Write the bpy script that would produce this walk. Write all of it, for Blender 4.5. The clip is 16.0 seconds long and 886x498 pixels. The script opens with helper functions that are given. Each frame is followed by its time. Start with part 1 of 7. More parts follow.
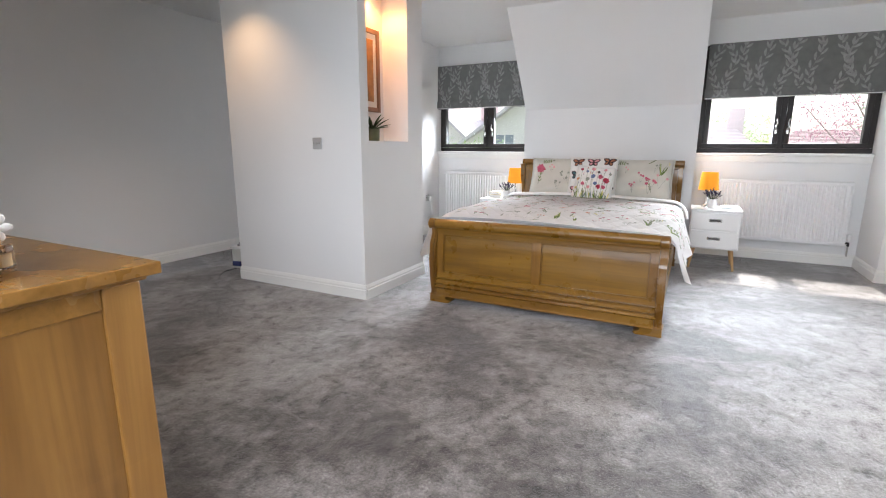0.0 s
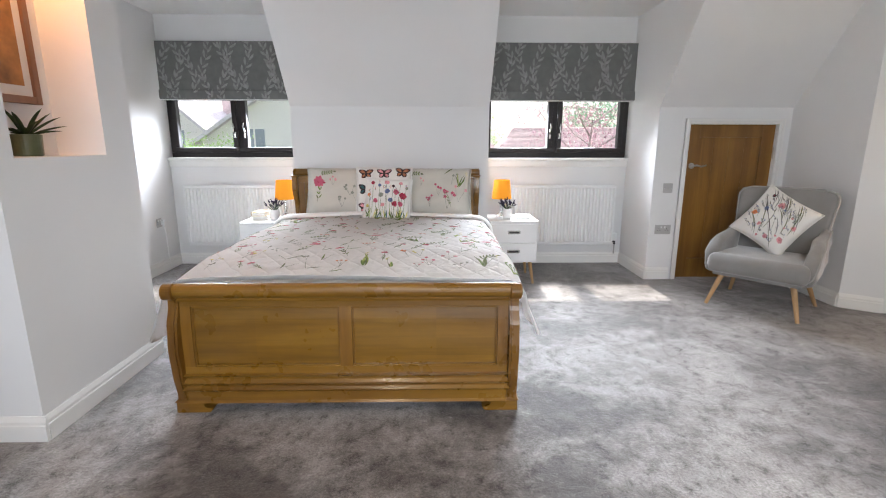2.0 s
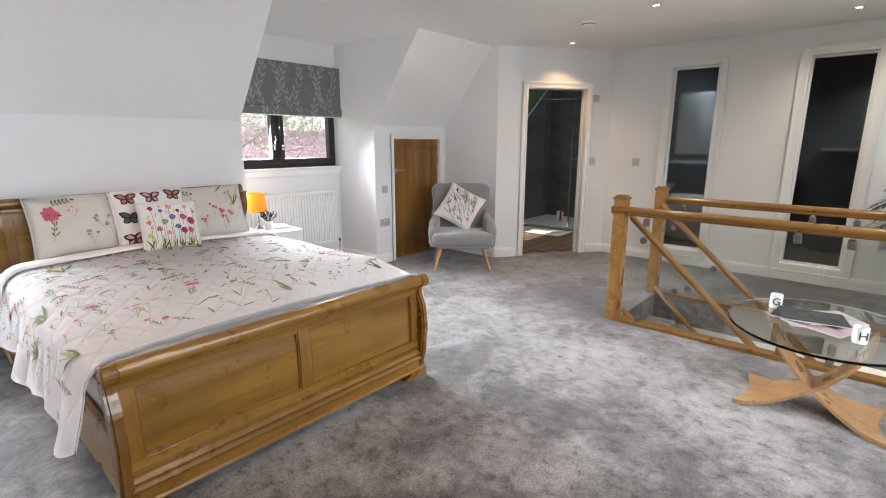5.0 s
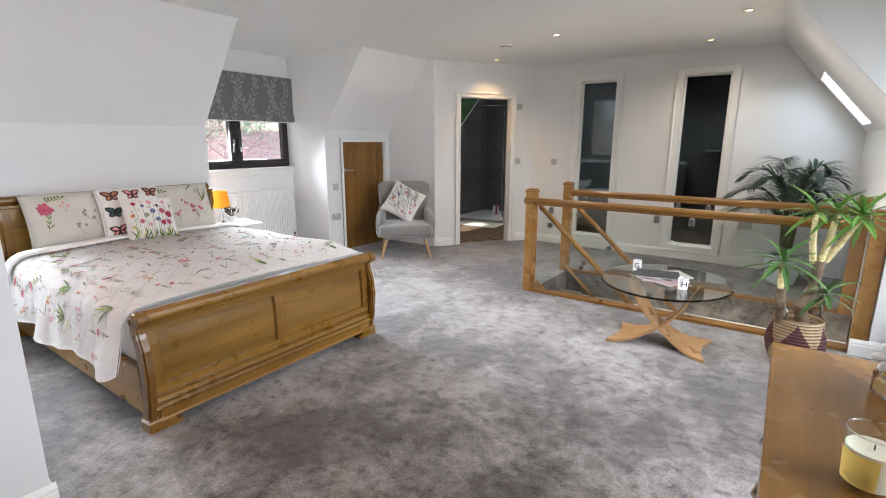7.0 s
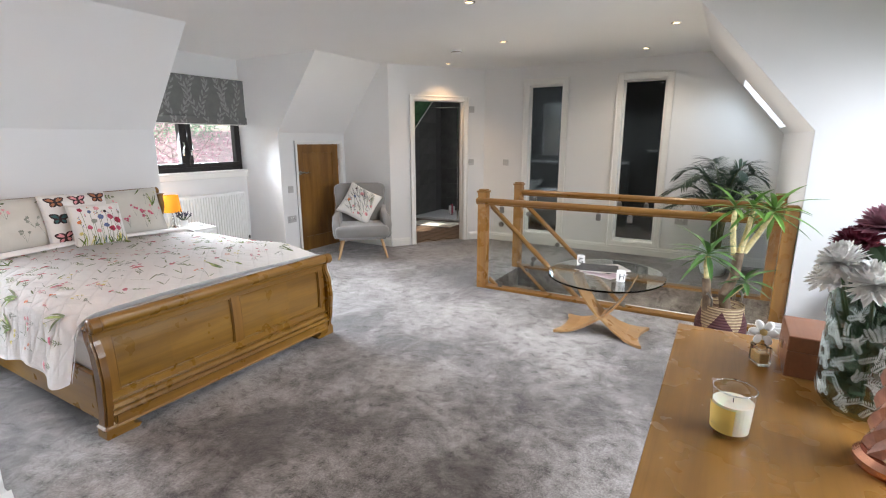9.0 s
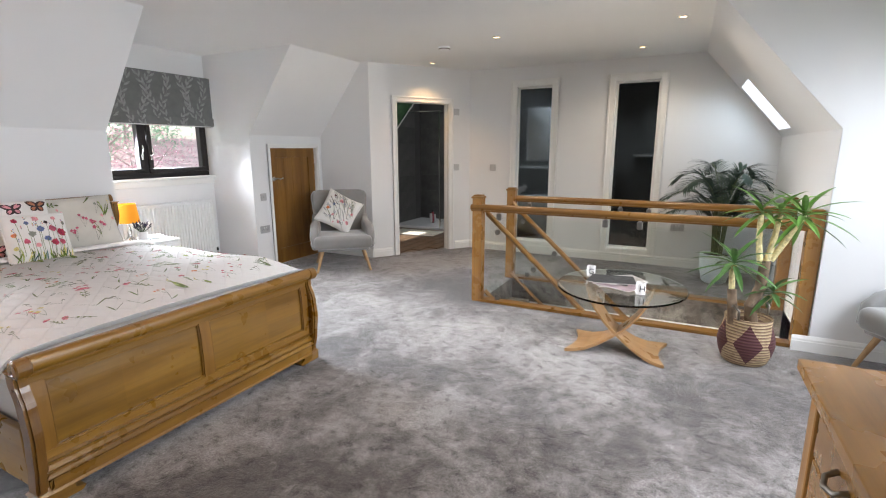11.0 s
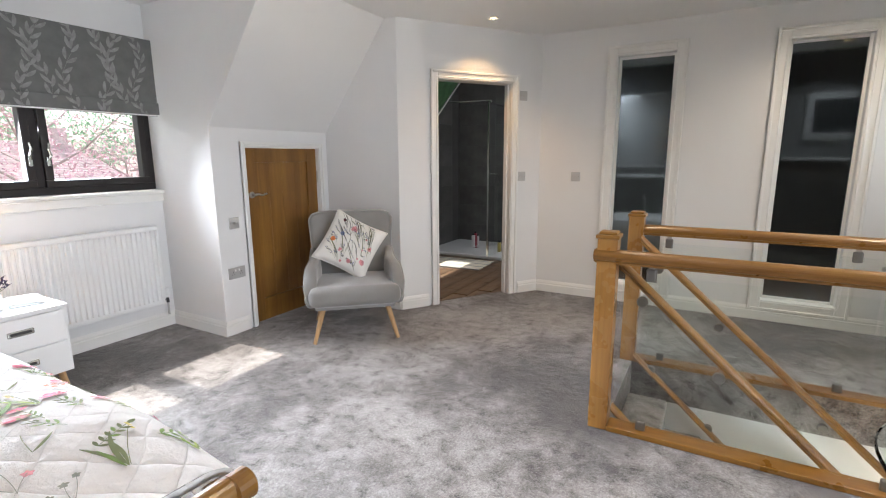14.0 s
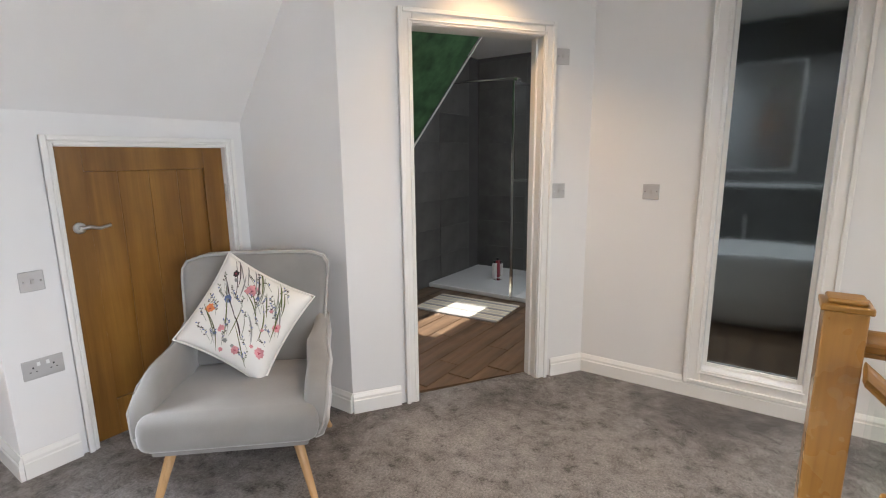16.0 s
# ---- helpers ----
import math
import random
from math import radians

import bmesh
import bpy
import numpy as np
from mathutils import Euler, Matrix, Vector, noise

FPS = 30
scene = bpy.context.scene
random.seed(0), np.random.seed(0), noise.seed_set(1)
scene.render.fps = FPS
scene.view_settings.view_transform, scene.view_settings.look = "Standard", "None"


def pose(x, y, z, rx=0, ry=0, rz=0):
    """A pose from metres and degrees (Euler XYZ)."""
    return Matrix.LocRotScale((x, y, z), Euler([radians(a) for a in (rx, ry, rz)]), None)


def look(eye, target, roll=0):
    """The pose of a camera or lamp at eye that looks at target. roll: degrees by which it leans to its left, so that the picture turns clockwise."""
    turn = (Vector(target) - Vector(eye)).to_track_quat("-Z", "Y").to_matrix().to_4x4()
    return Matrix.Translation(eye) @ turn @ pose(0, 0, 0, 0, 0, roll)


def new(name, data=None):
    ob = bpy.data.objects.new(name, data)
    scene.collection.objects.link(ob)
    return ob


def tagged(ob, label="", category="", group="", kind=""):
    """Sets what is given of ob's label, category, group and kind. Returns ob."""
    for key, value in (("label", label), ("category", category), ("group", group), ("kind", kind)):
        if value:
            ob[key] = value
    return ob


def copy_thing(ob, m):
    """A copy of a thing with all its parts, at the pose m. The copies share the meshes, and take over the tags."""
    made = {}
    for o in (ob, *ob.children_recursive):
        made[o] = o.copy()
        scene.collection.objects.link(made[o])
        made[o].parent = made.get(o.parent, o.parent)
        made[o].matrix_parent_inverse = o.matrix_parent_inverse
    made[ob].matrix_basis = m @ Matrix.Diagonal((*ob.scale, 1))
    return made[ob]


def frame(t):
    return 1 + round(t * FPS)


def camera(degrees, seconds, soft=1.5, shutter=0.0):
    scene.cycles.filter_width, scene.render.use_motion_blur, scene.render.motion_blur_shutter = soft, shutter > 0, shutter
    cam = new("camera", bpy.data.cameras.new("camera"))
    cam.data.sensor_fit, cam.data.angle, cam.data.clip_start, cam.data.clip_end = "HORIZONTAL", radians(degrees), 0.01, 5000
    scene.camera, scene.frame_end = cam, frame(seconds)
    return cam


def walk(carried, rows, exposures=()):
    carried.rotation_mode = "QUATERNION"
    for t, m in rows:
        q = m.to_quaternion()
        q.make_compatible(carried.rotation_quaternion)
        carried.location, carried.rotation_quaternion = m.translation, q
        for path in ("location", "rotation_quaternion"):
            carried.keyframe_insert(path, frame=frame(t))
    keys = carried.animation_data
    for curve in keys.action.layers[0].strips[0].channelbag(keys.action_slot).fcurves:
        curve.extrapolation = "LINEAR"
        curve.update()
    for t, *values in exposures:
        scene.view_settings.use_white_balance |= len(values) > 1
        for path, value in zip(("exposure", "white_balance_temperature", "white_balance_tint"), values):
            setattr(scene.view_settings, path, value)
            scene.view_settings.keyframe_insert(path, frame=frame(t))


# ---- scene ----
cam = camera(85.2, 16.0, soft=1.1)
PATH = [
    (0, (0.71, 0.904, 1.135), (-0.182, 2.647, 0.727), 0.2),
    (0.5, (0.619, 1.096, 1.156), (-0.105, 2.914, 0.741), 0.3),
    (1, (0.486, 1.33, 1.176), (0.004, 3.226, 0.762), 0.3),
    (1.5, (0.385, 1.596, 1.219), (0.166, 3.539, 0.797), 0.1),
    (2, (0.238, 1.907, 1.255), (0.275, 3.859, 0.822), 0.1),
    (2.5, (0.079, 2.189, 1.224), (0.338, 4.129, 0.813), 0.2),
    (3, (-0.141, 2.409, 1.279), (0.365, 4.295, 0.844), 0.4),
    (3.5, (-0.386, 2.533, 1.268), (0.446, 4.298, 0.833), 0.6),
    (4, (-0.694, 2.505, 1.282), (0.433, 4.099, 0.848), 0.2),
    (4.5, (-1.021, 2.341, 1.334), (0.32, 3.758, 0.894), 0.0),
    (5, (-1.338, 2.124, 1.388), (0.129, 3.412, 0.951), 0.1),
    (7.5, (-1.927, 1.543, 1.433), (-0.317, 2.644, 0.994), 0.0),
    (8, (-1.967, 1.534, 1.446), (-0.33, 2.595, 1.005), -0.1),
    (8.5, (-1.985, 1.517, 1.456), (-0.323, 2.538, 1.013), -0.1),
    (9, (-1.977, 1.475, 1.457), (-0.292, 2.459, 1.018), -0.1),
    (11.5, (-1.551, 2.047, 1.38), (0.204, 2.919, 0.982), -0.1),
    (12, (-1.314, 2.284, 1.375), (0.441, 3.163, 0.99), -0.1),
    (12.5, (-1.086, 2.512, 1.39), (0.659, 3.409, 1.001), -0.1),
    (13, (-0.797, 2.747, 1.37), (0.939, 3.663, 0.988), -0.1),
    (13.5, (-0.412, 2.933, 1.364), (1.314, 3.869, 0.982), -0.2),
    (14, (-0.021, 3.104, 1.34), (1.691, 4.065, 0.963), -0.3),
    (14.5, (0.397, 3.265, 1.314), (2.094, 4.256, 0.943), -0.4),
    (15, (0.85, 3.389, 1.338), (2.514, 4.431, 0.956), -0.5),
    (15.5, (1.263, 3.587, 1.355), (2.913, 4.647, 0.966), -0.5),
    (16, (1.699, 3.701, 1.351), (3.324, 4.805, 0.975), -0.6),
]
walk(cam, [(t, look(eye, target, roll)) for t, eye, target, roll in PATH],
     [(0.0, 1.32), (0.6, 1.18), (2.0, 1.24), (3.5, 1.34), (5.0, 1.40), (9.0, 1.40), (12.5, 1.42), (14.5, 1.54), (16.0, 1.70)])

# ---- world, sun, large lights ----
SUN_DIR = Vector((0.03, -0.73, -1.0)).normalized()
world = bpy.data.worlds.new("sky")
scene.world = world
world.use_nodes = True
wt = world.node_tree
wt.nodes.clear()
sky = wt.nodes.new("ShaderNodeTexSky")
sky.sky_type = "NISHITA"
sky.sun_disc = False
sky.sun_elevation = math.asin(-SUN_DIR.z)
sky.sun_rotation = math.atan2(-SUN_DIR.x, -SUN_DIR.y)
sky.air_density, sky.dust_density = 1.0, 3.0
bg = wt.nodes.new("ShaderNodeBackground")
bg.inputs["Strength"].default_value = 0.15
wo = wt.nodes.new("ShaderNodeOutputWorld")
haze = wt.nodes.new("ShaderNodeHueSaturation")
haze.inputs["Saturation"].default_value = 0.45
wt.links.new(sky.outputs[0], haze.inputs["Color"])
wt.links.new(haze.outputs[0], bg.inputs[0])
wt.links.new(bg.outputs[0], wo.inputs[0])

sun_data = bpy.data.lights.new("sun", "SUN")
sun_data.energy, sun_data.angle, sun_data.color = 3.2, radians(0.6), (1.0, 0.95, 0.88)
sun = new("sun", sun_data)
sun.matrix_world = look((0, 0, 20), Vector((0, 0, 20)) + SUN_DIR)


def area_lamp(name, eye, target, w, h, power, colour=(0.83, 0.892, 1.0), spread=180):
    d = bpy.data.lights.new(name, "AREA")
    d.shape, d.size, d.size_y, d.energy, d.color = "RECTANGLE", w, h, power, colour
    d.spread = radians(spread)
    ob = new(name, d)
    ob.matrix_world = look(eye, target)
    return ob


def spot_lamp(name, eye, target, power, angle=70, blend=0.6, colour=(1.0, 0.62, 0.32), radius=0.03):
    d = bpy.data.lights.new(name, "SPOT")
    d.energy, d.spot_size, d.spot_blend, d.color, d.shadow_soft_size = power, radians(angle), blend, colour, radius
    ob = new(name, d)
    ob.matrix_world = look(eye, target)
    return ob


# sky light in the window openings
area_lamp("window_light", (-1.71, 7.02, 1.40), (-1.71, 4.6, 0.15), 1.20, 0.48, 21, spread=80)
area_lamp("window_light", (1.38, 7.02, 1.40), (1.15, 4.1, 0.15), 1.10, 0.48, 31, spread=78)
area_lamp("window_light", (0.35, -0.02, 1.65), (0.35, 2.3, 0.20), 3.4, 1.0, 33, spread=125)
area_lamp("rooflight_light", (4.09, 1.02, 2.12), (4.09, 1.9, 1.2), 0.62, 0.40, 3.5, colour=(0.70, 0.84, 1.0), spread=150)

# ---- materials ----


def material(name):
    m = bpy.data.materials.new(name)
    m.use_nodes = True
    t = m.node_tree
    b = t.nodes["Principled BSDF"]
    return m, t, b


def coords(t, scale=(1, 1, 1), use="Object", rot=(0, 0, 0)):
    tc = t.nodes.new("ShaderNodeTexCoord")
    mp = t.nodes.new("ShaderNodeMapping")
    mp.inputs["Scale"].default_value = scale
    mp.inputs["Rotation"].default_value = rot
    t.links.new(tc.outputs[use], mp.inputs[0])
    return mp.outputs[0]


def noise_tex(t, vec, scale, detail=4.0, rough=0.55, distort=0.0):
    n = t.nodes.new("ShaderNodeTexNoise")
    n.inputs["Scale"].default_value = scale
    n.inputs["Detail"].default_value = detail
    n.inputs["Roughness"].default_value = rough
    n.inputs["Distortion"].default_value = distort
    t.links.new(vec, n.inputs["Vector"])
    return n.outputs["Fac"]


def ramp(t, fac, stops):
    r = t.nodes.new("ShaderNodeValToRGB")
    el = r.color_ramp.elements
    el[0].position, el[0].color = stops[0][0], (*stops[0][1], 1)
    el[1].position, el[1].color = stops[-1][0], (*stops[-1][1], 1)
    for p, c in stops[1:-1]:
        e = el.new(p)
        e.color = (*c, 1)
    t.links.new(fac, r.inputs[0])
    return r.outputs[0]


def mixc(t, fac, a, b, kind="MIX"):
    m = t.nodes.new("ShaderNodeMix")
    m.data_type, m.blend_type = "RGBA", kind
    for sock, v in ((m.inputs[0], fac), (m.inputs[6], a), (m.inputs[7], b)):
        if isinstance(v, (int, float)):
            sock.default_value = v
        elif isinstance(v, tuple):
            sock.default_value = (*v, 1)
        else:
            t.links.new(v, sock)
    return m.outputs[2]


def mathn(t, op, a, b=0.0):
    m = t.nodes.new("ShaderNodeMath")
    m.operation = op
    for sock, v in ((m.inputs[0], a), (m.inputs[1], b)):
        if isinstance(v, (int, float)):
            sock.default_value = v
        else:
            t.links.new(v, sock)
    return m.outputs[0]


def bump(t, b, height, strength, dist=0.01):
    n = t.nodes.new("ShaderNodeBump")
    n.inputs["Strength"].default_value = strength
    n.inputs["Distance"].default_value = dist
    t.links.new(height, n.inputs["Height"])
    t.links.new(n.outputs[0], b.inputs["Normal"])


def plain(name, colour, rough=0.5, metal=0.0, vary=0.06, scale=6.0, bumps=0.0, bscale=60.0, **kw):
    m, t, b = material(name)
    v = coords(t)
    f = noise_tex(t, v, scale, 5)
    lo = tuple(max(0, c * (1 - vary)) for c in colour)
    hi = tuple(min(1, c * (1 + vary)) for c in colour)
    t.links.new(ramp(t, f, [(0.3, lo), (0.7, hi)]), b.inputs["Base Color"])
    b.inputs["Roughness"].default_value = rough
    b.inputs["Metallic"].default_value = metal
    if bumps:
        bump(t, b, noise_tex(t, v, bscale, 3), bumps, 0.004)
    for k, val in kw.items():
        b.inputs[k.replace("_", " ")].default_value = val
    return m


def wood(name, dark, light, axis="x", rough=0.35, scale=1.0, coat=0.15, board=0.0):
    """Straight-grained timber; board: the width of the glued staves, which differ in tone."""
    m, t, b = material(name)
    s = {"x": (0.9, 11, 11), "y": (11, 0.9, 11), "z": (11, 11, 0.9)}[axis]
    v = coords(t, tuple(k * scale for k in s))
    big = noise_tex(t, v, 1.0, 5, 0.6, 0.5)
    fine = noise_tex(t, coords(t, tuple((1.6 if k < 1 else k * 6) * scale for k in s)), 1.6, 4, 0.6)
    mottle = noise_tex(t, coords(t), 7.0, 3, 0.6)
    oi = t.nodes.new("ShaderNodeObjectInfo")
    mid = tuple((a + c) / 2 for a, c in zip(dark, light))
    c1 = ramp(t, big, [(0.28, dark), (0.5, mid), (0.72, light)])
    pores = ramp(t, fine, [(0.28, (0.88, 0.87, 0.86)), (0.47, (0.98, 0.98, 0.98)), (0.7, (1.04, 1.04, 1.04))])
    c2 = mixc(t, 1.0, c1, pores, "MULTIPLY")
    c2 = mixc(t, 1.0, c2, ramp(t, mottle, [(0.30, (0.93, 0.925, 0.92)), (0.5, (1, 1, 1)), (0.70, (1.05, 1.05, 1.05))]), "MULTIPLY")
    if board:
        across = {"x": (0.0, 0.0, 1 / board), "y": (0.0, 0.0, 1 / board), "z": (1 / board, 0.0, 0.0)}[axis]
        along = {"x": (1 / 0.42, 0, 0), "y": (0, 1 / 0.42, 0), "z": (0, 0, 1 / 0.42)}[axis]
        vm = t.nodes.new("ShaderNodeVectorMath")
        vm.operation = "FLOOR"
        t.links.new(coords(t, tuple(p + q for p, q in zip(across, along))), vm.inputs[0])
        wn = t.nodes.new("ShaderNodeTexWhiteNoise")
        t.links.new(vm.outputs[0], wn.inputs["Vector"])
        c2 = mixc(t, 1.0, c2, ramp(t, wn.outputs["Value"], [(0.0, (0.86, 0.85, 0.84)), (1.0, (1.08, 1.07, 1.06))]), "MULTIPLY")
    shade = ramp(t, oi.outputs["Random"], [(0.0, (0.88, 0.88, 0.88)), (1.0, (1.0, 1.0, 1.0))])
    t.links.new(mixc(t, 1.0, c2, shade, "MULTIPLY"), b.inputs["Base Color"])
    t.links.new(ramp(t, mottle, [(0.3, (rough * 0.8,) * 3), (0.7, (min(1, rough * 1.3),) * 3)]), b.inputs["Roughness"])
    b.inputs["Coat Weight"].default_value = coat
    b.inputs["Coat Roughness"].default_value = 0.2
    bump(t, b, mathn(t, "ADD", fine, mathn(t, "MULTIPLY", mottle, 0.8)), 0.12, 0.002)
    return m


def glass_mat(name, colour=(0.95, 0.98, 0.97), rough=0.0):
    m, t, b = material(name)
    b.inputs["Base Color"].default_value = (*colour, 1)
    b.inputs["Roughness"].default_value = rough
    b.inputs["Transmission Weight"].default_value = 1.0
    b.inputs["IOR"].default_value = 1.45
    return m


def thin_glass(name, tint=(0.93, 0.97, 0.96), gloss=0.9):
    m = bpy.data.materials.new(name)
    m.use_nodes = True
    t = m.node_tree
    t.nodes.clear()
    out = t.nodes.new("ShaderNodeOutputMaterial")
    tr = t.nodes.new("ShaderNodeBsdfTransparent")
    tr.inputs[0].default_value = (*tint, 1)
    gl = t.nodes.new("ShaderNodeBsdfGlossy")
    gl.inputs["Roughness"].default_value = 0.01
    fr = t.nodes.new("ShaderNodeLayerWeight")
    fr.inputs[0].default_value = 0.5
    edge = mathn(t, "ADD", mathn(t, "POWER", fr.outputs["Facing"], 4.5), 0.035)
    mx = t.nodes.new("ShaderNodeMixShader")
    t.links.new(mathn(t, "MULTIPLY", edge, gloss), mx.inputs[0])
    t.links.new(tr.outputs[0], mx.inputs[1])
    t.links.new(gl.outputs[0], mx.inputs[2])
    t.links.new(mx.outputs[0], out.inputs[0])
    return m


def glow(name, colour, strength):
    m, t, b = material(name)
    b.inputs["Base Color"].default_value = (*colour, 1)
    b.inputs["Emission Color"].default_value = (*colour, 1)
    b.inputs["Emission Strength"].default_value = strength
    return m


def carpet_mat():
    """Plush pile brushed one way and the other: patches with crisp, broken edges, and a fine grain of tufts."""
    m, t, b = material("carpet")
    v = coords(t)
    big = noise_tex(t, v, 0.95, 2, 0.5)
    patch = noise_tex(t, coords(t, (1.0, 1.25, 1.0), rot=(0, 0, 0.5)), 3.4, 9, 0.72, 0.35)
    fleck = noise_tex(t, coords(t, (1.0, 0.75, 1.0), rot=(0, 0, -0.3)), 15, 8, 0.72)
    tuft = noise_tex(t, v, 95, 4, 0.75)
    f = mathn(t, "ADD", mathn(t, "MULTIPLY", big, 0.46), mathn(t, "ADD", mathn(t, "MULTIPLY", patch, 0.36), mathn(t, "MULTIPLY", fleck, 0.18)))
    c = ramp(t, f, [(0.40, (0.045, 0.037, 0.032)), (0.46, (0.082, 0.069, 0.061)), (0.50, (0.146, 0.130, 0.120)), (0.54, (0.215, 0.196, 0.185)), (0.61, (0.30, 0.278, 0.266))])
    dents = ramp(t, fleck, [(0.38, (0.50, 0.48, 0.47)), (0.415, (0.86, 0.855, 0.85)), (0.46, (1, 1, 1)), (0.60, (1.14, 1.14, 1.14))])
    c = mixc(t, 1.0, c, dents, "MULTIPLY")
    grain = ramp(t, tuft, [(0.32, (0.50, 0.49, 0.48)), (0.50, (1, 1, 1)), (0.66, (1.35, 1.35, 1.35))])
    c = mixc(t, 1.0, c, grain, "MULTIPLY")
    t.links.new(c, b.inputs["Base Color"])
    b.inputs["Roughness"].default_value = 0.72
    b.inputs["Sheen Weight"].default_value = 0.45
    b.inputs["Sheen Roughness"].default_value = 0.35
    b.inputs["Sheen Tint"].default_value = (0.93, 0.92, 0.93, 1)
    h = mathn(t, "ADD", mathn(t, "MULTIPLY", tuft, 0.45), mathn(t, "MULTIPLY", mathn(t, "ADD", patch, fleck), 0.9))
    bump(t, b, h, 0.6, 0.014)
    return m


M_WALL = plain("wall_paint", (0.80, 0.795, 0.785), 0.75, vary=0.015, scale=1.3, bumps=0.05, bscale=180)
M_CEIL = plain("ceiling_paint", (0.82, 0.82, 0.81), 0.85, vary=0.01, scale=1.0, bumps=0.04, bscale=150)
M_TRIM = plain("trim_gloss", (0.83, 0.82, 0.79), 0.3, vary=0.01)
M_CARPET = carpet_mat()
M_BED = wood("golden_oak", (0.145, 0.060, 0.007), (0.305, 0.155, 0.018), "x", 0.30, 0.9, 0.3)
M_BEDPANEL = wood("golden_oak_panel", (0.150, 0.068, 0.007), (0.300, 0.155, 0.017), "x", 0.30, 0.9, 0.3, 0.09)
M_BEDV = wood("golden_oak_upright", (0.130, 0.052, 0.006), (0.285, 0.138, 0.017), "z", 0.30, 0.9, 0.3)
M_BEDY = wood("golden_oak_long", (0.205, 0.096, 0.009), (0.38, 0.200, 0.019), "y", 0.30, 0.8, 0.2)
M_DRESS = wood("dresser_oak", (0.18, 0.082, 0.015), (0.34, 0.165, 0.040), "x", 0.25)
M_DRESSV = wood("dresser_oak_upright", (0.17, 0.070, 0.013), (0.40, 0.20, 0.048), "z", 0.35, 0.7, 0.15, 0.16)
M_RAIL = wood("rail_oak", (0.145, 0.060, 0.009), (0.30, 0.145, 0.025), "y", 0.32, 1.0, 0.2)
M_RAILV = wood("post_oak", (0.18, 0.075, 0.015), (0.38, 0.19, 0.048), "z", 0.28, 0.8, 0.4)
M_DOOR = wood("door_oak", (0.17, 0.070, 0.010), (0.30, 0.145, 0.026), "z", 0.35)
M_TABLE = wood("table_beech", (0.30, 0.155, 0.060), (0.44, 0.26, 0.115), "y", 0.3)
M_LEG = wood("leg_beech", (0.42, 0.24, 0.10), (0.58, 0.37, 0.18), "z", 0.45)
M_FRAME = plain("dark_upvc", (0.014, 0.010, 0.009), 0.5, vary=0.2)
M_GLASS = thin_glass("window_glass", (0.985, 0.99, 0.99), 0.6)
M_RAILGLASS = thin_glass("rail_glass", (0.975, 0.99, 0.985), 0.7)
M_CHROME = plain("chrome", (0.62, 0.62, 0.60), 0.18, 1.0)
M_STEEL = plain("satin_steel", (0.50, 0.49, 0.47), 0.35, 1.0)
M_CLAMP = plain("dark_satin_steel", (0.24, 0.235, 0.225), 0.4, 1.0)
M_BLACK = plain("black_metal", (0.02, 0.02, 0.02), 0.4)
M_RADIATOR = plain("radiator_white", (0.84, 0.84, 0.83), 0.3, vary=0.01)
M_WHITE = plain("white_lacquer", (0.82, 0.82, 0.81), 0.35, vary=0.01)

# ---- building helpers ----


def mesh_ob(name, bm, mat, smooth=False):
    me = bpy.data.meshes.new(name)
    bmesh.ops.recalc_face_normals(bm, faces=bm.faces)
    bm.to_mesh(me)
    bm.free()
    for k in (mat if isinstance(mat, (list, tuple)) else [mat]):
        me.materials.append(k)
    if smooth:
        for p in me.polygons:
            p.use_smooth = True
    return new(name, me)


def part(name, bm, mat, parent, label="", smooth=False, m=None):
    ob = mesh_ob(name, bm, mat, smooth)
    ob.parent = parent
    if m is not None:
        ob.matrix_basis = m
    return tagged(ob, label)


def thing(name, x=0, y=0, z=0, rz=0, label="", category="", group=""):
    ob = new(name)
    ob.empty_display_size = 0.1
    ob.matrix_world = pose(x, y, z, 0, 0, rz)
    return tagged(ob, label, category, group)


def structure(name, bm, mat, label=""):
    return tagged(mesh_ob(name, bm, mat), label, kind="structure")


def add_box(bm, a, b, bevel=0.0, seg=2, m=None):
    lo = [min(p, q) for p, q in zip(a, b)]
    hi = [max(p, q) for p, q in zip(a, b)]
    vs = [bm.verts.new((x, y, z)) for x in (lo[0], hi[0]) for y in (lo[1], hi[1]) for z in (lo[2], hi[2])]
    idx = ((0, 1, 3, 2), (4, 6, 7, 5), (0, 4, 5, 1), (2, 3, 7, 6), (0, 2, 6, 4), (1, 5, 7, 3))
    fs = [bm.faces.new([vs[i] for i in f]) for f in idx]
    if m is not None:
        bmesh.ops.transform(bm, matrix=m, verts=vs)
    if bevel:
        es = list({e for f in fs for e in f.edges})
        bmesh.ops.bevel(bm, geom=es, offset=bevel, segments=seg, affect="EDGES", profile=0.5)
    return bm


def box(a, b, bevel=0.0, seg=2, m=None):
    return add_box(bmesh.new(), a, b, bevel, seg, m)


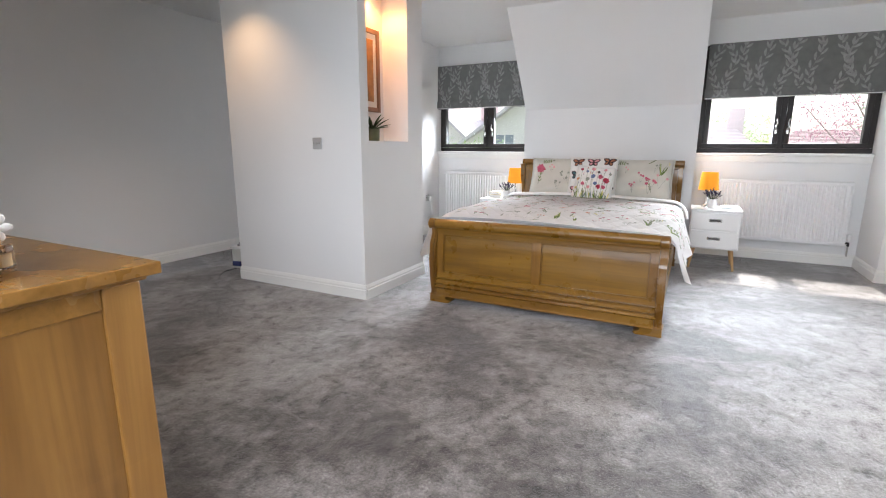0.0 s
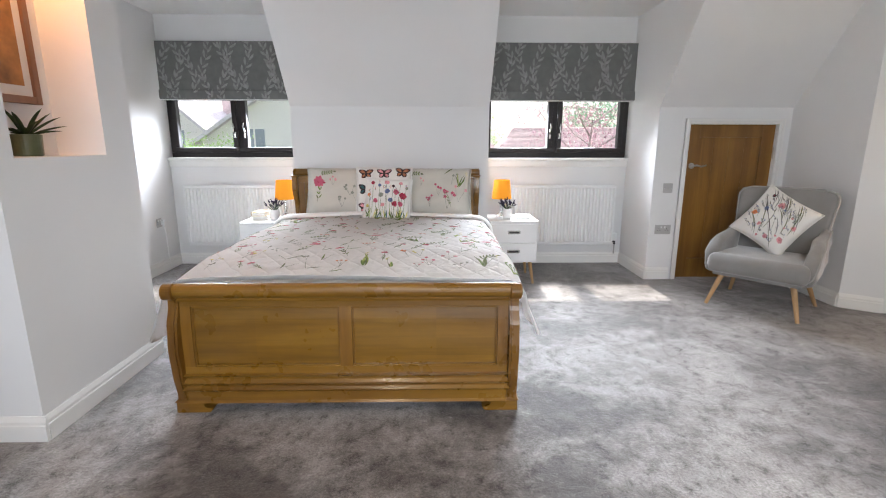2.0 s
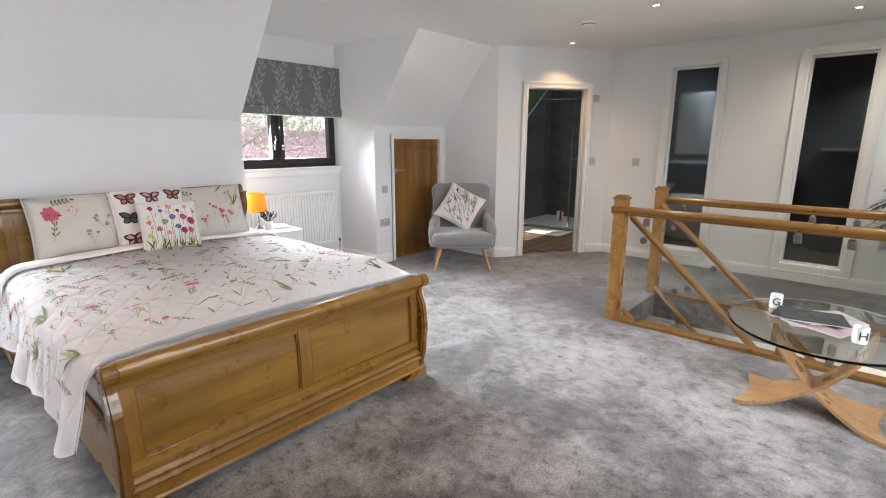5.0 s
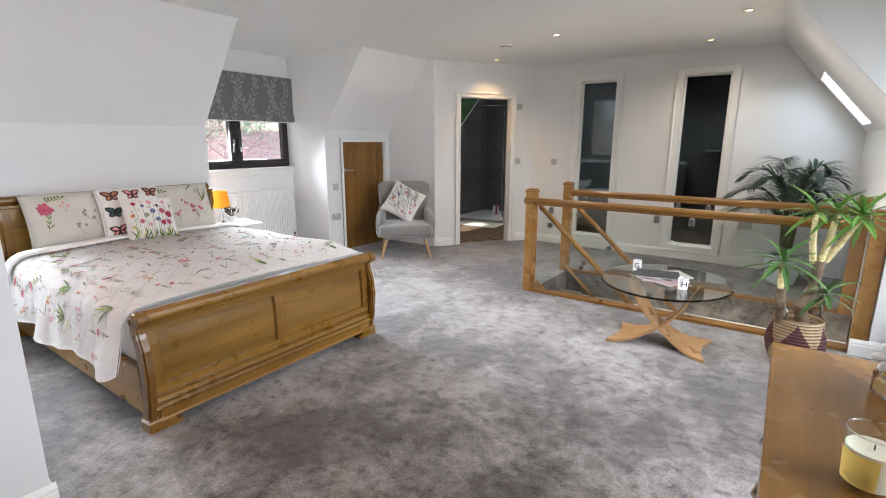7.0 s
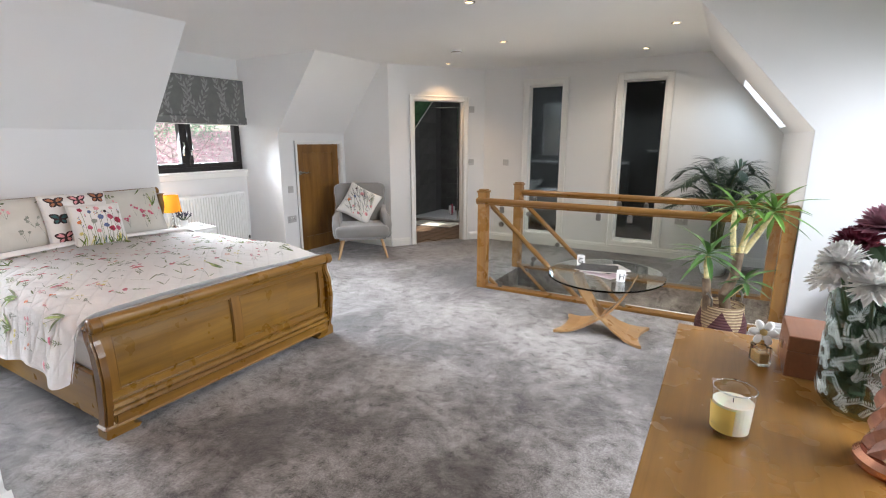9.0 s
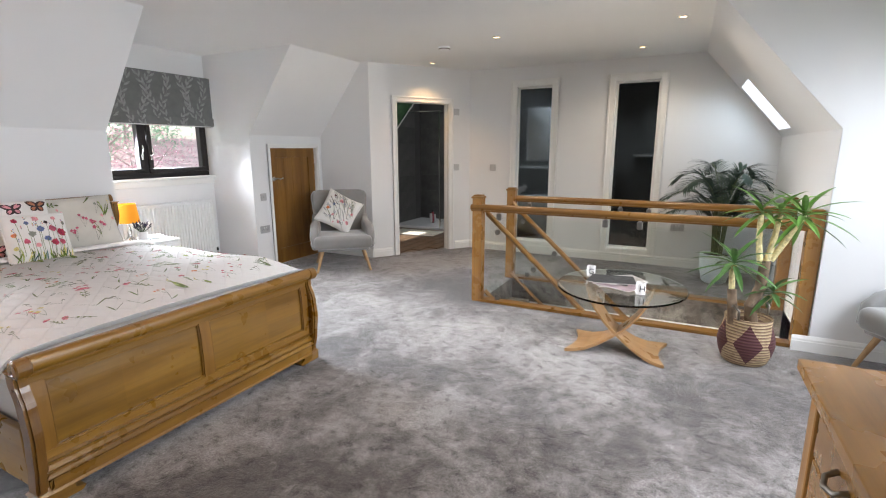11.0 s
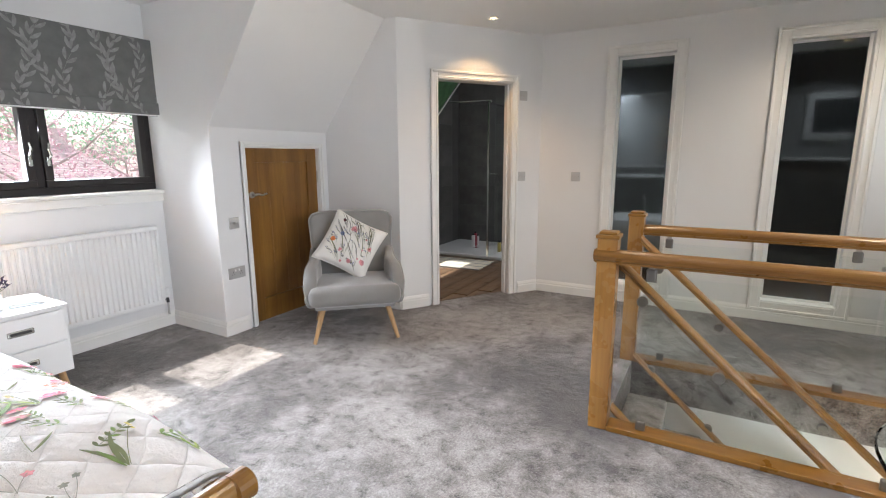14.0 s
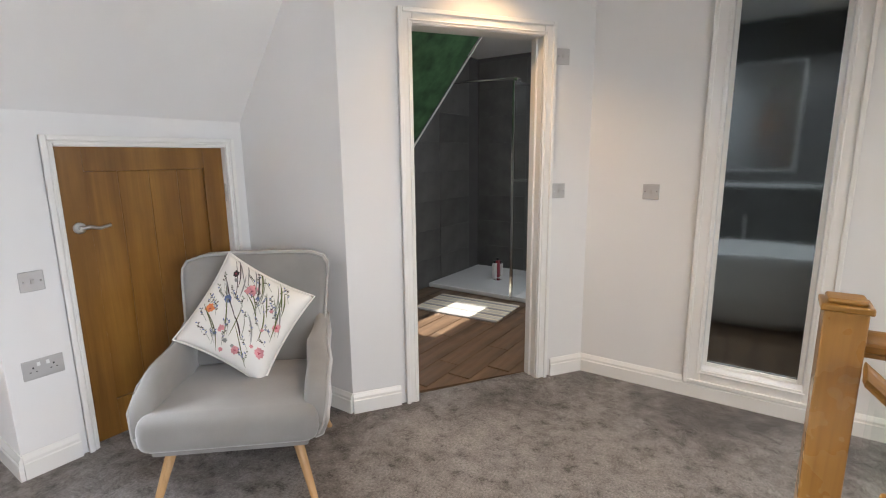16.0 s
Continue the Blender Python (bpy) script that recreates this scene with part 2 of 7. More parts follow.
def prism(poly, lo, hi, axis="x", bevel=0.0, bm=None):
    """A closed outline in the plane across the axis, pushed from lo to hi."""
    bm = bm or bmesh.new()

    def at(p, k):
        return {"x": (k, p[0], p[1]), "y": (p[0], k, p[1]), "z": (p[0], p[1], k)}[axis]
    a = [bm.verts.new(at(p, lo)) for p in poly]
    b = [bm.verts.new(at(p, hi)) for p in poly]
    n = len(poly)
    fs = [bm.faces.new(a), bm.faces.new(b[::-1])]
    fs += [bm.faces.new((a[i], b[i], b[(i + 1) % n], a[(i + 1) % n])) for i in range(n)]
    if bevel:
        bmesh.ops.bevel(bm, geom=list({e for f in fs for e in f.edges}), offset=bevel, segments=2, affect="EDGES")
    return bm


def lathe(profile, n=24, bm=None, m=None):
    """Turns (radius, z) pairs round z; a radius of 0 closes an end."""
    bm = bm or bmesh.new()
    rings = []
    for r, z in profile:
        if r < 1e-5:
            rings.append([bm.verts.new((0, 0, z))])
        else:
            rings.append([bm.verts.new((r * math.cos(a * math.tau / n), r * math.sin(a * math.tau / n), z)) for a in range(n)])
    for a, b in zip(rings, rings[1:]):
        for i in range(n):
            j = (i + 1) % n
            if len(a) == 1 and len(b) == 1:
                continue
            if len(a) == 1:
                bm.faces.new((a[0], b[i], b[j]))
            elif len(b) == 1:
                bm.faces.new((a[i], b[0], a[j]))
            else:
                bm.faces.new((a[i], b[i], b[j], a[j]))
    if m is not None:
        bmesh.ops.transform(bm, matrix=m, verts=[v for r in rings for v in r])
    return bm


def tube(points, radius, n=8, bm=None, cap=True):
    """A round bar along points; radius may be a list."""
    bm = bm or bmesh.new()
    pts = [Vector(p) for p in points]
    rad = radius if isinstance(radius, (list, tuple)) else [radius] * len(pts)
    rings, side = [], None
    for i, p in enumerate(pts):
        d = (pts[min(i + 1, len(pts) - 1)] - pts[max(i - 1, 0)]).normalized()
        if side is None:
            side = d.cross(Vector((0, 0, 1)) if abs(d.z) < 0.9 else Vector((1, 0, 0))).normalized()
        side = (side - d * side.dot(d)).normalized()
        up = d.cross(side)
        rings.append([bm.verts.new(p + (side * math.cos(k * math.tau / n) + up * math.sin(k * math.tau / n)) * rad[i]) for k in range(n)])
    for a, b in zip(rings, rings[1:]):
        for k in range(n):
            bm.faces.new((a[k], b[k], b[(k + 1) % n], a[(k + 1) % n]))
    if cap:
        bm.faces.new(rings[0][::-1])
        bm.faces.new(rings[-1])
    return bm


def sheet(fn, nu, nv, thick=0.0, bm=None):
    """A grid of fn(u, v) over the unit square."""
    bm = bm or bmesh.new()
    g = [[bm.verts.new(fn(i / nu, j / nv)) for j in range(nv + 1)] for i in range(nu + 1)]
    fs = [bm.faces.new((g[i][j], g[i + 1][j], g[i + 1][j + 1], g[i][j + 1])) for i in range(nu) for j in range(nv)]
    if thick:
        bmesh.ops.solidify(bm, geom=fs, thickness=thick)
    return bm


def slab(pts, thick, out):
    """A flat polygon with thickness along out."""
    bm = bmesh.new()
    o = Vector(out).normalized() * thick
    a = [bm.verts.new(p) for p in pts]
    b = [bm.verts.new(Vector(p) + o) for p in pts]
    n = len(pts)
    bm.faces.new(a)
    bm.faces.new(b[::-1])
    for i in range(n):
        bm.faces.new((a[i], b[i], b[(i + 1) % n], a[(i + 1) % n]))
    return bm


# ---- the room: plan ----
CEIL = 2.44
NK, NKZ, NS = 6.25, 1.555, 5.56          # north knee wall, its height, where the slope meets the ceiling
SK, SKZ, SS = 0.985, 1.52, 1.77          # the same on the south
WIN_Y = 6.90
W1, W2 = (-2.43, -1.00), (0.72, 2.22)
WEST, EAST = -3.93, 4.59
# The dormer's unseen west end is set far out to let in daylight.
DX0, DX1, DY = -1.55, 2.25, -0.15        # south dormer

# ---- structure ----
T = 0.12


def profile_n(y):
    return CEIL if y <= NS else CEIL - (y - NS) * (CEIL - NKZ) / (NK - NS)


def profile_s(y):
    return CEIL if y >= SS else CEIL - (SS - y) * (CEIL - SKZ) / (SS - SK)


# floor with the stair opening
WELL_X0, WELL_X1, WELL_Y0, WELL_Y1 = 2.33, 3.24, 0.985, 3.485
bm = bmesh.new()
for a, b in (((WEST - T, -0.4, -0.25), (WELL_X0, 7.0, 0)), ((WELL_X1, -0.4, -0.25), (EAST + T, WELL_Y1, 0)),
             ((WELL_X0, -0.4, -0.25), (WELL_X1, WELL_Y0, 0)), ((WELL_X0, WELL_Y1, -0.25), (3.40, 7.0, 0))):
    add_box(bm, a, b)
prism([(3.40, WELL_Y1), (EAST + T, WELL_Y1), (EAST + T, 4.66), (3.40, 5.52)], -0.25, 0, "z", bm=bm)
floor = structure("floor", bm, M_CARPET, "grey mottled plush pile carpet, freshly brushed")

# ceiling
bm = bmesh.new()
add_box(bm, (WEST - T, SS, CEIL), (EAST + T, NS, CEIL + T))
for x0, x1 in (W1, W2):
    add_box(bm, (x0, NS, CEIL), (x1, WIN_Y + 0.2, CEIL + T))
add_box(bm, (DX0, DY - 0.1, CEIL), (DX1, SS, CEIL + T))
structure("ceiling", bm, M_CEIL, "smooth white painted ceiling")


def slope_n(x0, x1):
    return slab([(x0, NS, CEIL), (x1, NS, CEIL), (x1, NK, NKZ), (x0, NK, NKZ)], T, (0, 0.79, 0.61))


for x0, x1, lo in ((WEST, W1[0], 0), (W1[1], W2[0], 0), (W2[1], 3.40, 1)):
    structure("ceiling_slope", slope_n(x0, x1), M_WALL, "white painted sloping ceiling under the roof")
    if not lo:
        structure("wall_north", box((x0, NK, 0), (x1, NK + T, NKZ)), M_WALL, "white painted low knee wall")
# knee wall with the low door's opening
LD0, LD1, LDZ = 2.50, 3.29, 1.415
bm = bmesh.new()
add_box(bm, (W2[1], NK, 0), (LD0, NK + T, NKZ))
add_box(bm, (LD0, NK, LDZ), (LD1, NK + T, NKZ))
add_box(bm, (LD1, NK, 0), (3.40, NK + T, NKZ))
structure("wall_north", bm, M_WALL, "white painted low knee wall round a low door")


# alcove side walls
def alcove_side(x, out):
    poly = [(NK + 0.003, 0), (WIN_Y + 0.2, 0), (WIN_Y + 0.2, CEIL), (NS + 0.004, CEIL), (NK + 0.003, NKZ)]
    return prism(poly, x, x + out, "x")


for x, out in ((W1[0], -0.10), (W1[1], 0.10), (W2[0], -0.10), (W2[1], 0.10)):
    bm = alcove_side(x, out)
    bmesh.ops.translate(bm, verts=bm.verts, vec=(0.002 if out < 0 else -0.002, 0, 0))
    structure("wall_alcove", bm, M_WALL, "white painted side wall of a dormer alcove")
SILL, WTOP = 1.10, 2.20
for x0, x1 in (W1, W2):
    bm = bmesh.new()
    add_box(bm, (x0, WIN_Y, 0), (x1, WIN_Y + 0.2, SILL))
    add_box(bm, (x0, WIN_Y, WTOP), (x1, WIN_Y + 0.2, CEIL))
    structure("wall_window", bm, M_WALL, "white painted wall round a dormer window")

# west wall and far ends
structure("wall_west", box((WEST - T, 1.0 - T, 0), (WEST, WIN_Y, CEIL)), M_WALL, "plain white painted wall")
# east wall with two tall internal windows
G1, G2, GZ = (3.47, 3.93), (2.21, 2.70), (0.17, 2.185)
bm = bmesh.new()
for y0, y1 in ((SK - T, G2[0]), (G2[1], G1[0]), (G1[1], 4.64)):
    add_box(bm, (EAST, y0, 0), (EAST + T, y1, CEIL))
for y0, y1 in (G1, G2):
    add_box(bm, (EAST, y0, 0), (EAST + T, y1, GZ[0]))
    add_box(bm, (EAST, y0, GZ[1]), (EAST + T, y1, CEIL))
structure("wall_east", bm, M_WALL, "white painted wall with two tall internal windows")
# wall beside the armchair
structure("wall_side", box((3.40, 5.45, 0), (3.40 + T, WIN_Y, CEIL)), M_WALL, "white painted wall beside the armchair")

# slanting wall with the doorway
A, B = Vector((3.40, 5.45, 0)), Vector((4.59, 4.61, 0))
AB = (B - A)
LEN = AB.length
DW = Matrix.Translation(A) @ Matrix.Rotation(math.atan2(AB.y, AB.x), 4, "Z")   # x along the wall, y away from the room
D0, D1, DZ = 0.350, 1.138, 2.008


def dbox(a, b, bevel=0.0, bm=None):
    return add_box(bm or bmesh.new(), a, b, bevel, 2, DW)


bm = dbox((0.0, 0, 0), (D0, T, CEIL))
dbox((D1, 0, 0), (LEN + 0.05, T, CEIL), bm=bm)
dbox((D0, 0, DZ), (D1, T, CEIL), bm=bm)
structure("wall_diagonal", bm, M_WALL, "white painted slanting wall with a doorway")

# south side: knee wall, slope with rooflight, dormer
RX0, RX1, RY0, RY1 = 3.74, 4.44, 1.03, 1.43
bm = bmesh.new()


def sz(y):
    return profile_s(y)


for x0, x1, y0, y1 in ((DX1, RX0, SK, SS), (RX1, EAST, SK, SS), (RX0, RX1, SK, RY0), (RX0, RX1, RY1, SS), (WEST, DX0, SK, SS)):
    tmp = slab([(x0, y0, sz(y0)), (x1, y0, sz(y0)), (x1, y1, sz(y1)), (x0, y1, sz(y1))], T, (0, -0.76, 0.65))
    me = bpy.data.meshes.new("tmp")
    tmp.to_mesh(me)
    tmp.free()
    bm.from_mesh(me)
    bpy.data.meshes.remove(me)
structure("ceiling_slope", bm, M_WALL, "white painted sloping ceiling with a rooflight")
bm = bmesh.new()
add_box(bm, (DX1, SK - T, -2.7), (EAST, SK, SKZ))
add_box(bm, (WEST, SK - T, 0), (DX0, SK, SKZ))
structure("wall_south", bm, M_WALL, "white painted low knee wall")
for x, out in ((DX0, -0.1), (DX1, 0.1)):
    bm = prism([(SK - 0.003, 0), (SK - 0.003, SKZ), (SS - 0.004, CEIL), (DY - 0.1, CEIL), (DY - 0.1, 0)], x, x + out, "x")
    bmesh.ops.translate(bm, verts=bm.verts, vec=(0.002 if out < 0 else -0.002, 0, 0))
    structure("wall_dormer", bm, M_WALL, "white painted side wall of the wide dormer")
bm = bmesh.new()
add_box(bm, (DX0, DY - 0.15, 0), (DX1, DY, 1.1))
add_box(bm, (DX0, DY - 0.15, 2.2), (DX1, DY, CEIL))
structure("wall_dormer_front", bm, M_WALL, "white painted wall round the wide dormer window")

# pier with the niche
PX0, PX1, PY0, PY1 = -2.775, -1.43, 3.79, 4.68
NY0, NY1, NZ0, NZ1, ND = 3.885, 4.44, 1.19, 2.34, 0.24
bm = bmesh.new()
add_box(bm, (PX0, PY0, 0), (PX1 - ND, PY1, CEIL))
add_box(bm, (PX1 - ND, PY0, 0), (PX1, NY0, CEIL))
add_box(bm, (PX1 - ND, NY1, 0), (PX1, PY1, CEIL))
add_box(bm, (PX1 - ND, NY0, 0), (PX1, NY1, NZ0))
add_box(bm, (PX1 - ND, NY0, NZ1), (PX1, NY1, CEIL))
structure("wall_pier", bm, M_WALL, "white painted pier with a lit display niche")
spot_lamp("niche_light", (PX1 - 0.12, 4.16, NZ1 - 0.02), (PX1 - 0.12, 4.16, 1.2), 9, 150, 0.5, (1.0, 0.42, 0.13), 0.02)

# stairwell below
bm = bmesh.new()
add_box(bm, (WELL_X0 - T, SK, -2.7), (WELL_X0, WELL_Y1 + 0.6, -0.25))
add_box(bm, (WELL_X1, SK, -2.7), (WELL_X1 + T, WELL_Y1 + 0.6, -0.25))
add_box(bm, (WELL_X0 - T, WELL_Y1 + 0.6, -2.7), (WELL_X1 + T, WELL_Y1 + 0.72, -0.25))
structure("wall_stairwell", bm, M_WALL, "off-white painted stairwell walls")
hall = bpy.data.lights.new("hall_lamp", "POINT")
hall.energy, hall.color, hall.shadow_soft_size = 30, (1.0, 0.88, 0.72), 0.08
new("hall_lamp", hall).matrix_world = pose(2.75, 1.45, -1.75)
structure("floor_below", box((WELL_X0 - 1, SK - 0.2, -2.85), (WELL_X1 + 1, WELL_Y1 + 1, -2.7)), M_TRIM, "pale tiled floor of the storey below")

# bathroom beyond the doorway
M_BTILE = plain("grout", (0.12, 0.115, 0.11), 0.7, vary=0.1)
M_TILE, t_, b_ = material("grey_tile")
oi_ = t_.nodes.new("ShaderNodeObjectInfo")
t_.links.new(mixc(t_, 0.5, ramp(t_, noise_tex(t_, coords(t_), 5, 6), [(0.3, (0.07, 0.067, 0.062)), (0.7, (0.17, 0.165, 0.155))]), ramp(t_, oi_.outputs["Random"], [(0.0, (0.08, 0.076, 0.070)), (1.0, (0.16, 0.155, 0.145))])), b_.inputs["Base Color"])
b_.inputs["Roughness"].default_value = 0.35
M_BGREEN = plain("green_wall", (0.05, 0.12, 0.05), 0.6, vary=0.5, scale=8.0)
M_BFLOOR = wood("bathroom_planks", (0.085, 0.050, 0.029), (0.26, 0.165, 0.098), "x", 0.4)

bm = prism([(3.46, 5.56), (4.66, 4.72), (EAST + T + 0.06, 4.6), (EAST + T + 0.06, 0.9), (7.0, 0.9), (7.0, 6.7), (3.53, 6.7)], -0.05, -0.012, "z")
bath_floor = structure("floor_bathroom", bm, M_BFLOOR, "warm brown wood plank bathroom floor")
BN, BF = 6.62, 6.75
bm = bmesh.new()
# The gap in this wall is made up, out of view, to let sun in.
for a, b in (((3.53, BN, 0), (4.50, BN + 0.1, 2.6)), ((5.40, BN, 0), (BF + 0.1, BN + 0.1, 2.6)), ((4.50, BN, 0), (5.40, BN + 0.1, 0.80)), ((4.50, BN, 1.38), (5.40, BN + 0.1, 2.6))):
    add_box(bm, a, b)
bath_wall_north = structure("wall_bathroom", bm, M_BTILE, "dark grey stone-look tiled wall")
bath_wall = structure("wall_bathroom", box((BF, 1.0, 0), (BF + 0.1, BN, 2.6)), M_BTILE, "dark grey stone-look tiled wall")
structure("wall_bathroom", box((EAST + T + 0.06, 0.9, 0), (BF + 0.1, 1.0, 2.6)), M_BTILE, "dark grey stone-look tiled wall")
structure("ceiling_bathroom", prism([(3.54, 5.60), (4.72, 4.76), (EAST + T + 0.01, 0.9), (BF + 0.1, 0.9), (BF + 0.1, BN + 0.1), (3.54, BN + 0.1)], CEIL + 0.001, CEIL + 0.1, "z"), M_CEIL, "white bathroom ceiling")
structure("ceiling_slope", slab([(3.53, 5.75, CEIL), (5.42, 5.75, CEIL), (5.42, BN - 0.002, 1.40), (3.53, BN - 0.002, 1.40)], 0.06, (0, 0.79, 0.61)), M_BGREEN, "green patterned sloping bathroom ceiling")
structure("trim", tube([(5.43, 5.74, CEIL - 0.01), (5.43, BN - 0.01, 1.39)], 0.008, 6), M_TRIM, "white edge strip")
# Added fill lamp below the closed ceiling; no rooflight is built here.
area_lamp("bathroom_fill", (5.3, 4.6, CEIL - 0.03), (5.6, 5.4, 0), 0.5, 0.5, 8)
tray_floor = 0.05


def skirting(p, q, side, name="baseboard", h=0.112):
    """A moulded skirting from p to q; side is +1 when the room lies to the left of that way."""
    p, q = Vector((*p, 0)), Vector((*q, 0))
    d = q - p
    n = Vector((-d.y, d.x, 0)).normalized() * side
    prof = [(0, 0), (0.017, 0), (0.017, h - 0.04), (0.013, h - 0.035), (0.013, h - 0.022), (0.008, h - 0.01), (0.004, h), (0, h)]
    bm = bmesh.new()
    a = [bm.verts.new(p + n * (o + 0.002) + Vector((0, 0, z))) for o, z in prof]
    b = [bm.verts.new(q + n * (o + 0.002) + Vector((0, 0, z))) for o, z in prof]
    k = len(prof)
    bm.faces.new(a)
    bm.faces.new(b[::-1])
    for i in range(k):
        bm.faces.new((a[i], b[i], b[(i + 1) % k], a[(i + 1) % k]))
    return structure(name, bm, M_TRIM, "white gloss moulded skirting board")


def dpt(x, y=0.0):
    v = DW @ Vector((x, y, 0))
    return (v.x, v.y)


skirting((WEST, SK), (WEST, WIN_Y), -1)
skirting((PX0, PY0), (PX1 + 0.017, PY0), -1)
skirting((PX1, PY0), (PX1, PY1), -1)
skirting((W1[0], NK), (W1[0], WIN_Y), -1)
skirting((W1[0], WIN_Y), (W1[1], WIN_Y), -1)
skirting((W1[1], NK), (W2[0], NK), -1)
skirting((W2[0], WIN_Y), (W2[1], WIN_Y), -1)
skirting((W2[1], NK - 0.017), (W2[1], WIN_Y), 1)
skirting((W2[1], NK), (LD0 - 0.07, NK), -1)
skirting((3.40, 5.45), (3.40, NK), 1)
skirting(dpt(0), dpt(D0 - 0.085), -1)
skirting(dpt(D1 + 0.085), dpt(LEN), -1)
skirting((EAST, SK), (EAST, 4.61), 1)
skirting((DX1, DY), (DX1, SK + 0.1), 1)


def casing(name, a, b, z0, z1, m, w=0.075, foot=False):
    """A moulded frame round an opening a..b, z0..z1 on the plane y = 0 of m, towards -y."""
    bm = bmesh.new()
    for lo, hi, d in ((0.0, w, 0.016), (w - 0.022, w, 0.026), (0.012, 0.022, 0.02)):
        add_box(bm, (a - hi, -d, z0 if not foot else z0 - hi), (a - lo, -0.002, z1 + hi), 0.003, 1, m)
        add_box(bm, (b + lo, -d, z0 if not foot else z0 - hi), (b + hi, -0.002, z1 + hi), 0.003, 1, m)
        add_box(bm, (a - lo + 0.001, -d + 0.0006, z1 + lo), (b + lo - 0.001, -0.002, z1 + hi - 0.0006), 0.003, 1, m)
        if foot:
            add_box(bm, (a - lo + 0.001, -d + 0.0006, z0 - hi + 0.0006), (b + lo - 0.001, -0.002, z0 - lo), 0.003, 1, m)
    return structure(name, bm, M_TRIM, "white gloss moulded architrave")


casing("trim", D0 + 0.018, D1 - 0.018, 0, DZ - 0.018, DW, 0.072)
bm = dbox((D0, 0.0, 0), (D0 + 0.02, T, DZ))
dbox((D1 - 0.02, 0.0, 0), (D1, T, DZ), bm=bm)
dbox((D0 + 0.02, 0.0, DZ - 0.02), (D1 - 0.02, T, DZ), bm=bm)
dbox((D0 + 0.02, 0.05, 0), (D0 + 0.032, T - 0.02, DZ - 0.02), bm=bm)
dbox((D1 - 0.032, 0.05, 0), (D1 - 0.02, T - 0.02, DZ - 0.02), bm=bm)
structure("door_frame", bm, M_TRIM, "white gloss door lining")
NM = Matrix.Translation((0, NK, 0))
casing("trim", LD0, LD1, 0, LDZ, NM, 0.045)
EM = Matrix.Translation((EAST, 0, 0)) @ Matrix.Rotation(radians(-90), 4, "Z")
for y0, y1 in (G1, G2):
    casing("trim", -y1, -y0, GZ[0], GZ[1], EM, 0.085, True)

# ---- the bed ----


def curve(z, top, lean):
    """How far the scrolled bed ends stand out at a height."""
    k = z / top
    pts = [(0.0, 0.0), (0.12, 0.0), (0.3, 0.022), (0.5, 0.034), (0.68, 0.022), (0.84, -0.012), (0.93, -0.008), (1.0, 0.02)]
    for (a, p), (b, q) in zip(pts, pts[1:]):
        if k <= b:
            s = (k - a) / (b - a)
            s = s * s * (3 - 2 * s)
            return (p + (q - p) * s) * lean
    return pts[-1][1] * lean


BX0, BX1, BYF, BYH = -0.975, 0.630, 4.03, 6.12
bed = thing("sleigh_bed", (BX0 + BX1) / 2, BYF, 0, 0, "honey oak sleigh bed with panelled footboard, made up with floral bedding", "bed")


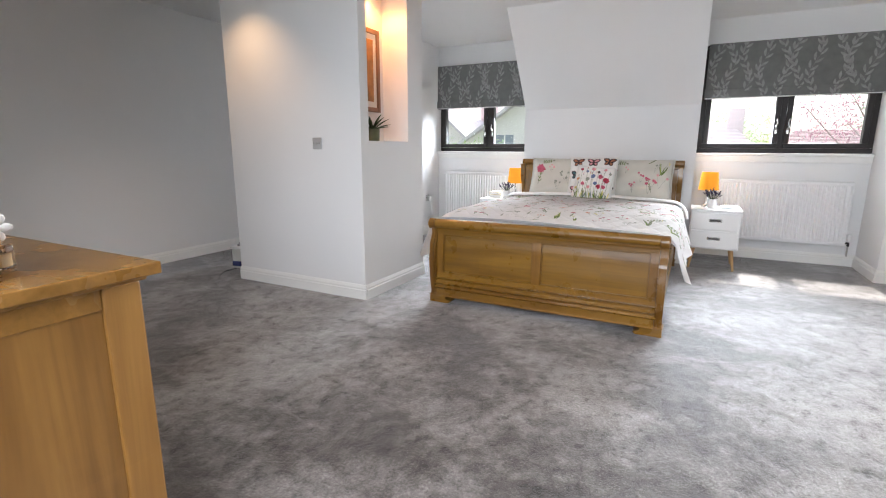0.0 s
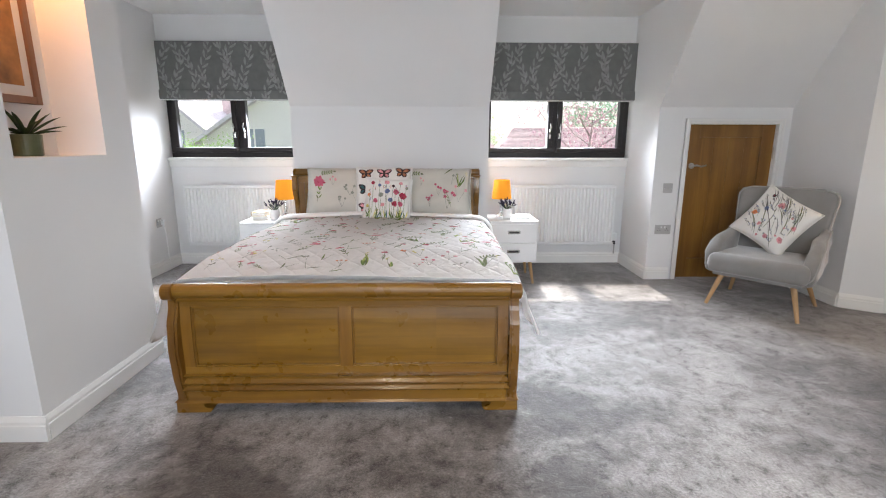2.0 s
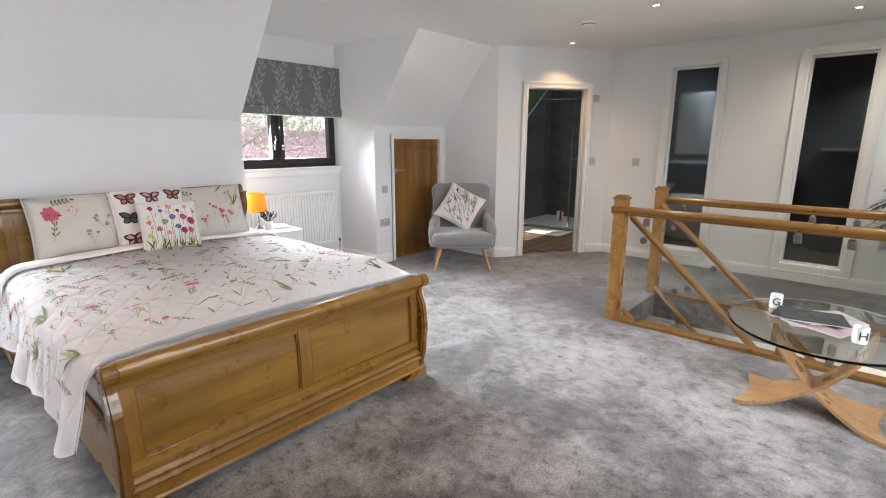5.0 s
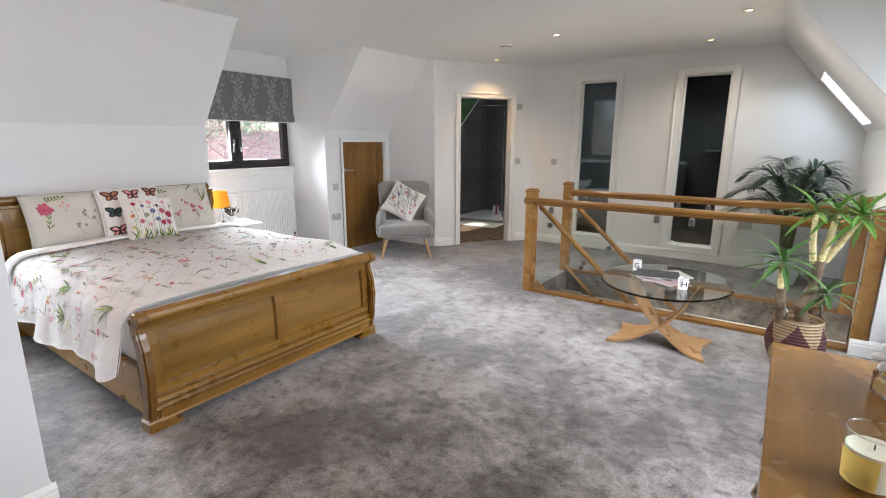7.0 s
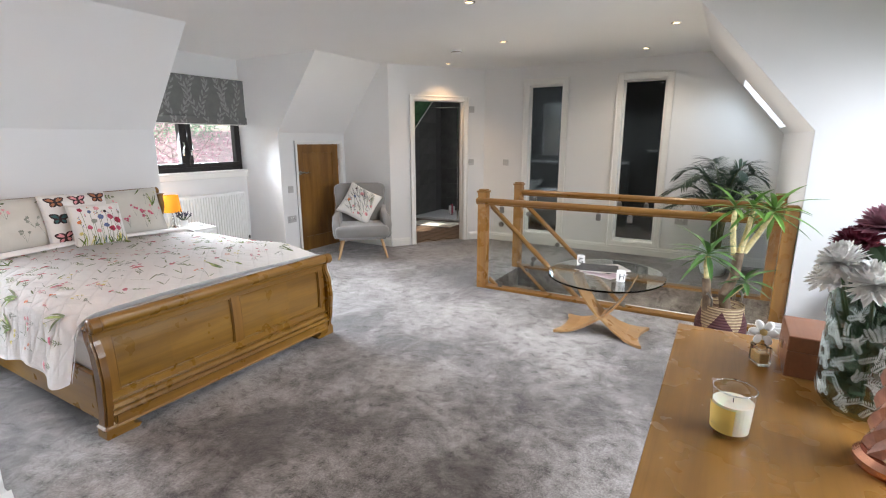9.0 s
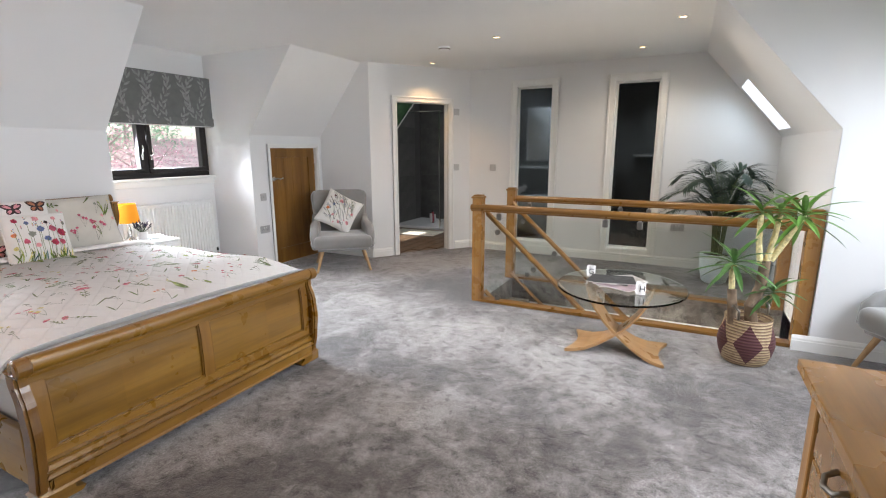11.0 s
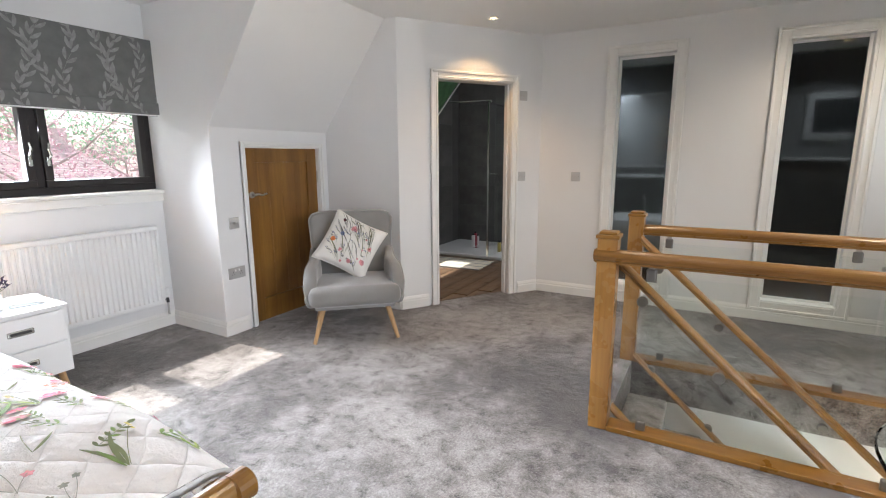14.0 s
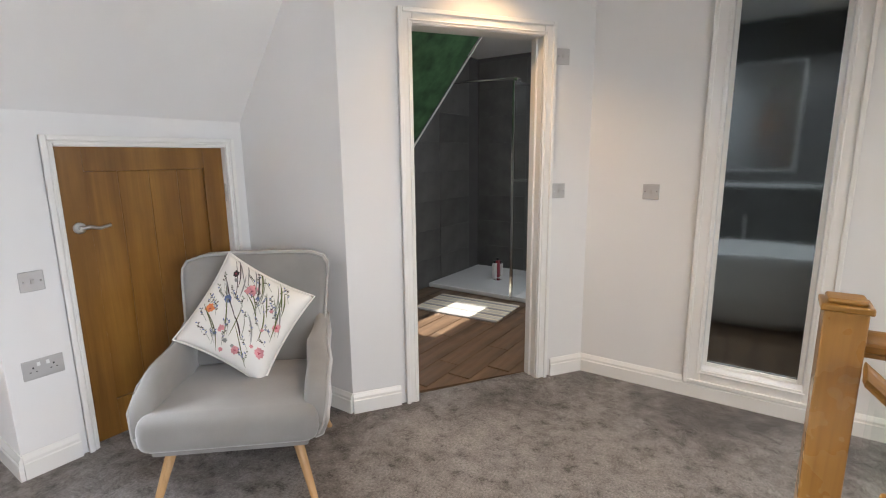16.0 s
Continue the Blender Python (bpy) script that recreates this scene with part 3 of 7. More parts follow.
def bed_end(y0, top, sgn, inner_top, lean=1.0):
    hw = (BX1 - BX0) / 2
    zs = [0.10 + (top - 0.06 - 0.10) * i / 26 for i in range(27)]

    def strip(x0, x1, z0, z1, d0, d1, bev=0.0, k=0.3):
        bm = bmesh.new()
        n = max(2, int((z1 - z0) / 0.02))
        zz = [z0 + (z1 - z0) * i / n for i in range(n + 1)]
        rows = []
        for z in zz:
            c = curve(z, top, lean) * k
            rows.append([bm.verts.new((x, y0 + sgn * (c + d), z)) for x, d in ((x0, d0), (x1, d0), (x1, d1), (x0, d1))])
        for a, b in zip(rows, rows[1:]):
            for k in range(4):
                bm.faces.new((a[k], a[(k + 1) % 4], b[(k + 1) % 4], b[k]))
        bm.faces.new(rows[0])
        bm.faces.new(rows[-1][::-1])
        if bev:
            bm.normal_update()
            es = [e for e in bm.edges if len(e.link_faces) == 2 and e.calc_face_angle() > 1.0]
            bmesh.ops.bevel(bm, geom=es, offset=bev, segments=2, affect="EDGES")
        return bm
    # d: outward positive
    tz = top - 0.055
    for s in (-1, 1):
        a, b = sorted((s * hw, s * (hw - 0.045)))
        part("post", strip(a, b, 0.055, tz, -0.042, 0.034, 0.010, 1.0), M_BEDV, bed)
        a, b = sorted((s * (hw + 0.006), s * (hw - 0.05)))
        # the scroll at the post's head
        m = Matrix.Translation((a, y0 + sgn * (curve(top, top, lean) + 0.012), top - 0.038)) @ Matrix.Rotation(radians(90), 4, "Y")
        part("scroll", lathe([(0, 0), (0.030, 0), (0.038, 0.006), (0.038, b - a - 0.006), (0.030, b - a), (0, b - a)], 20, m=m), M_BEDV, bed, smooth=False)
        fa, fb = sorted((s * (hw + 0.004), s * (hw - 0.16)))
        foot = [(s * (hw + 0.006), 0), (s * (hw - 0.15), 0), (s * (hw - 0.165), 0.018), (s * (hw - 0.125), 0.028), (s * (hw - 0.12), 0.044), (s * (hw - 0.15), 0.054), (s * (hw + 0.002), 0.054)]
        lo, hi = sorted((y0 + sgn * 0.040, y0 - sgn * 0.05))
        part("foot", prism(foot, lo, hi, "y", 0.003), M_BED, bed)
    w = hw - 0.047
    # rolled top rail
    m = Matrix.Translation((-w, y0 + sgn * (curve(top, top, lean) + 0.008), top - 0.034)) @ Matrix.Rotation(radians(90), 4, "Y")
    part("top_rail", lathe([(0, 0), (0.033, 0), (0.033, 2 * w), (0, 2 * w)], 24, m=m), M_BED, bed, smooth=False)
    part("top_moulding", strip(-w, w, top - 0.086, top - 0.058, -0.02, 0.022, 0.006), M_BED, bed)
    part("upper_rail", strip(-w, w, top - 0.116, top - 0.0865, -0.018, 0.012), M_BED, bed)
    part("lower_rail", strip(-w, w, 0.190, 0.225, -0.018, 0.012), M_BED, bed)
    part("plinth", strip(-w, w, 0.052, 0.118, -0.03, 0.036, 0.010), M_BED, bed)
    part("plinth_moulding", strip(-w, w, 0.1185, 0.150, -0.02, 0.030, 0.012), M_BED, bed)
    part("plinth_cove", strip(-w, w, 0.1505, 0.1895, -0.02, 0.020, 0.014), M_BED, bed)
    for a, b in ((-w, -w + 0.05), (-0.03, 0.03), (w - 0.05, w)):
        part("stile", strip(a + 0.0005, b - 0.0005, 0.2255, top - 0.1165, -0.018, 0.0115), M_BEDV, bed)
    for a, b in ((-w + 0.051, -0.031), (0.031, w - 0.051)):
        part("panel", strip(a, b, 0.226, top - 0.117, -0.014, -0.003), M_BEDPANEL, bed)
        bead = strip(a, b, 0.226, 0.234, -0.002, 0.008, 0.002)
        part("bead", bead, M_BED, bed)
        part("bead", strip(a, b, top - 0.125, top - 0.117, -0.002, 0.008, 0.002), M_BED, bed)
        part("bead", strip(a, a + 0.007, 0.2345, top - 0.1255, -0.002, 0.008, 0.002), M_BEDV, bed)
        part("bead", strip(b - 0.007, b, 0.2345, top - 0.1255, -0.002, 0.008, 0.002), M_BEDV, bed)


bed_end(0.0, 0.635, -1, 0)
bed_end(BYH - BYF, 1.03, 1, 0, 1.8)
hw = (BX1 - BX0) / 2
for s in (-1, 1):
    a, b = sorted((s * (hw - 0.012), s * (hw - 0.04)))
    part("side_rail", box((a, 0.046, 0.075), (b, BYH - BYF - 0.046, 0.33), 0.006), M_BEDY, bed)
part("slatted_base", box((-hw + 0.045, 0.05, 0.2), (hw - 0.045, BYH - BYF - 0.05, 0.28)), M_WHITE, bed)

M_SHEET = plain("white_cotton", (0.80, 0.79, 0.77), 0.9, vary=0.03, scale=5, Sheen_Weight=0.2)


def duvet_mat():
    m, t, b = material("quilted_cotton")
    v = coords(t)
    n = noise_tex(t, v, 3.0, 4)
    t.links.new(ramp(t, n, [(0.3, (0.87, 0.84, 0.81)), (0.7, (0.92, 0.90, 0.88))]), b.inputs["Base Color"])
    b.inputs["Roughness"].default_value = 0.9
    b.inputs["Sheen Weight"].default_value = 0.15
    sx = t.nodes.new("ShaderNodeSeparateXYZ")
    t.links.new(v, sx.inputs[0])
    wob = mathn(t, "MULTIPLY", noise_tex(t, v, 6, 2), 0.05)
    p = mathn(t, "ADD", mathn(t, "ADD", sx.outputs[0], mathn(t, "MULTIPLY", sx.outputs[1], 0.8)), wob)
    q = mathn(t, "SUBTRACT", mathn(t, "SUBTRACT", sx.outputs[0], mathn(t, "MULTIPLY", sx.outputs[1], 0.8)), wob)
    a = mathn(t, "ABSOLUTE", mathn(t, "SINE", mathn(t, "MULTIPLY", p, 25.0)))
    c = mathn(t, "ABSOLUTE", mathn(t, "SINE", mathn(t, "MULTIPLY", q, 25.0)))
    h = mathn(t, "POWER", mathn(t, "MINIMUM", a, c), 0.35)
    h = mathn(t, "ADD", h, mathn(t, "MULTIPLY", noise_tex(t, v, 28, 5, 0.65), 1.1))
    bump(t, b, h, 0.55, 0.010)
    return m


M_DUVET = duvet_mat()
tagged(part("mattress", box((BX0 + 0.05, BYF + 0.06, 0.285), (BX1 - 0.05, BYH - 0.06, 0.50), 0.04, 3), M_SHEET, None), "white mattress on the oak bed", "mattress")
BCX = (BX0 + BX1) / 2
DY0, DY1 = BYF + 0.045, 5.84


def duvet_pt(u, v, lift=0.0):
    """u across from west to east, v from foot to head."""
    y = DY0 + (DY1 - DY0) * v
    west = 0.30 + 0.16 * min(1, v * 1.2)
    s = (u * 2 - 1) * 1.16
    half = 0.80
    wob = 0.018 * math.sin(y * 9 + 1.0) + 0.012 * math.sin(y * 21 + 2)
    top = 0.625 + 0.05 * min(1, v * 5) - 0.02 * v + 0.006 * math.sin(y * 7 + s * 3)
    top += 0.022 * max(0, 1 - (s / half) ** 2)
    flat = 0.74
    side = 1 if s > 0 else -1
    a = abs(s)
    if a <= flat:
        x, z = s, top
        nx, nz = 0.0, 1.0
    else:
        r, d = 0.11, a - flat
        arc = r * math.pi / 2
        if d < arc:
            th = d / r
            x, z = side * (flat + r * math.sin(th)), top - r * (1 - math.cos(th))
            nx, nz = side * math.sin(th), math.cos(th)
        else:
            k = (d - arc) / (1.16 - flat - arc)
            drop = (top - r - 0.325 + 0.03 * min(1, v * 2) + 0.04 * max(0, 1 - v / 0.07) ** 2 * -1) if side < 0 else 0.21 - 0.06 * max(0, 1 - v / 0.06)
            x = side * (flat + r + k * (0.055 + 0.014 * math.sin(y * 14)) + wob * k)
            z = top - r - k * drop - 0.02 * k * math.sin(y * 8)
            nx, nz = side, 0.15
    if a > flat and side < 0:
        y -= 0.055 * min(1, (a - flat) / 0.4) * max(0, 1 - v * 5)
    nl = math.hypot(nx, nz)
    return Vector((BCX + x + nx / nl * lift, y, z + nz / nl * lift))


duvet = thing("duvet", 0, 0, 0, 0, "white quilted duvet printed with wild flowers, spread over the bed", "duvet")
bm = sheet(lambda u, v: duvet_pt(u, v), 90, 60)
bmesh.ops.solidify(bm, geom=bm.faces[:], thickness=0.02)
part("cover", bm, M_DUVET, duvet, smooth=True)


# ---- bedside cabinets ----
def nightstand(x, y, w=0.42, d=0.40, rz=0):
    g = thing("bedside_cabinet", x, y, 0, rz, "white two-drawer bedside cabinet on splayed beech legs", "bedside cabinet", "bedside cabinets")
    part("carcass", box((0, 0.012, 0.20), (w, d, 0.56), 0.003), M_WHITE, g)
    part("top", box((-0.006, -0.006, 0.5605), (w + 0.006, d, 0.578), 0.003), M_WHITE, g)
    for k, z in enumerate((0.215, 0.388)):
        dr = part("drawer", box((0.014, -0.004, z), (w - 0.014, 0.0115, z + 0.162), 0.003), M_WHITE, g)
        bm = bmesh.new()
        add_box(bm, (w / 2 - 0.055, -0.011, z + 0.075), (w / 2 + 0.055, -0.0045, z + 0.105), 0.006)
        part("handle_plate", bm, M_CHROME, dr)
        part("handle_slot", box((w / 2 - 0.043, -0.0125, z + 0.083), (w / 2 + 0.043, -0.0112, z + 0.097)), M_BLACK, dr)
    for sx in (0, 1):
        for sy in (0, 1):
            p = Vector((0.05 + (w - 0.1) * sx, 0.05 + (d - 0.1) * sy, 0.199))
            q = Vector((p.x + (0.03 if sx else -0.03), p.y + (0.03 if sy else -0.03), 0.0))
            part("leg", tube([p, q], [0.018, 0.010], 10), M_LEG, g)
    return g


nightstand(0.735, 6.09)
nightstand(-1.435, 6.03, 0.44)

# ---- low door ----
door = thing("low_door", LD0 + 0.003, NK + 0.03, 0, 0, "closed low oak eaves door with one recessed panel", "door")
w = LD1 - LD0 - 0.006
part("stile", box((0, 0, 0.008), (0.11, 0.04, LDZ - 0.003), 0.002), M_DOOR, door)
part("stile", box((w - 0.11, 0, 0.008), (w, 0.04, LDZ - 0.003), 0.002), M_DOOR, door)
part("rail", box((0.1105, 0, LDZ - 0.113), (w - 0.1105, 0.04, LDZ - 0.003), 0.002), M_DOOR, door)
part("rail", box((0.1105, 0, 0.008), (w - 0.1105, 0.04, 0.19), 0.002), M_DOOR, door)
for k in range(4):
    q = (w - 0.222) / 4
    part("plank", box((0.1112 + q * k, 0.013, 0.1905), (0.1108 + q * (k + 1), 0.03, LDZ - 0.1135), 0.0025, 1), M_DOOR, door)
h = part("handle", lathe([(0, 0), (0.026, 0), (0.026, 0.006), (0.022, 0.009), (0.010, 0.010), (0.010, 0.035), (0, 0.036)], 20, m=Matrix.Translation((0.062, 0, 1.05)) @ Matrix.Rotation(radians(90), 4, "X")), M_STEEL, door, "satin steel lever handle")
part("lever", tube([(0.062, -0.035, 1.05), (0.09, -0.042, 1.055), (0.13, -0.042, 1.045), (0.175, -0.04, 1.055)], [0.010, 0.009, 0.008, 0.007], 10), M_STEEL, h)
for z in (0.25, LDZ - 0.3):
    part("hinge", box((w - 0.004, -0.012, z), (w + 0.012, -0.001, z + 0.1), 0.003), M_STEEL, door)


# ---- windows ----
def window(x0, x1, name="window"):
    g = thing(name, x0, WIN_Y, SILL, 0, "dark brown two-casement window, closed", "window")
    w, h = x1 - x0, WTOP - SILL
    y0, y1 = 0.06, 0.13
    for a, b in (((0.002, y0, 0), (w - 0.002, y1, 0.05)), ((0.002, y0, h - 0.05), (w - 0.002, y1, h)), ((0.002, y0, 0.0505), (0.05, y1, h - 0.0505)), ((w - 0.05, y0, 0.0505), (w - 0.002, y1, h - 0.0505)), ((w / 2 - 0.025, y0, 0.0505), (w / 2 + 0.025, y1, h - 0.0505))):
        part("frame", box(a, b, 0.004), M_FRAME, g)
    for k, (a, b) in enumerate(((0.0505, w / 2 - 0.0255), (w / 2 + 0.0255, w - 0.0505))):
        s = part("sash", box((a, y0 - 0.02, 0.051), (b, y1 - 0.02, 0.098), 0.005), M_FRAME, g)
        part("rail", box((a, y0 - 0.02, h - 0.098), (b, y1 - 0.02, h - 0.051), 0.005), M_FRAME, s)
        part("stile", box((a, y0 - 0.02, 0.0985), (a + 0.047, y1 - 0.02, h - 0.0985), 0.005), M_FRAME, s)
        part("stile", box((b - 0.047, y0 - 0.02, 0.0985), (b, y1 - 0.02, h - 0.0985), 0.005), M_FRAME, s)
        pane = part("pane", box((a + 0.047, y0 + 0.015, 0.0985), (b - 0.047, y0 + 0.021, h - 0.0985)), M_GLASS, s)
        pane.visible_shadow = False
        hx = b - 0.024 if k == 0 else a + 0.024
        sg = -1 if k == 0 else 1
        hb = part("handle", box((hx - 0.011, y0 - 0.032, 0.19), (hx + 0.011, y0 - 0.0205, 0.25), 0.004), M_CHROME, g, "pale metal window catch")
        part("lever", tube([(hx, y0 - 0.04, 0.235), (hx + sg * 0.006, y0 - 0.055, 0.26), (hx - sg * 0.004, y0 - 0.058, 0.30), (hx + sg * 0.004, y0 - 0.055, 0.34)], [0.009, 0.009, 0.008, 0.006], 8), M_CHROME, hb)
    return g


for x0, x1 in (W1, W2):
    window(x0, x1)
    structure("window_sill", box((x0 + 0.003, WIN_Y - 0.05, SILL - 0.028), (x1 - 0.003, WIN_Y + 0.0595, SILL - 0.001), 0.006), M_TRIM, "white gloss window board")
    structure("trim", box((x0 + 0.003, WIN_Y - 0.028, SILL - 0.09), (x1 - 0.003, WIN_Y - 0.001, SILL - 0.0285), 0.006), M_TRIM, "white moulding under the window board")


# ---- radiators ----
def radiator(x0, x1, z0=0.21, z1=0.83):
    g = thing("radiator", x0, WIN_Y - 0.09, z0, 0, "white ribbed panel radiator below the window", "radiator", "radiators")
    w, h = x1 - x0, z1 - z0
    n = 32
    bm = bmesh.new()
    pts = []
    pitch = w / n
    for i in range(n):
        a = i * pitch
        pts += [(a, 0.0), (a + pitch * 0.18, 0.0), (a + pitch * 0.36, -0.012), (a + pitch * 0.64, -0.012), (a + pitch * 0.82, 0.0)]
    pts.append((w, 0.0))
    lo = [bm.verts.new((p, q, 0.035)) for p, q in pts]
    hi = [bm.verts.new((p, q, h - 0.035)) for p, q in pts]
    for i in range(len(pts) - 1):
        bm.faces.new((lo[i], lo[i + 1], hi[i + 1], hi[i]))
    part("front_panel", bm, M_RADIATOR, g)
    part("frame", box((0, -0.002, h - 0.035), (w, 0.05, h), 0.006), M_RADIATOR, g)
    part("frame", box((0, -0.002, 0), (w, 0.05, 0.035), 0.006), M_RADIATOR, g)
    part("side_panel", box((-0.003, -0.004, 0.0355), (0.0, 0.05, h - 0.0355)), M_RADIATOR, g)
    part("side_panel", box((w, -0.004, 0.0355), (w + 0.003, 0.05, h - 0.0355)), M_RADIATOR, g)
    part("back_panel", box((0.001, 0.03, 0.0355), (w - 0.001, 0.05, h - 0.0355)), M_RADIATOR, g)
    part("bracket", box((0.1, 0.0505, 0.1), (w - 0.1, 0.088, h - 0.1)), M_RADIATOR, g)
    v = part("valve", tube([(w + 0.03, 0.02, -0.10), (w + 0.03, 0.02, 0.0)], 0.008, 8), M_STEEL, g)
    part("valve_body", tube([(w + 0.003, 0.02, 0.03), (w + 0.03, 0.02, 0.03), (w + 0.03, 0.02, 0.0)], 0.012, 8), M_BLACK, v)
    part("valve_head", lathe([(0, 0), (0.018, 0), (0.020, 0.03), (0.017, 0.075), (0, 0.078)], 14, m=Matrix.Translation((w + 0.03, 0.02, 0.045))), M_RADIATOR, v)


radiator(0.98, 2.10)
radiator(-2.28, -1.15)


# ---- stair rail ----
def cap(x, y, z, parent, s=0.106):
    bm = box((x - s / 2, y - s / 2, z), (x + s / 2, y + s / 2, z + 0.018), 0.004)
    add_box(bm, (x - s / 2 + 0.012, y - s / 2 + 0.012, z + 0.0182), (x + s / 2 - 0.012, y + s / 2 - 0.012, z + 0.032), 0.006)
    return part("cap", bm, M_RAIL, parent)


def balustrade(x, inner, label):
    g = thing("balustrade", x, 0, 0, 0, label, "balustrade", "stair balustrades")
    ys = WELL_Y1 + 0.03
    ye = SK + 0.05
    p = part("newel_post", box((-0.045, ys - 0.045, 0.0), (0.045, ys + 0.045, 0.96), 0.004), M_RAILV, g)
    cap(0, ys, 0.9605, p)
    p2 = part("newel_post", box((-0.045, ye - 0.045, 0.0), (0.045, ye + 0.045, 0.96), 0.004), M_RAILV, g)
    cap(0, ye, 0.9605, p2)
    # the room-side rail runs past the post's face and ends rounded; the far one butts into its posts
    off = -0.026 if inner > 0 else 0.0
    prof = [(off - 0.018, 0.845), (off + 0.018, 0.845), (off + 0.020, 0.857), (off + 0.031, 0.862)]
    prof += [(off + 0.036 * math.cos(a * math.pi / 12), 0.880 + 0.031 * math.sin(a * math.pi / 12)) for a in range(13)]
    prof += [(off - 0.031, 0.862), (off - 0.020, 0.857)]
    end = ys + 0.052 if inner > 0 else ys - 0.046
    part("handrail", prism(prof, ye + 0.046, end, "y", 0.0), M_RAIL, g)
    if inner > 0:
        part("rail_end", prism([(off + (p - off) * 0.88, 0.878 + (q - 0.878) * 0.88) for p, q in prof], end + 0.0005, end + 0.007, "y"), M_RAIL, g, "rounded end of the handrail")
    part("base_rail", box((-0.05, ye + 0.046, 0.001), (0.05, ys - 0.046, 0.028), 0.004), M_RAIL, g)
    a, b = ye + 0.075, ys - 0.075
    mid = (a + b) / 2
    for lo, hi in ((a, mid - 0.01), (mid + 0.01, b)):
        gl = part("glass_panel", box((-0.004, lo, 0.045), (0.004, hi, 0.80), 0.001, 1), M_RAILGLASS, g, "clear glass infill panel")
        gl.visible_shadow = False
        for y in (lo + 0.12, hi - 0.12):
            for z, s in ((0.80, 1), (0.045, -1)):
                c = part("clamp", box((-0.014, y - 0.022, z - 0.03), (0.014, y + 0.022, z + 0.03), 0.008), M_CLAMP, g)
                part("clamp_stem", box((-0.008, y - 0.012, z + (0.0302 if s > 0 else -0.042)), (0.008, y + 0.012, z + (0.0598 if s > 0 else -0.0302))), M_STEEL, c)
    # the raking handrail down the stair
    rake = thing("stair_handrail", x + inner * 0.085, ys - 0.045, 0, 0, "oak raking handrail running down the carpeted stair", "handrail", "stair handrails")
    dy, dz = -0.92, -0.83
    L = 3.0

    def bar(z, w, h, length=L):
        w *= 1.15
        bm = bmesh.new()
        q = [(-w * 0.6, z), (w * 0.6, z), (w * 0.65, z + h * 0.2)] + [(w * 1.05 * math.cos(k * math.pi / 8), z + h * (0.45 + 0.55 * math.sin(k * math.pi / 8))) for k in range(9)] + [(-w * 0.65, z + h * 0.2)]
        aa = [bm.verts.new((p, 0, r)) for p, r in q]
        bb = [bm.verts.new((p, dy * length, r + dz * length)) for p, r in q]
        bm.faces.new(aa)
        bm.faces.new(bb[::-1])
        n = len(q)
        for i in range(n):
            bm.faces.new((aa[i], bb[i], bb[(i + 1) % n], aa[(i + 1) % n]))
        return bm
    part("rail", bar(0.80, 0.028, 0.055, 2.4), M_RAIL, rake)
    part("base_rail", bar(0.05, 0.03, 0.035, 2.4), M_RAIL, rake)
    bm = slab([(0, -0.03, 0.10), (0, -0.03, 0.74), (0, dy * 2.2, 0.74 + dz * 2.2), (0, dy * 2.2, 0.10 + dz * 2.2)], 0.008, (1, 0, 0))
    gl = part("glass_panel", bm, M_RAILGLASS, rake)
    gl.visible_shadow = False
    for k in (0.12, 0.5, 1.1, 1.6):
        for z in (0.745, 0.085):
            part("clamp", lathe([(0, -0.014), (0.022, -0.014), (0.026, -0.008), (0.026, 0.008), (0.022, 0.014), (0, 0.014)], 14, m=Matrix.Translation((0, dy * k, z + dz * k)) @ Matrix.Rotation(radians(90), 4, "Y")), M_CLAMP, rake)


balustrade(2.315, 1, "oak landing balustrade with clear glass panels and square newel posts")
balustrade(3.25, -1, "oak landing balustrade with clear glass panels beyond the stair")

# stairs
st = thing("staircase", WELL_X0, WELL_Y1, 0, 0, "grey carpeted stair going down between white walls", "staircase")
bm = bmesh.new()
for i in range(13):
    z = -0.19 * (i + 1)
    y = -0.21 * i
    if WELL_Y1 + y - 0.22 < SK:
        break
    part("step", box((0.101, y - 0.235, z - 0.19), (WELL_X1 - WELL_X0 - 0.101, y, z), 0.012), M_CARPET, st)

# ---- printed cloth: flat shapes laid on a surface ----


def shape_leaf(cx, cy, ang, ln, wd, bend=0.0, n=5):
    """A pointed leaf from (cx, cy) along ang: left and right edge points."""
    left, right = [], []
    for i in range(n + 1):
        k = i / n
        a = ang + bend * k
        cxk, cyk = cx + ln * k * math.cos(ang + bend * k * 0.5), cy + ln * k * math.sin(ang + bend * k * 0.5)
        w = wd * 0.5 * math.sin(math.pi * min(1, k * 0.92 + 0.04)) ** 0.8
        left.append((cxk - w * math.sin(a), cyk + w * math.cos(a)))
        right.append((cxk + w * math.sin(a), cyk - w * math.cos(a)))
    return left, right


LAYER = [0.0]     # each printed shape lies a hair above the last


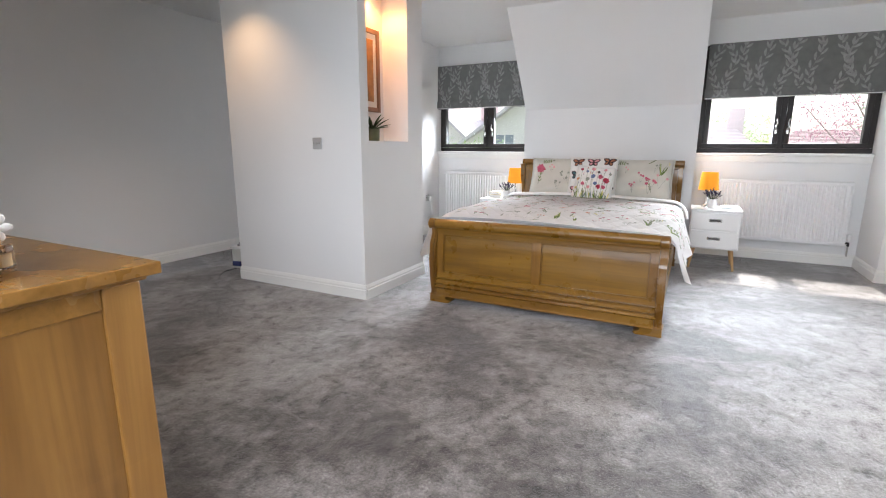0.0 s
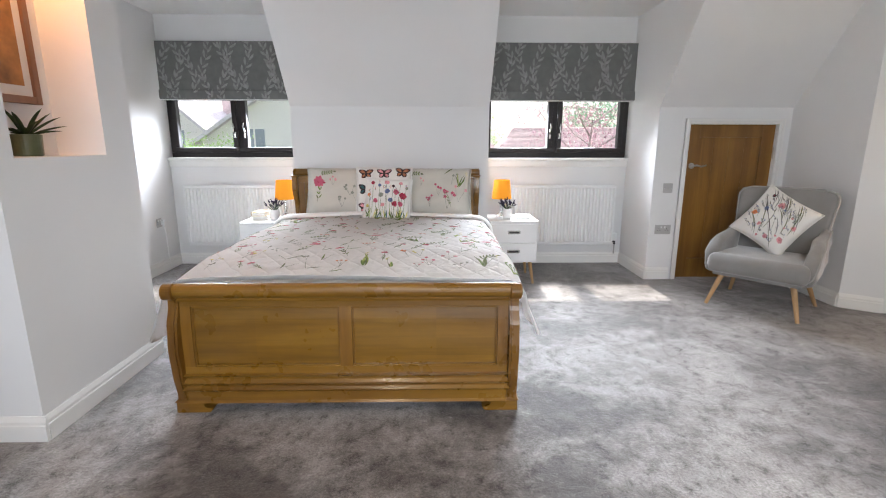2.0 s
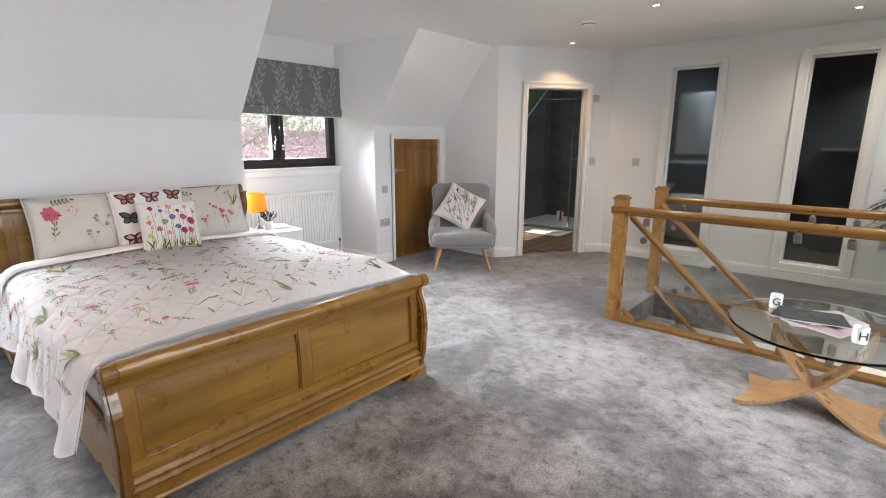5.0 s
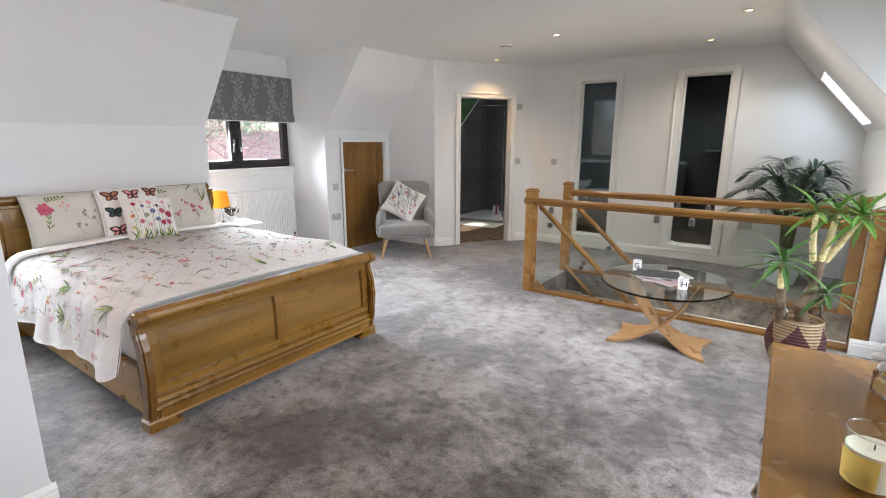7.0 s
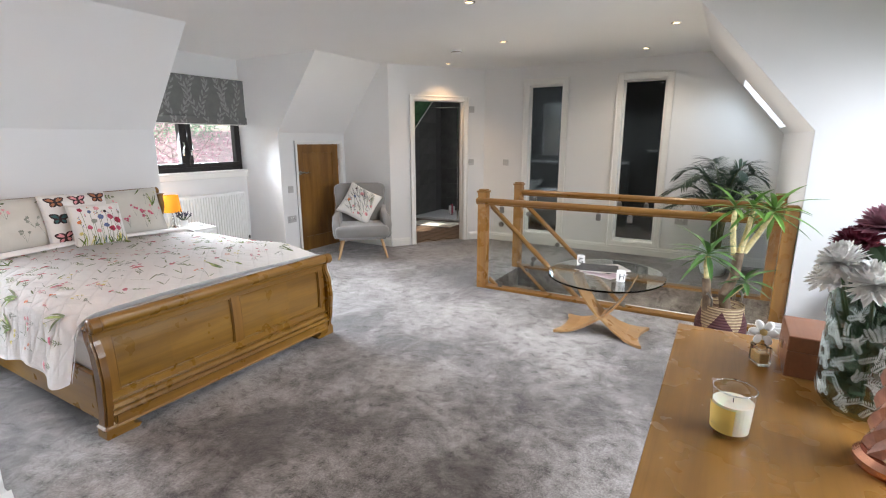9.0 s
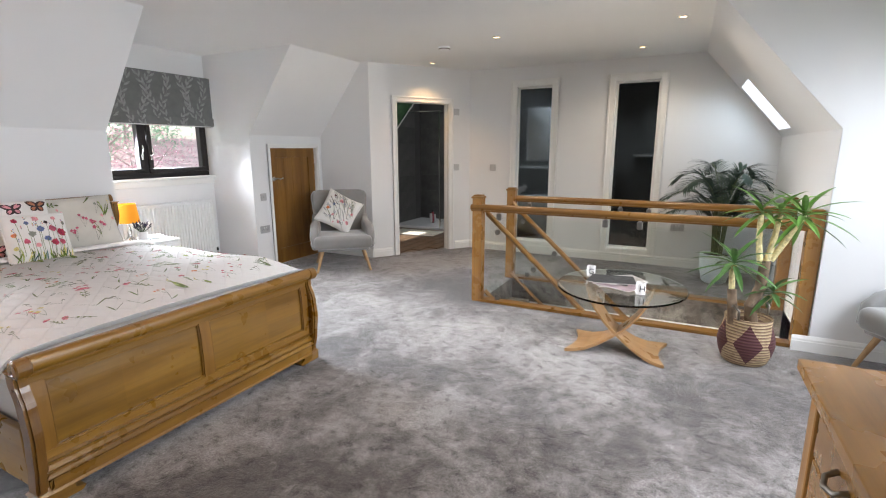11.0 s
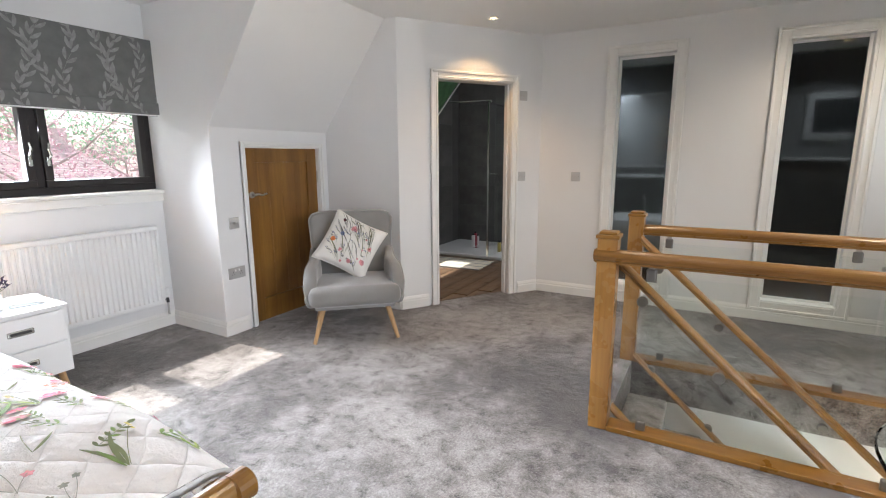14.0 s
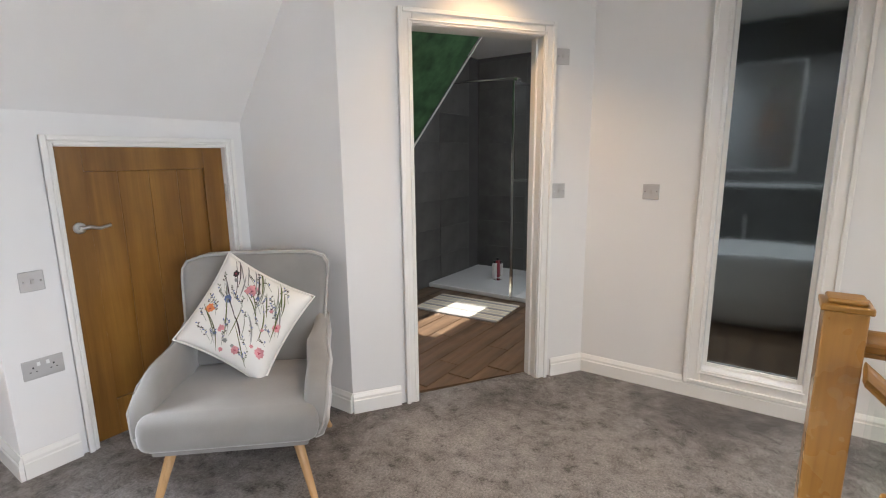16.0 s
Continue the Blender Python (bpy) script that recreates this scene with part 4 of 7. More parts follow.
class Print:
    """Collects flat shapes by colour and lays them on a surface by a map (x, y) -> point."""

    def __init__(self, fn):
        self.fn, self.bms = fn, {}

    def strip(self, colour, edges):
        LAYER[0] = (LAYER[0] + 0.00017) % 0.0021
        bm = self.bms.setdefault(colour, bmesh.new())
        left, right = edges
        a = [bm.verts.new(self.fn(*p)) for p in left]
        b = [bm.verts.new(self.fn(*p)) for p in right]
        for i in range(len(a) - 1):
            bm.faces.new((a[i], a[i + 1], b[i + 1], b[i]))

    def leaf(self, colour, x, y, ang, ln, wd, bend=0.0, n=5):
        self.strip(colour, shape_leaf(x, y, ang, ln, wd, bend, n))

    def stem(self, colour, x, y, ang, ln, wd=0.002, bend=0.0):
        left, right = [], []
        px, py = x, y
        for i in range(6):
            k = i / 5
            a = ang + bend * k
            left.append((px - wd * 0.5 * math.sin(a), py + wd * 0.5 * math.cos(a)))
            right.append((px + wd * 0.5 * math.sin(a), py - wd * 0.5 * math.cos(a)))
            if i < 5:
                px, py = px + ln / 5 * math.cos(a), py + ln / 5 * math.sin(a)
        self.strip(colour, (left, right))
        return px, py, ang + bend

    def bloom(self, colour, x, y, r, n=6, heart=None, squash=1.0):
        for i in range(n):
            a = i * math.tau / n + random.uniform(-0.15, 0.15)
            self.leaf(colour, x, y, a, r * random.uniform(0.8, 1.1) * (squash if abs(math.sin(a)) > 0.7 else 1), r * 0.75, 0.0, 3)
        if heart:
            for i in range(4):
                self.leaf(heart, x, y, i * math.tau / 4, r * 0.3, r * 0.22, 0, 2)

    def tuft(self, x, y, s, ang=math.pi / 2):
        """A clump of grass blades, some bent over at the tip."""
        for k in range(random.randint(4, 6)):
            self.leaf(random.choice(("green", "olive", "lime")), x + random.uniform(-0.01, 0.01), y, ang + random.uniform(-0.5, 0.5), s * random.uniform(0.5, 1.1), s * random.uniform(0.06, 0.10), random.uniform(-0.6, 0.6), 7)
        ex, ey, _ = self.stem("olive", x, y, ang + random.uniform(-0.3, 0.3), s * 1.15, 0.0018, random.uniform(-0.3, 0.3))
        for q in range(5):
            self.leaf("yellow", ex, ey - 0.007 * q, ang + random.choice((-0.7, 0.7)), 0.012, 0.005, 0, 3)

    def carnation(self, x, y, s, ang=math.pi / 2, colour="pink"):
        """A fringed bloom seen from the side on a leafy stem."""
        ex, ey, a = self.stem("olive", x, y, ang, s, 0.0026, random.uniform(-0.4, 0.4))
        for k in range(9):
            self.leaf(random.choice((colour, colour, "red", "rose")), ex, ey, a - 1.35 + 2.7 * k / 8, s * random.uniform(0.17, 0.24), s * 0.10, random.uniform(-0.3, 0.3), 4)
        self.leaf("green", ex - 0.006 * math.cos(a), ey - 0.006 * math.sin(a), a, s * 0.10, s * 0.06, 0, 3)
        for k in (0.18, 0.38, 0.58):
            for sg in (-1, 1):
                self.leaf(random.choice(("green", "olive")), x + k * (ex - x), y + k * (ey - y), ang + sg * random.uniform(0.5, 0.95), s * random.uniform(0.15, 0.26), s * 0.05, -sg * 0.4, 5)

    def fern(self, x, y, s, ang=0.3, colour="olive"):
        """A spray of paired rounded leaflets."""
        bend = random.uniform(-0.5, 0.5)
        n = 5
        px, py = x, y
        for i in range(n):
            a = ang + bend * i / n
            for sg in (-1, 1):
                self.leaf(random.choice((colour, colour, "green")), px, py, a + sg * 1.05, s * 0.25, s * 0.10, 0, 5)
            px, py = px + s / n * math.cos(a), py + s / n * math.sin(a)
        self.leaf(colour, px, py, ang + bend, s * 0.26, s * 0.15, 0, 5)
        self.stem(colour, x, y, ang, s, 0.002, bend)

    def dots(self, x, y, s, colour="rose"):
        for _ in range(random.randint(2, 4)):
            ex, ey, _a = self.stem("grey", x, y, math.pi / 2 + random.uniform(-0.6, 0.6), s * random.uniform(0.5, 1.0), 0.0015, random.uniform(-0.4, 0.4))
            self.bloom(colour, ex, ey, s * 0.11, 5)

    def butterfly(self, x, y, s, colour, dark="dark", ang=0.0):
        """Spread wings: dark-edged, with a paler field broken by veins."""
        for sg in (-1, 1):
            for part_ang, ln, wd in ((math.pi / 2 - sg * 0.95, 1.05, 0.62), (math.pi / 2 - sg * 0.65, 0.80, 0.50), (-math.pi / 2 + sg * 0.95, 0.72, 0.62)):
                self.leaf(dark, x, y, part_ang + ang, s * ln, s * wd, -sg * 0.15, 7)
            for part_ang, ln, wd in ((math.pi / 2 - sg * 1.0, 0.72, 0.22), (math.pi / 2 - sg * 0.72, 0.66, 0.18), (-math.pi / 2 + sg * 0.85, 0.50, 0.20), (-math.pi / 2 + sg * 1.15, 0.46, 0.16)):
                a = part_ang + ang
                self.leaf(colour + "_top", x + 0.16 * s * math.cos(a), y + 0.16 * s * math.sin(a), a, s * ln, s * wd, -sg * 0.15, 5)
        self.stem(dark, x, y - s * 0.4, math.pi / 2 + ang, s * 0.85, s * 0.07)

    def finish(self, parent, m=None, lift=None):
        for colour, bm in self.bms.items():
            if colour.endswith("_top") and lift is not None:
                bmesh.ops.translate(bm, verts=bm.verts, vec=lift)
            me = bpy.data.meshes.new("print")
            bm.to_mesh(me)
            bm.free()
            me.materials.append(PRINT[colour.replace("_top", "")])
            ob = new("printed_motif", me)
            ob.parent = parent
            if m is not None:
                ob.matrix_basis = m
            tagged(ob, colour.replace("_top", "") + " printed motifs", kind="stuff")


def ink(name, c, vary=0.3):
    return plain("ink_" + name, c, 0.9, vary=vary, scale=25)


PRINT = {"green": ink("green", (0.13, 0.20, 0.035)), "olive": ink("olive", (0.12, 0.14, 0.05)), "lime": ink("lime", (0.33, 0.38, 0.10)),
         "pink": ink("pink", (0.54, 0.11, 0.17)), "rose": ink("rose", (0.68, 0.30, 0.32)), "red": ink("red", (0.38, 0.03, 0.07)),
         "grey": ink("grey", (0.28, 0.29, 0.24)), "blue": ink("blue", (0.13, 0.17, 0.32)), "dark": ink("dark", (0.05, 0.03, 0.03)),
         "brown": ink("brown", (0.42, 0.17, 0.09)), "teal": ink("teal", (0.05, 0.13, 0.14)), "orange": ink("orange", (0.68, 0.22, 0.08)),
         "yellow": ink("yellow", (0.72, 0.62, 0.22)), "leafgrey": ink("leafgrey", (0.27, 0.275, 0.262), 0.25)}

DUV_W, DUV_L = 2.32, DY1 - DY0
pr = Print(lambda x, y: duvet_pt(min(0.995, max(0.005, x / DUV_W)), min(0.995, max(0.005, y / DUV_L)), 0.0035 + LAYER[0]))
rows, cols = 16, 19
for j in range(rows):
    for i in range(cols):
        x = (i + 0.5 + random.uniform(-0.35, 0.35) + 0.5 * (j % 2)) * DUV_W / cols
        y = (j + 0.5 + random.uniform(-0.35, 0.35)) * DUV_L / rows - 0.04
        if not 0.08 < x < DUV_W - 0.1 or not 0.05 < y < DUV_L - 0.14:
            continue
        k = random.random()
        tilt = random.uniform(-0.45, 0.45)
        if k < 0.13:
            pr.tuft(x, y, random.uniform(0.09, 0.17), math.pi / 2 + tilt)
        elif k < 0.34:
            pr.carnation(x, y, random.uniform(0.09, 0.17), math.pi / 2 + tilt * 1.4, random.choice(("pink", "pink", "rose")))
        elif k < 0.43:
            pr.fern(x, y, random.uniform(0.07, 0.11), random.uniform(-0.2, 1.9), random.choice(("olive", "green")))
        elif k < 0.80:
            pr.dots(x, y, random.uniform(0.06, 0.12), random.choice(("rose", "rose", "pink", "grey", "orange", "yellow")))
        else:
            pr.leaf(random.choice(("olive", "green")), x, y, random.uniform(0.2, 1.6), random.uniform(0.06, 0.10), 0.008, random.uniform(-0.5, 0.5))
            pr.stem("olive", x, y, random.uniform(0.6, 2.2), 0.10, 0.002, random.uniform(-0.4, 0.4))
pr.finish(duvet)
# turned-back edge at the head
bm = sheet(lambda u, v: duvet_pt(0.10 + 0.80 * u, 0.93 + 0.035 * math.cos(v * math.pi) + 0.005 * math.sin(u * 17), 0.012 + 0.022 * math.sin(v * math.pi)), 60, 6)
part("turned_edge", bm, M_DUVET, duvet, smooth=True)
bm = sheet(lambda u, v: duvet_pt(0.01 + 0.98 * u, 0.0, 0) + Vector((0, -0.012 + 0.002 * math.sin(u * 90), -0.02 * v + 0.006)), 80, 1)
bmesh.ops.solidify(bm, geom=bm.faces[:], thickness=0.006)
part("hem", bm, M_SHEET, duvet, smooth=True)


# ---- cushions ----
def cushion(name, w, h, t, m, cloth, label, category, draw, corner=0.07):
    g = new(name)
    g.matrix_world = m
    tagged(g, label, category)

    def pt(u, v, side, lift=0.0):
        a, b = abs(u), abs(v)
        ex = 1 - corner * (b ** 2) * (1 - 0.4 * a)
        ey = 1 - corner * (a ** 2) * (1 - 0.4 * b)
        z = t * 0.5 * (max(0.0, 1 - a ** 3.0) ** 0.55) * (max(0.0, 1 - b ** 3.0) ** 0.55)
        z *= 1 + 0.07 * math.sin(u * 5 + v * 3) + 0.05 * math.sin(v * 9 - u * 4)
        return Vector((u * w / 2 * (2 - ex) * 0.96, v * h / 2 * (2 - ey) * 0.96, side * (z + 0.002) + side * lift))
    bm = bmesh.new()
    n = 22
    for side in (1, -1):
        sheet(lambda p, q: pt(2 * p - 1, 2 * q - 1, side), n, n, bm=bm)
    bmesh.ops.remove_doubles(bm, verts=bm.verts, dist=0.0045)
    part("cover", bm, cloth, g, smooth=True)
    rim = [pt(-1 + 2 * i / 16, -1, 0) for i in range(16)] + [pt(1, -1 + 2 * i / 16, 0) for i in range(16)] + [pt(1 - 2 * i / 16, 1, 0) for i in range(16)] + [pt(-1, 1 - 2 * i / 16, 0) for i in range(17)]
    part("piping", tube(rim, 0.0045, 6), cloth, g, smooth=True)
    if draw:
        p = Print(lambda x, y: pt(x, y, 1, 0.0035 + LAYER[0]))
        draw(p, w, h)
        p.finish(g, lift=(0, 0, 0.0025))
    return g


def in_units(fn):
    """Draws in metres on a cushion whose map takes -1..1."""
    def go(p, w, h):
        base = p.fn
        p.fn = lambda x, y: base(min(0.97, max(-0.97, x / (w / 2))), min(0.97, max(-0.97, y / (h / 2))))
        fn(p, w, h)
    return go


@in_units
def draw_pillow(p, w, h):
    p.carnation(-0.23, -0.10, 0.17, 1.5)
    p.bloom("pink", -0.225, 0.075, 0.05, 9, "red")
    for x, y, s in ((-0.02, -0.15, 0.11), (0.12, -0.16, 0.16), (0.05, -0.05, 0.12), (0.22, -0.1, 0.14), (-0.1, 0.04, 0.1), (0.16, 0.05, 0.12)):
        p.dots(x, y, s, random.choice(("pink", "rose", "grey")))
    p.carnation(0.15, -0.14, 0.12, 1.7)
    p.tuft(0.22, 0.03, 0.13, 1.2)
    p.fern(-0.2, 0.15, 0.1, 0.1)
    p.leaf("olive", 0.1, 0.15, 0.6, 0.13, 0.012, 0.4)


@in_units
def draw_butterflies(p, w, h):
    cs = ("brown", "rose", "brown", "teal", "brown", "orange", "rose", "teal", "brown")
    k = 0
    for y in (0.14, 0.0, -0.14):
        for x in (-0.15, 0.0, 0.15):
            p.butterfly(x + random.uniform(-0.01, 0.01), y + random.uniform(-0.01, 0.01), 0.068, cs[k], ang=random.uniform(-0.3, 0.3))
            k += 1


@in_units
def draw_meadow(p, w, h):
    """Round flower heads and seed heads on thin stems over a low band of green."""
    for i in range(30):
        x = random.uniform(-0.16, 0.16)
        p.leaf(random.choice(("green", "lime", "yellow", "olive", "teal")), x, -0.17, math.pi / 2 + random.uniform(-0.5, 0.5), random.uniform(0.04, 0.10), 0.008, random.uniform(-0.4, 0.4), 5)
    heads = ((-0.145, 0.02, "orange", 0.014), (-0.12, 0.12, "red", 0.018), (-0.09, -0.03, "pink", 0.020), (-0.065, 0.10, "blue", 0.014), (-0.05, 0.02, "grey", 0.022), (-0.03, -0.06, "rose", 0.018), (-0.01, 0.13, "rose", 0.020), (0.0, 0.05, "blue", 0.022),
             (0.03, -0.02, "blue", 0.020), (0.045, 0.10, "dark", 0.014), (0.065, -0.05, "red", 0.024), (0.07, 0.05, "pink", 0.026), (0.10, 0.13, "rose", 0.016), (0.125, 0.02, "red", 0.030), (0.11, -0.05, "pink", 0.022), (0.15, 0.09, "grey", 0.014), (-0.15, -0.07, "yellow", 0.014))
    for x, y, c, r in heads:
        p.stem(random.choice(("green", "olive")), x * 0.9, -0.17, math.pi / 2 - x * 0.3, y + 0.17, 0.0024, 0)
        p.bloom(c, x, y, r, 11, "red" if c in ("pink", "rose") else "dark" if c == "red" else "grey")
    for i in range(14):
        x, y = random.uniform(-0.15, 0.15), random.uniform(-0.02, 0.15)
        for q in range(4):
            p.leaf(random.choice(("orange", "rose", "blue", "lime")), x, y - 0.006 * q, math.pi / 2 + random.choice((-0.8, 0.8)), 0.010, 0.005, 0, 3)


@in_units
def draw_sprigs(p, w, h):
    """Long fine grasses all bending one way, with seed heads, small dark florets and a few soft blooms."""
    for i in range(34):
        x, y = random.uniform(-0.19, 0.12), random.uniform(-0.19, 0.08)
        c = random.choice(("grey", "olive", "olive", "leafgrey", "dark"))
        p.leaf(c, x, y, 0.35 + random.uniform(-0.35, 0.5), random.uniform(0.10, 0.19), random.uniform(0.003, 0.007), random.uniform(0.1, 0.8), 7)
    for i in range(46):
        x, y = random.uniform(-0.19, 0.17), random.uniform(-0.19, 0.17)
        ex, ey, a = p.stem("grey", x, y, 0.6 + random.uniform(-0.5, 0.5), random.uniform(0.03, 0.07), 0.0018, random.uniform(-0.4, 0.4))
        for q in range(5):
            p.leaf(random.choice(("dark", "blue", "grey")), ex - 0.008 * q * math.cos(a), ey - 0.008 * q * math.sin(a), a + random.choice((-0.9, 0.9)), 0.011, 0.006, 0, 3)
    for i in range(12):
        x, y = random.uniform(-0.17, 0.16), random.uniform(-0.17, 0.16)
        p.bloom(random.choice(("rose", "leafgrey", "blue", "rose")), x, y, random.uniform(0.008, 0.016), 6)
    for x, y, c, r in ((0.12, 0.02, "red", 0.024), (0.12, 0.02, "rose", 0.030), (-0.03, 0.14, "orange", 0.022), (0.04, 0.09, "blue", 0.020), (-0.14, -0.05, "rose", 0.020), (-0.10, -0.15, "rose", 0.024), (0.02, -0.16, "rose", 0.020), (0.15, 0.12, "dark", 0.016)):
        p.bloom(c, x, y, r, 9, "red" if c != "blue" else "grey")


M_PILLOW = plain("pillow_cotton", (0.60, 0.57, 0.50), 0.9, vary=0.05, scale=7, bumps=0.25, bscale=30, Sheen_Weight=0.2)
M_CUSHION = plain("cushion_cotton", (0.80, 0.78, 0.74), 0.9, vary=0.04, scale=9, bumps=0.25, bscale=40)


def leaning(x, y, z, lean, roll=0.0, turn=0.0):
    """Stands a cushion with its centre at x, y, z, facing -y and leaning back."""
    return pose(x, y, z, 90 - lean, 0, turn) @ pose(0, 0, 0, 0, 0, roll)


cushion("pillow", 0.66, 0.42, 0.17, leaning(-0.50, 5.985, 0.842, 20), M_PILLOW, "cream pillow printed with pink wild flowers, leaning on the headboard", "pillow", draw_pillow)
cushion("pillow", 0.66, 0.42, 0.17, leaning(0.225, 5.985, 0.838, 20, 0, 0), M_PILLOW, "cream pillow printed with wild flowers, leaning on the headboard", "pillow", draw_pillow)
cushion("cushion", 0.46, 0.40, 0.14, leaning(-0.170, 5.875, 0.862, 17), M_CUSHION, "white cushion printed with brown and teal butterflies, on the bed", "cushion", draw_butterflies)
cushion("cushion", 0.365, 0.355, 0.13, leaning(-0.125, 5.68, 0.812, 24, -4), M_CUSHION, "white square cushion printed with a colourful flower meadow, on the bed", "cushion", draw_meadow)


# ---- roman blinds ----
M_BLIND = plain("blind_cloth", (0.155, 0.157, 0.150), 0.9, vary=0.12, scale=12, bumps=0.2, bscale=300)


def blind(x0, x1):
    g = thing("roman_blind", x0, WIN_Y - 0.115, 1.655, 0, "grey roman blind woven with pale leaf sprigs, half drawn up", "blind", "roman blinds")
    w, h = x1 - x0, 0.525
    part("cloth", box((0, 0, 0.055), (w, 0.006, h), 0.002), M_BLIND, g)
    part("fold", box((-0.004, -0.012, 0.0), (w + 0.004, -0.001, 0.085), 0.004), M_BLIND, g)
    part("fold", box((-0.002, 0.007, -0.012), (w + 0.002, 0.02, 0.075), 0.005), M_BLIND, g)
    part("hem_bar", box((0.004, -0.006, -0.010), (w - 0.004, 0.004, -0.0015), 0.002), M_SHEET, g)
    part("headrail", box((0.0, 0.0065, h - 0.03), (w, 0.10, h + 0.001), 0.003), M_WHITE, g)

    def lay(x, z):
        return Vector((min(w - 0.003, max(0.003, x)), (-0.0135 if z < 0.085 else -0.0012) - LAYER[0], min(h - 0.004, max(0.003, z))))
    p = Print(lay)
    n = int(w / 0.135)
    for i in range(n + 1):
        x = (i + 0.4) * w / n
        z = -0.12 + 0.09 * (i % 3)
        while z < h + 0.05:
            a = math.pi / 2 + 0.55 * math.sin(z * 13 + i * 2.3)
            for s in (-1, 1):
                p.leaf("leafgrey", x, z + (0.02 if s > 0 else 0), a + s * 0.75, 0.075, 0.023, -s * 0.5, 5)
            if random.random() < 0.4:
                p.leaf("leafgrey", x, z + 0.02, a, 0.07, 0.02, 0, 4)
            p.stem("leafgrey", x, z, a, 0.075, 0.002)
            x += 0.068 * math.cos(a)
            z += 0.068
    p.finish(g)


blind(0.745, 2.195)
blind(-2.385, -1.02)


# ---- armchair ----
M_VELVET = plain("grey_velvet", (0.25, 0.243, 0.235), 0.85, vary=0.10, scale=5, bumps=0.15, bscale=200, Sheen_Weight=0.7, Sheen_Roughness=0.4)
M_PIPE = plain("pale_piping", (0.38, 0.37, 0.36), 0.8)


def armchair(m):
    g = new("armchair")
    g.matrix_world = m
    tagged(g, "light grey velvet armchair with pale piping and splayed beech legs", "armchair", "armchairs")
    # x to the side, -y to the front, seat front at y = 0
    bm = box((-0.335, -0.03, 0.265), (0.335, 0.50, 0.415), 0.055, 5)
    for v in bm.verts:
        k = max(0, 1 - (v.co.x / 0.335) ** 2) * max(0, 1 - ((v.co.y - 0.24) / 0.3) ** 2)
        if v.co.z > 0.35:
            v.co.z += 0.025 * k
        if v.co.y > 0.3:
            v.co.x *= 0.88
    part("seat", bm, M_VELVET, g, smooth=True)
    bot = [(-0.29, 0.01), (0.29, 0.01), (0.25, 0.50), (-0.25, 0.50)]
    part("seat_frame", prism(bot, 0.245, 0.275, "z", 0.006), M_VELVET, g)

    def back(u, v, off):
        x = (2 * u - 1)
        half = 0.290 + 0.050 * v
        z = 0.30 + 0.60 * v
        if v > 0.88:
            half -= 0.028 * ((v - 0.88) / 0.12) ** 3
        y = 0.48 + 0.17 * v - 0.05 * x * x + off
        z -= 0.02 * max(0, abs(x) - 0.8) / 0.2 * (v > 0.8)
        puff = 0.022 * (1 - x ** 4) * (1 - (2 * v - 1) ** 6)
        return Vector((x * half, y - (puff if off == 0 else -0.01), z))
    bm = bmesh.new()
    sheet(lambda u, v: back(u, v, 0), 18, 18, bm=bm)
    sheet(lambda u, v: back(u, v, 0.075), 18, 18, bm=bm)
    edge = [(i / 18, 0) for i in range(19)] + [(1, i / 18) for i in range(1, 19)] + [(1 - i / 18, 1) for i in range(1, 19)] + [(0, 1 - i / 18) for i in range(1, 18)]
    fr = [bm.verts.new(back(u, v, 0)) for u, v in edge]
    bk = [bm.verts.new(back(u, v, 0.075)) for u, v in edge]
    for i in range(len(edge)):
        j = (i + 1) % len(edge)
        bm.faces.new((fr[i], fr[j], bk[j], bk[i]))
    bmesh.ops.remove_doubles(bm, verts=bm.verts, dist=0.0005)
    part("backrest", bm, M_VELVET, g, smooth=True)
    part("piping", tube([back(u, v, 0) for u, v in [(1, i / 18) for i in range(19)] + [(1 - i / 18, 1) for i in range(1, 19)] + [(0, 1 - i / 18) for i in range(1, 19)]], 0.006, 6), M_PIPE, g, smooth=True)
    part("button", lathe([(0, 0), (0.013, 0.002), (0.010, 0.008), (0, 0.010)], 12, m=Matrix.Translation((0, 0.565, 0.72)) @ Matrix.Rotation(radians(80), 4, "X")), M_VELVET, g)
    for s in (-1, 1):
        prof = [(0.015, 0.35, 0.30), (0.04, 0.44, 0.27), (0.12, 0.505, 0.27), (0.24, 0.54, 0.27), (0.38, 0.565, 0.27), (0.50, 0.60, 0.28), (0.56, 0.63, 0.29)]
        bm = bmesh.new()
        rings = []
        for k, (y, zt, zb) in enumerate(prof):
            out = 0.345 - 0.02 * k / 6 + (0.02 if 0 < k < 4 else 0)
            inn = out - (0.085 if k < 5 else 0.06)
            zm = (zt + zb) / 2
            ring = [(inn + 0.012, zb), (out - 0.015, zb), (out, zm), (out + 0.004, zt - 0.03), (out - 0.015, zt - 0.006), ((out + inn) / 2, zt), (inn + 0.012, zt - 0.008), (inn, zt - 0.035), (inn, zm)]
            rings.append([bm.verts.new((s * x, y, z)) for x, z in ring])
        for a, b in zip(rings, rings[1:]):
            for i in range(9):
                bm.faces.new((a[i], a[(i + 1) % 9], b[(i + 1) % 9], b[i]))
        bm.faces.new(rings[0])
        bm.faces.new(rings[-1][::-1])
        bmesh.ops.recalc_face_normals(bm, faces=bm.faces)
        bmesh.ops.subdivide_edges(bm, edges=bm.edges[:], cuts=1, smooth=0.6, use_grid_fill=True)
        part("arm", bm, M_VELVET, g, smooth=True)
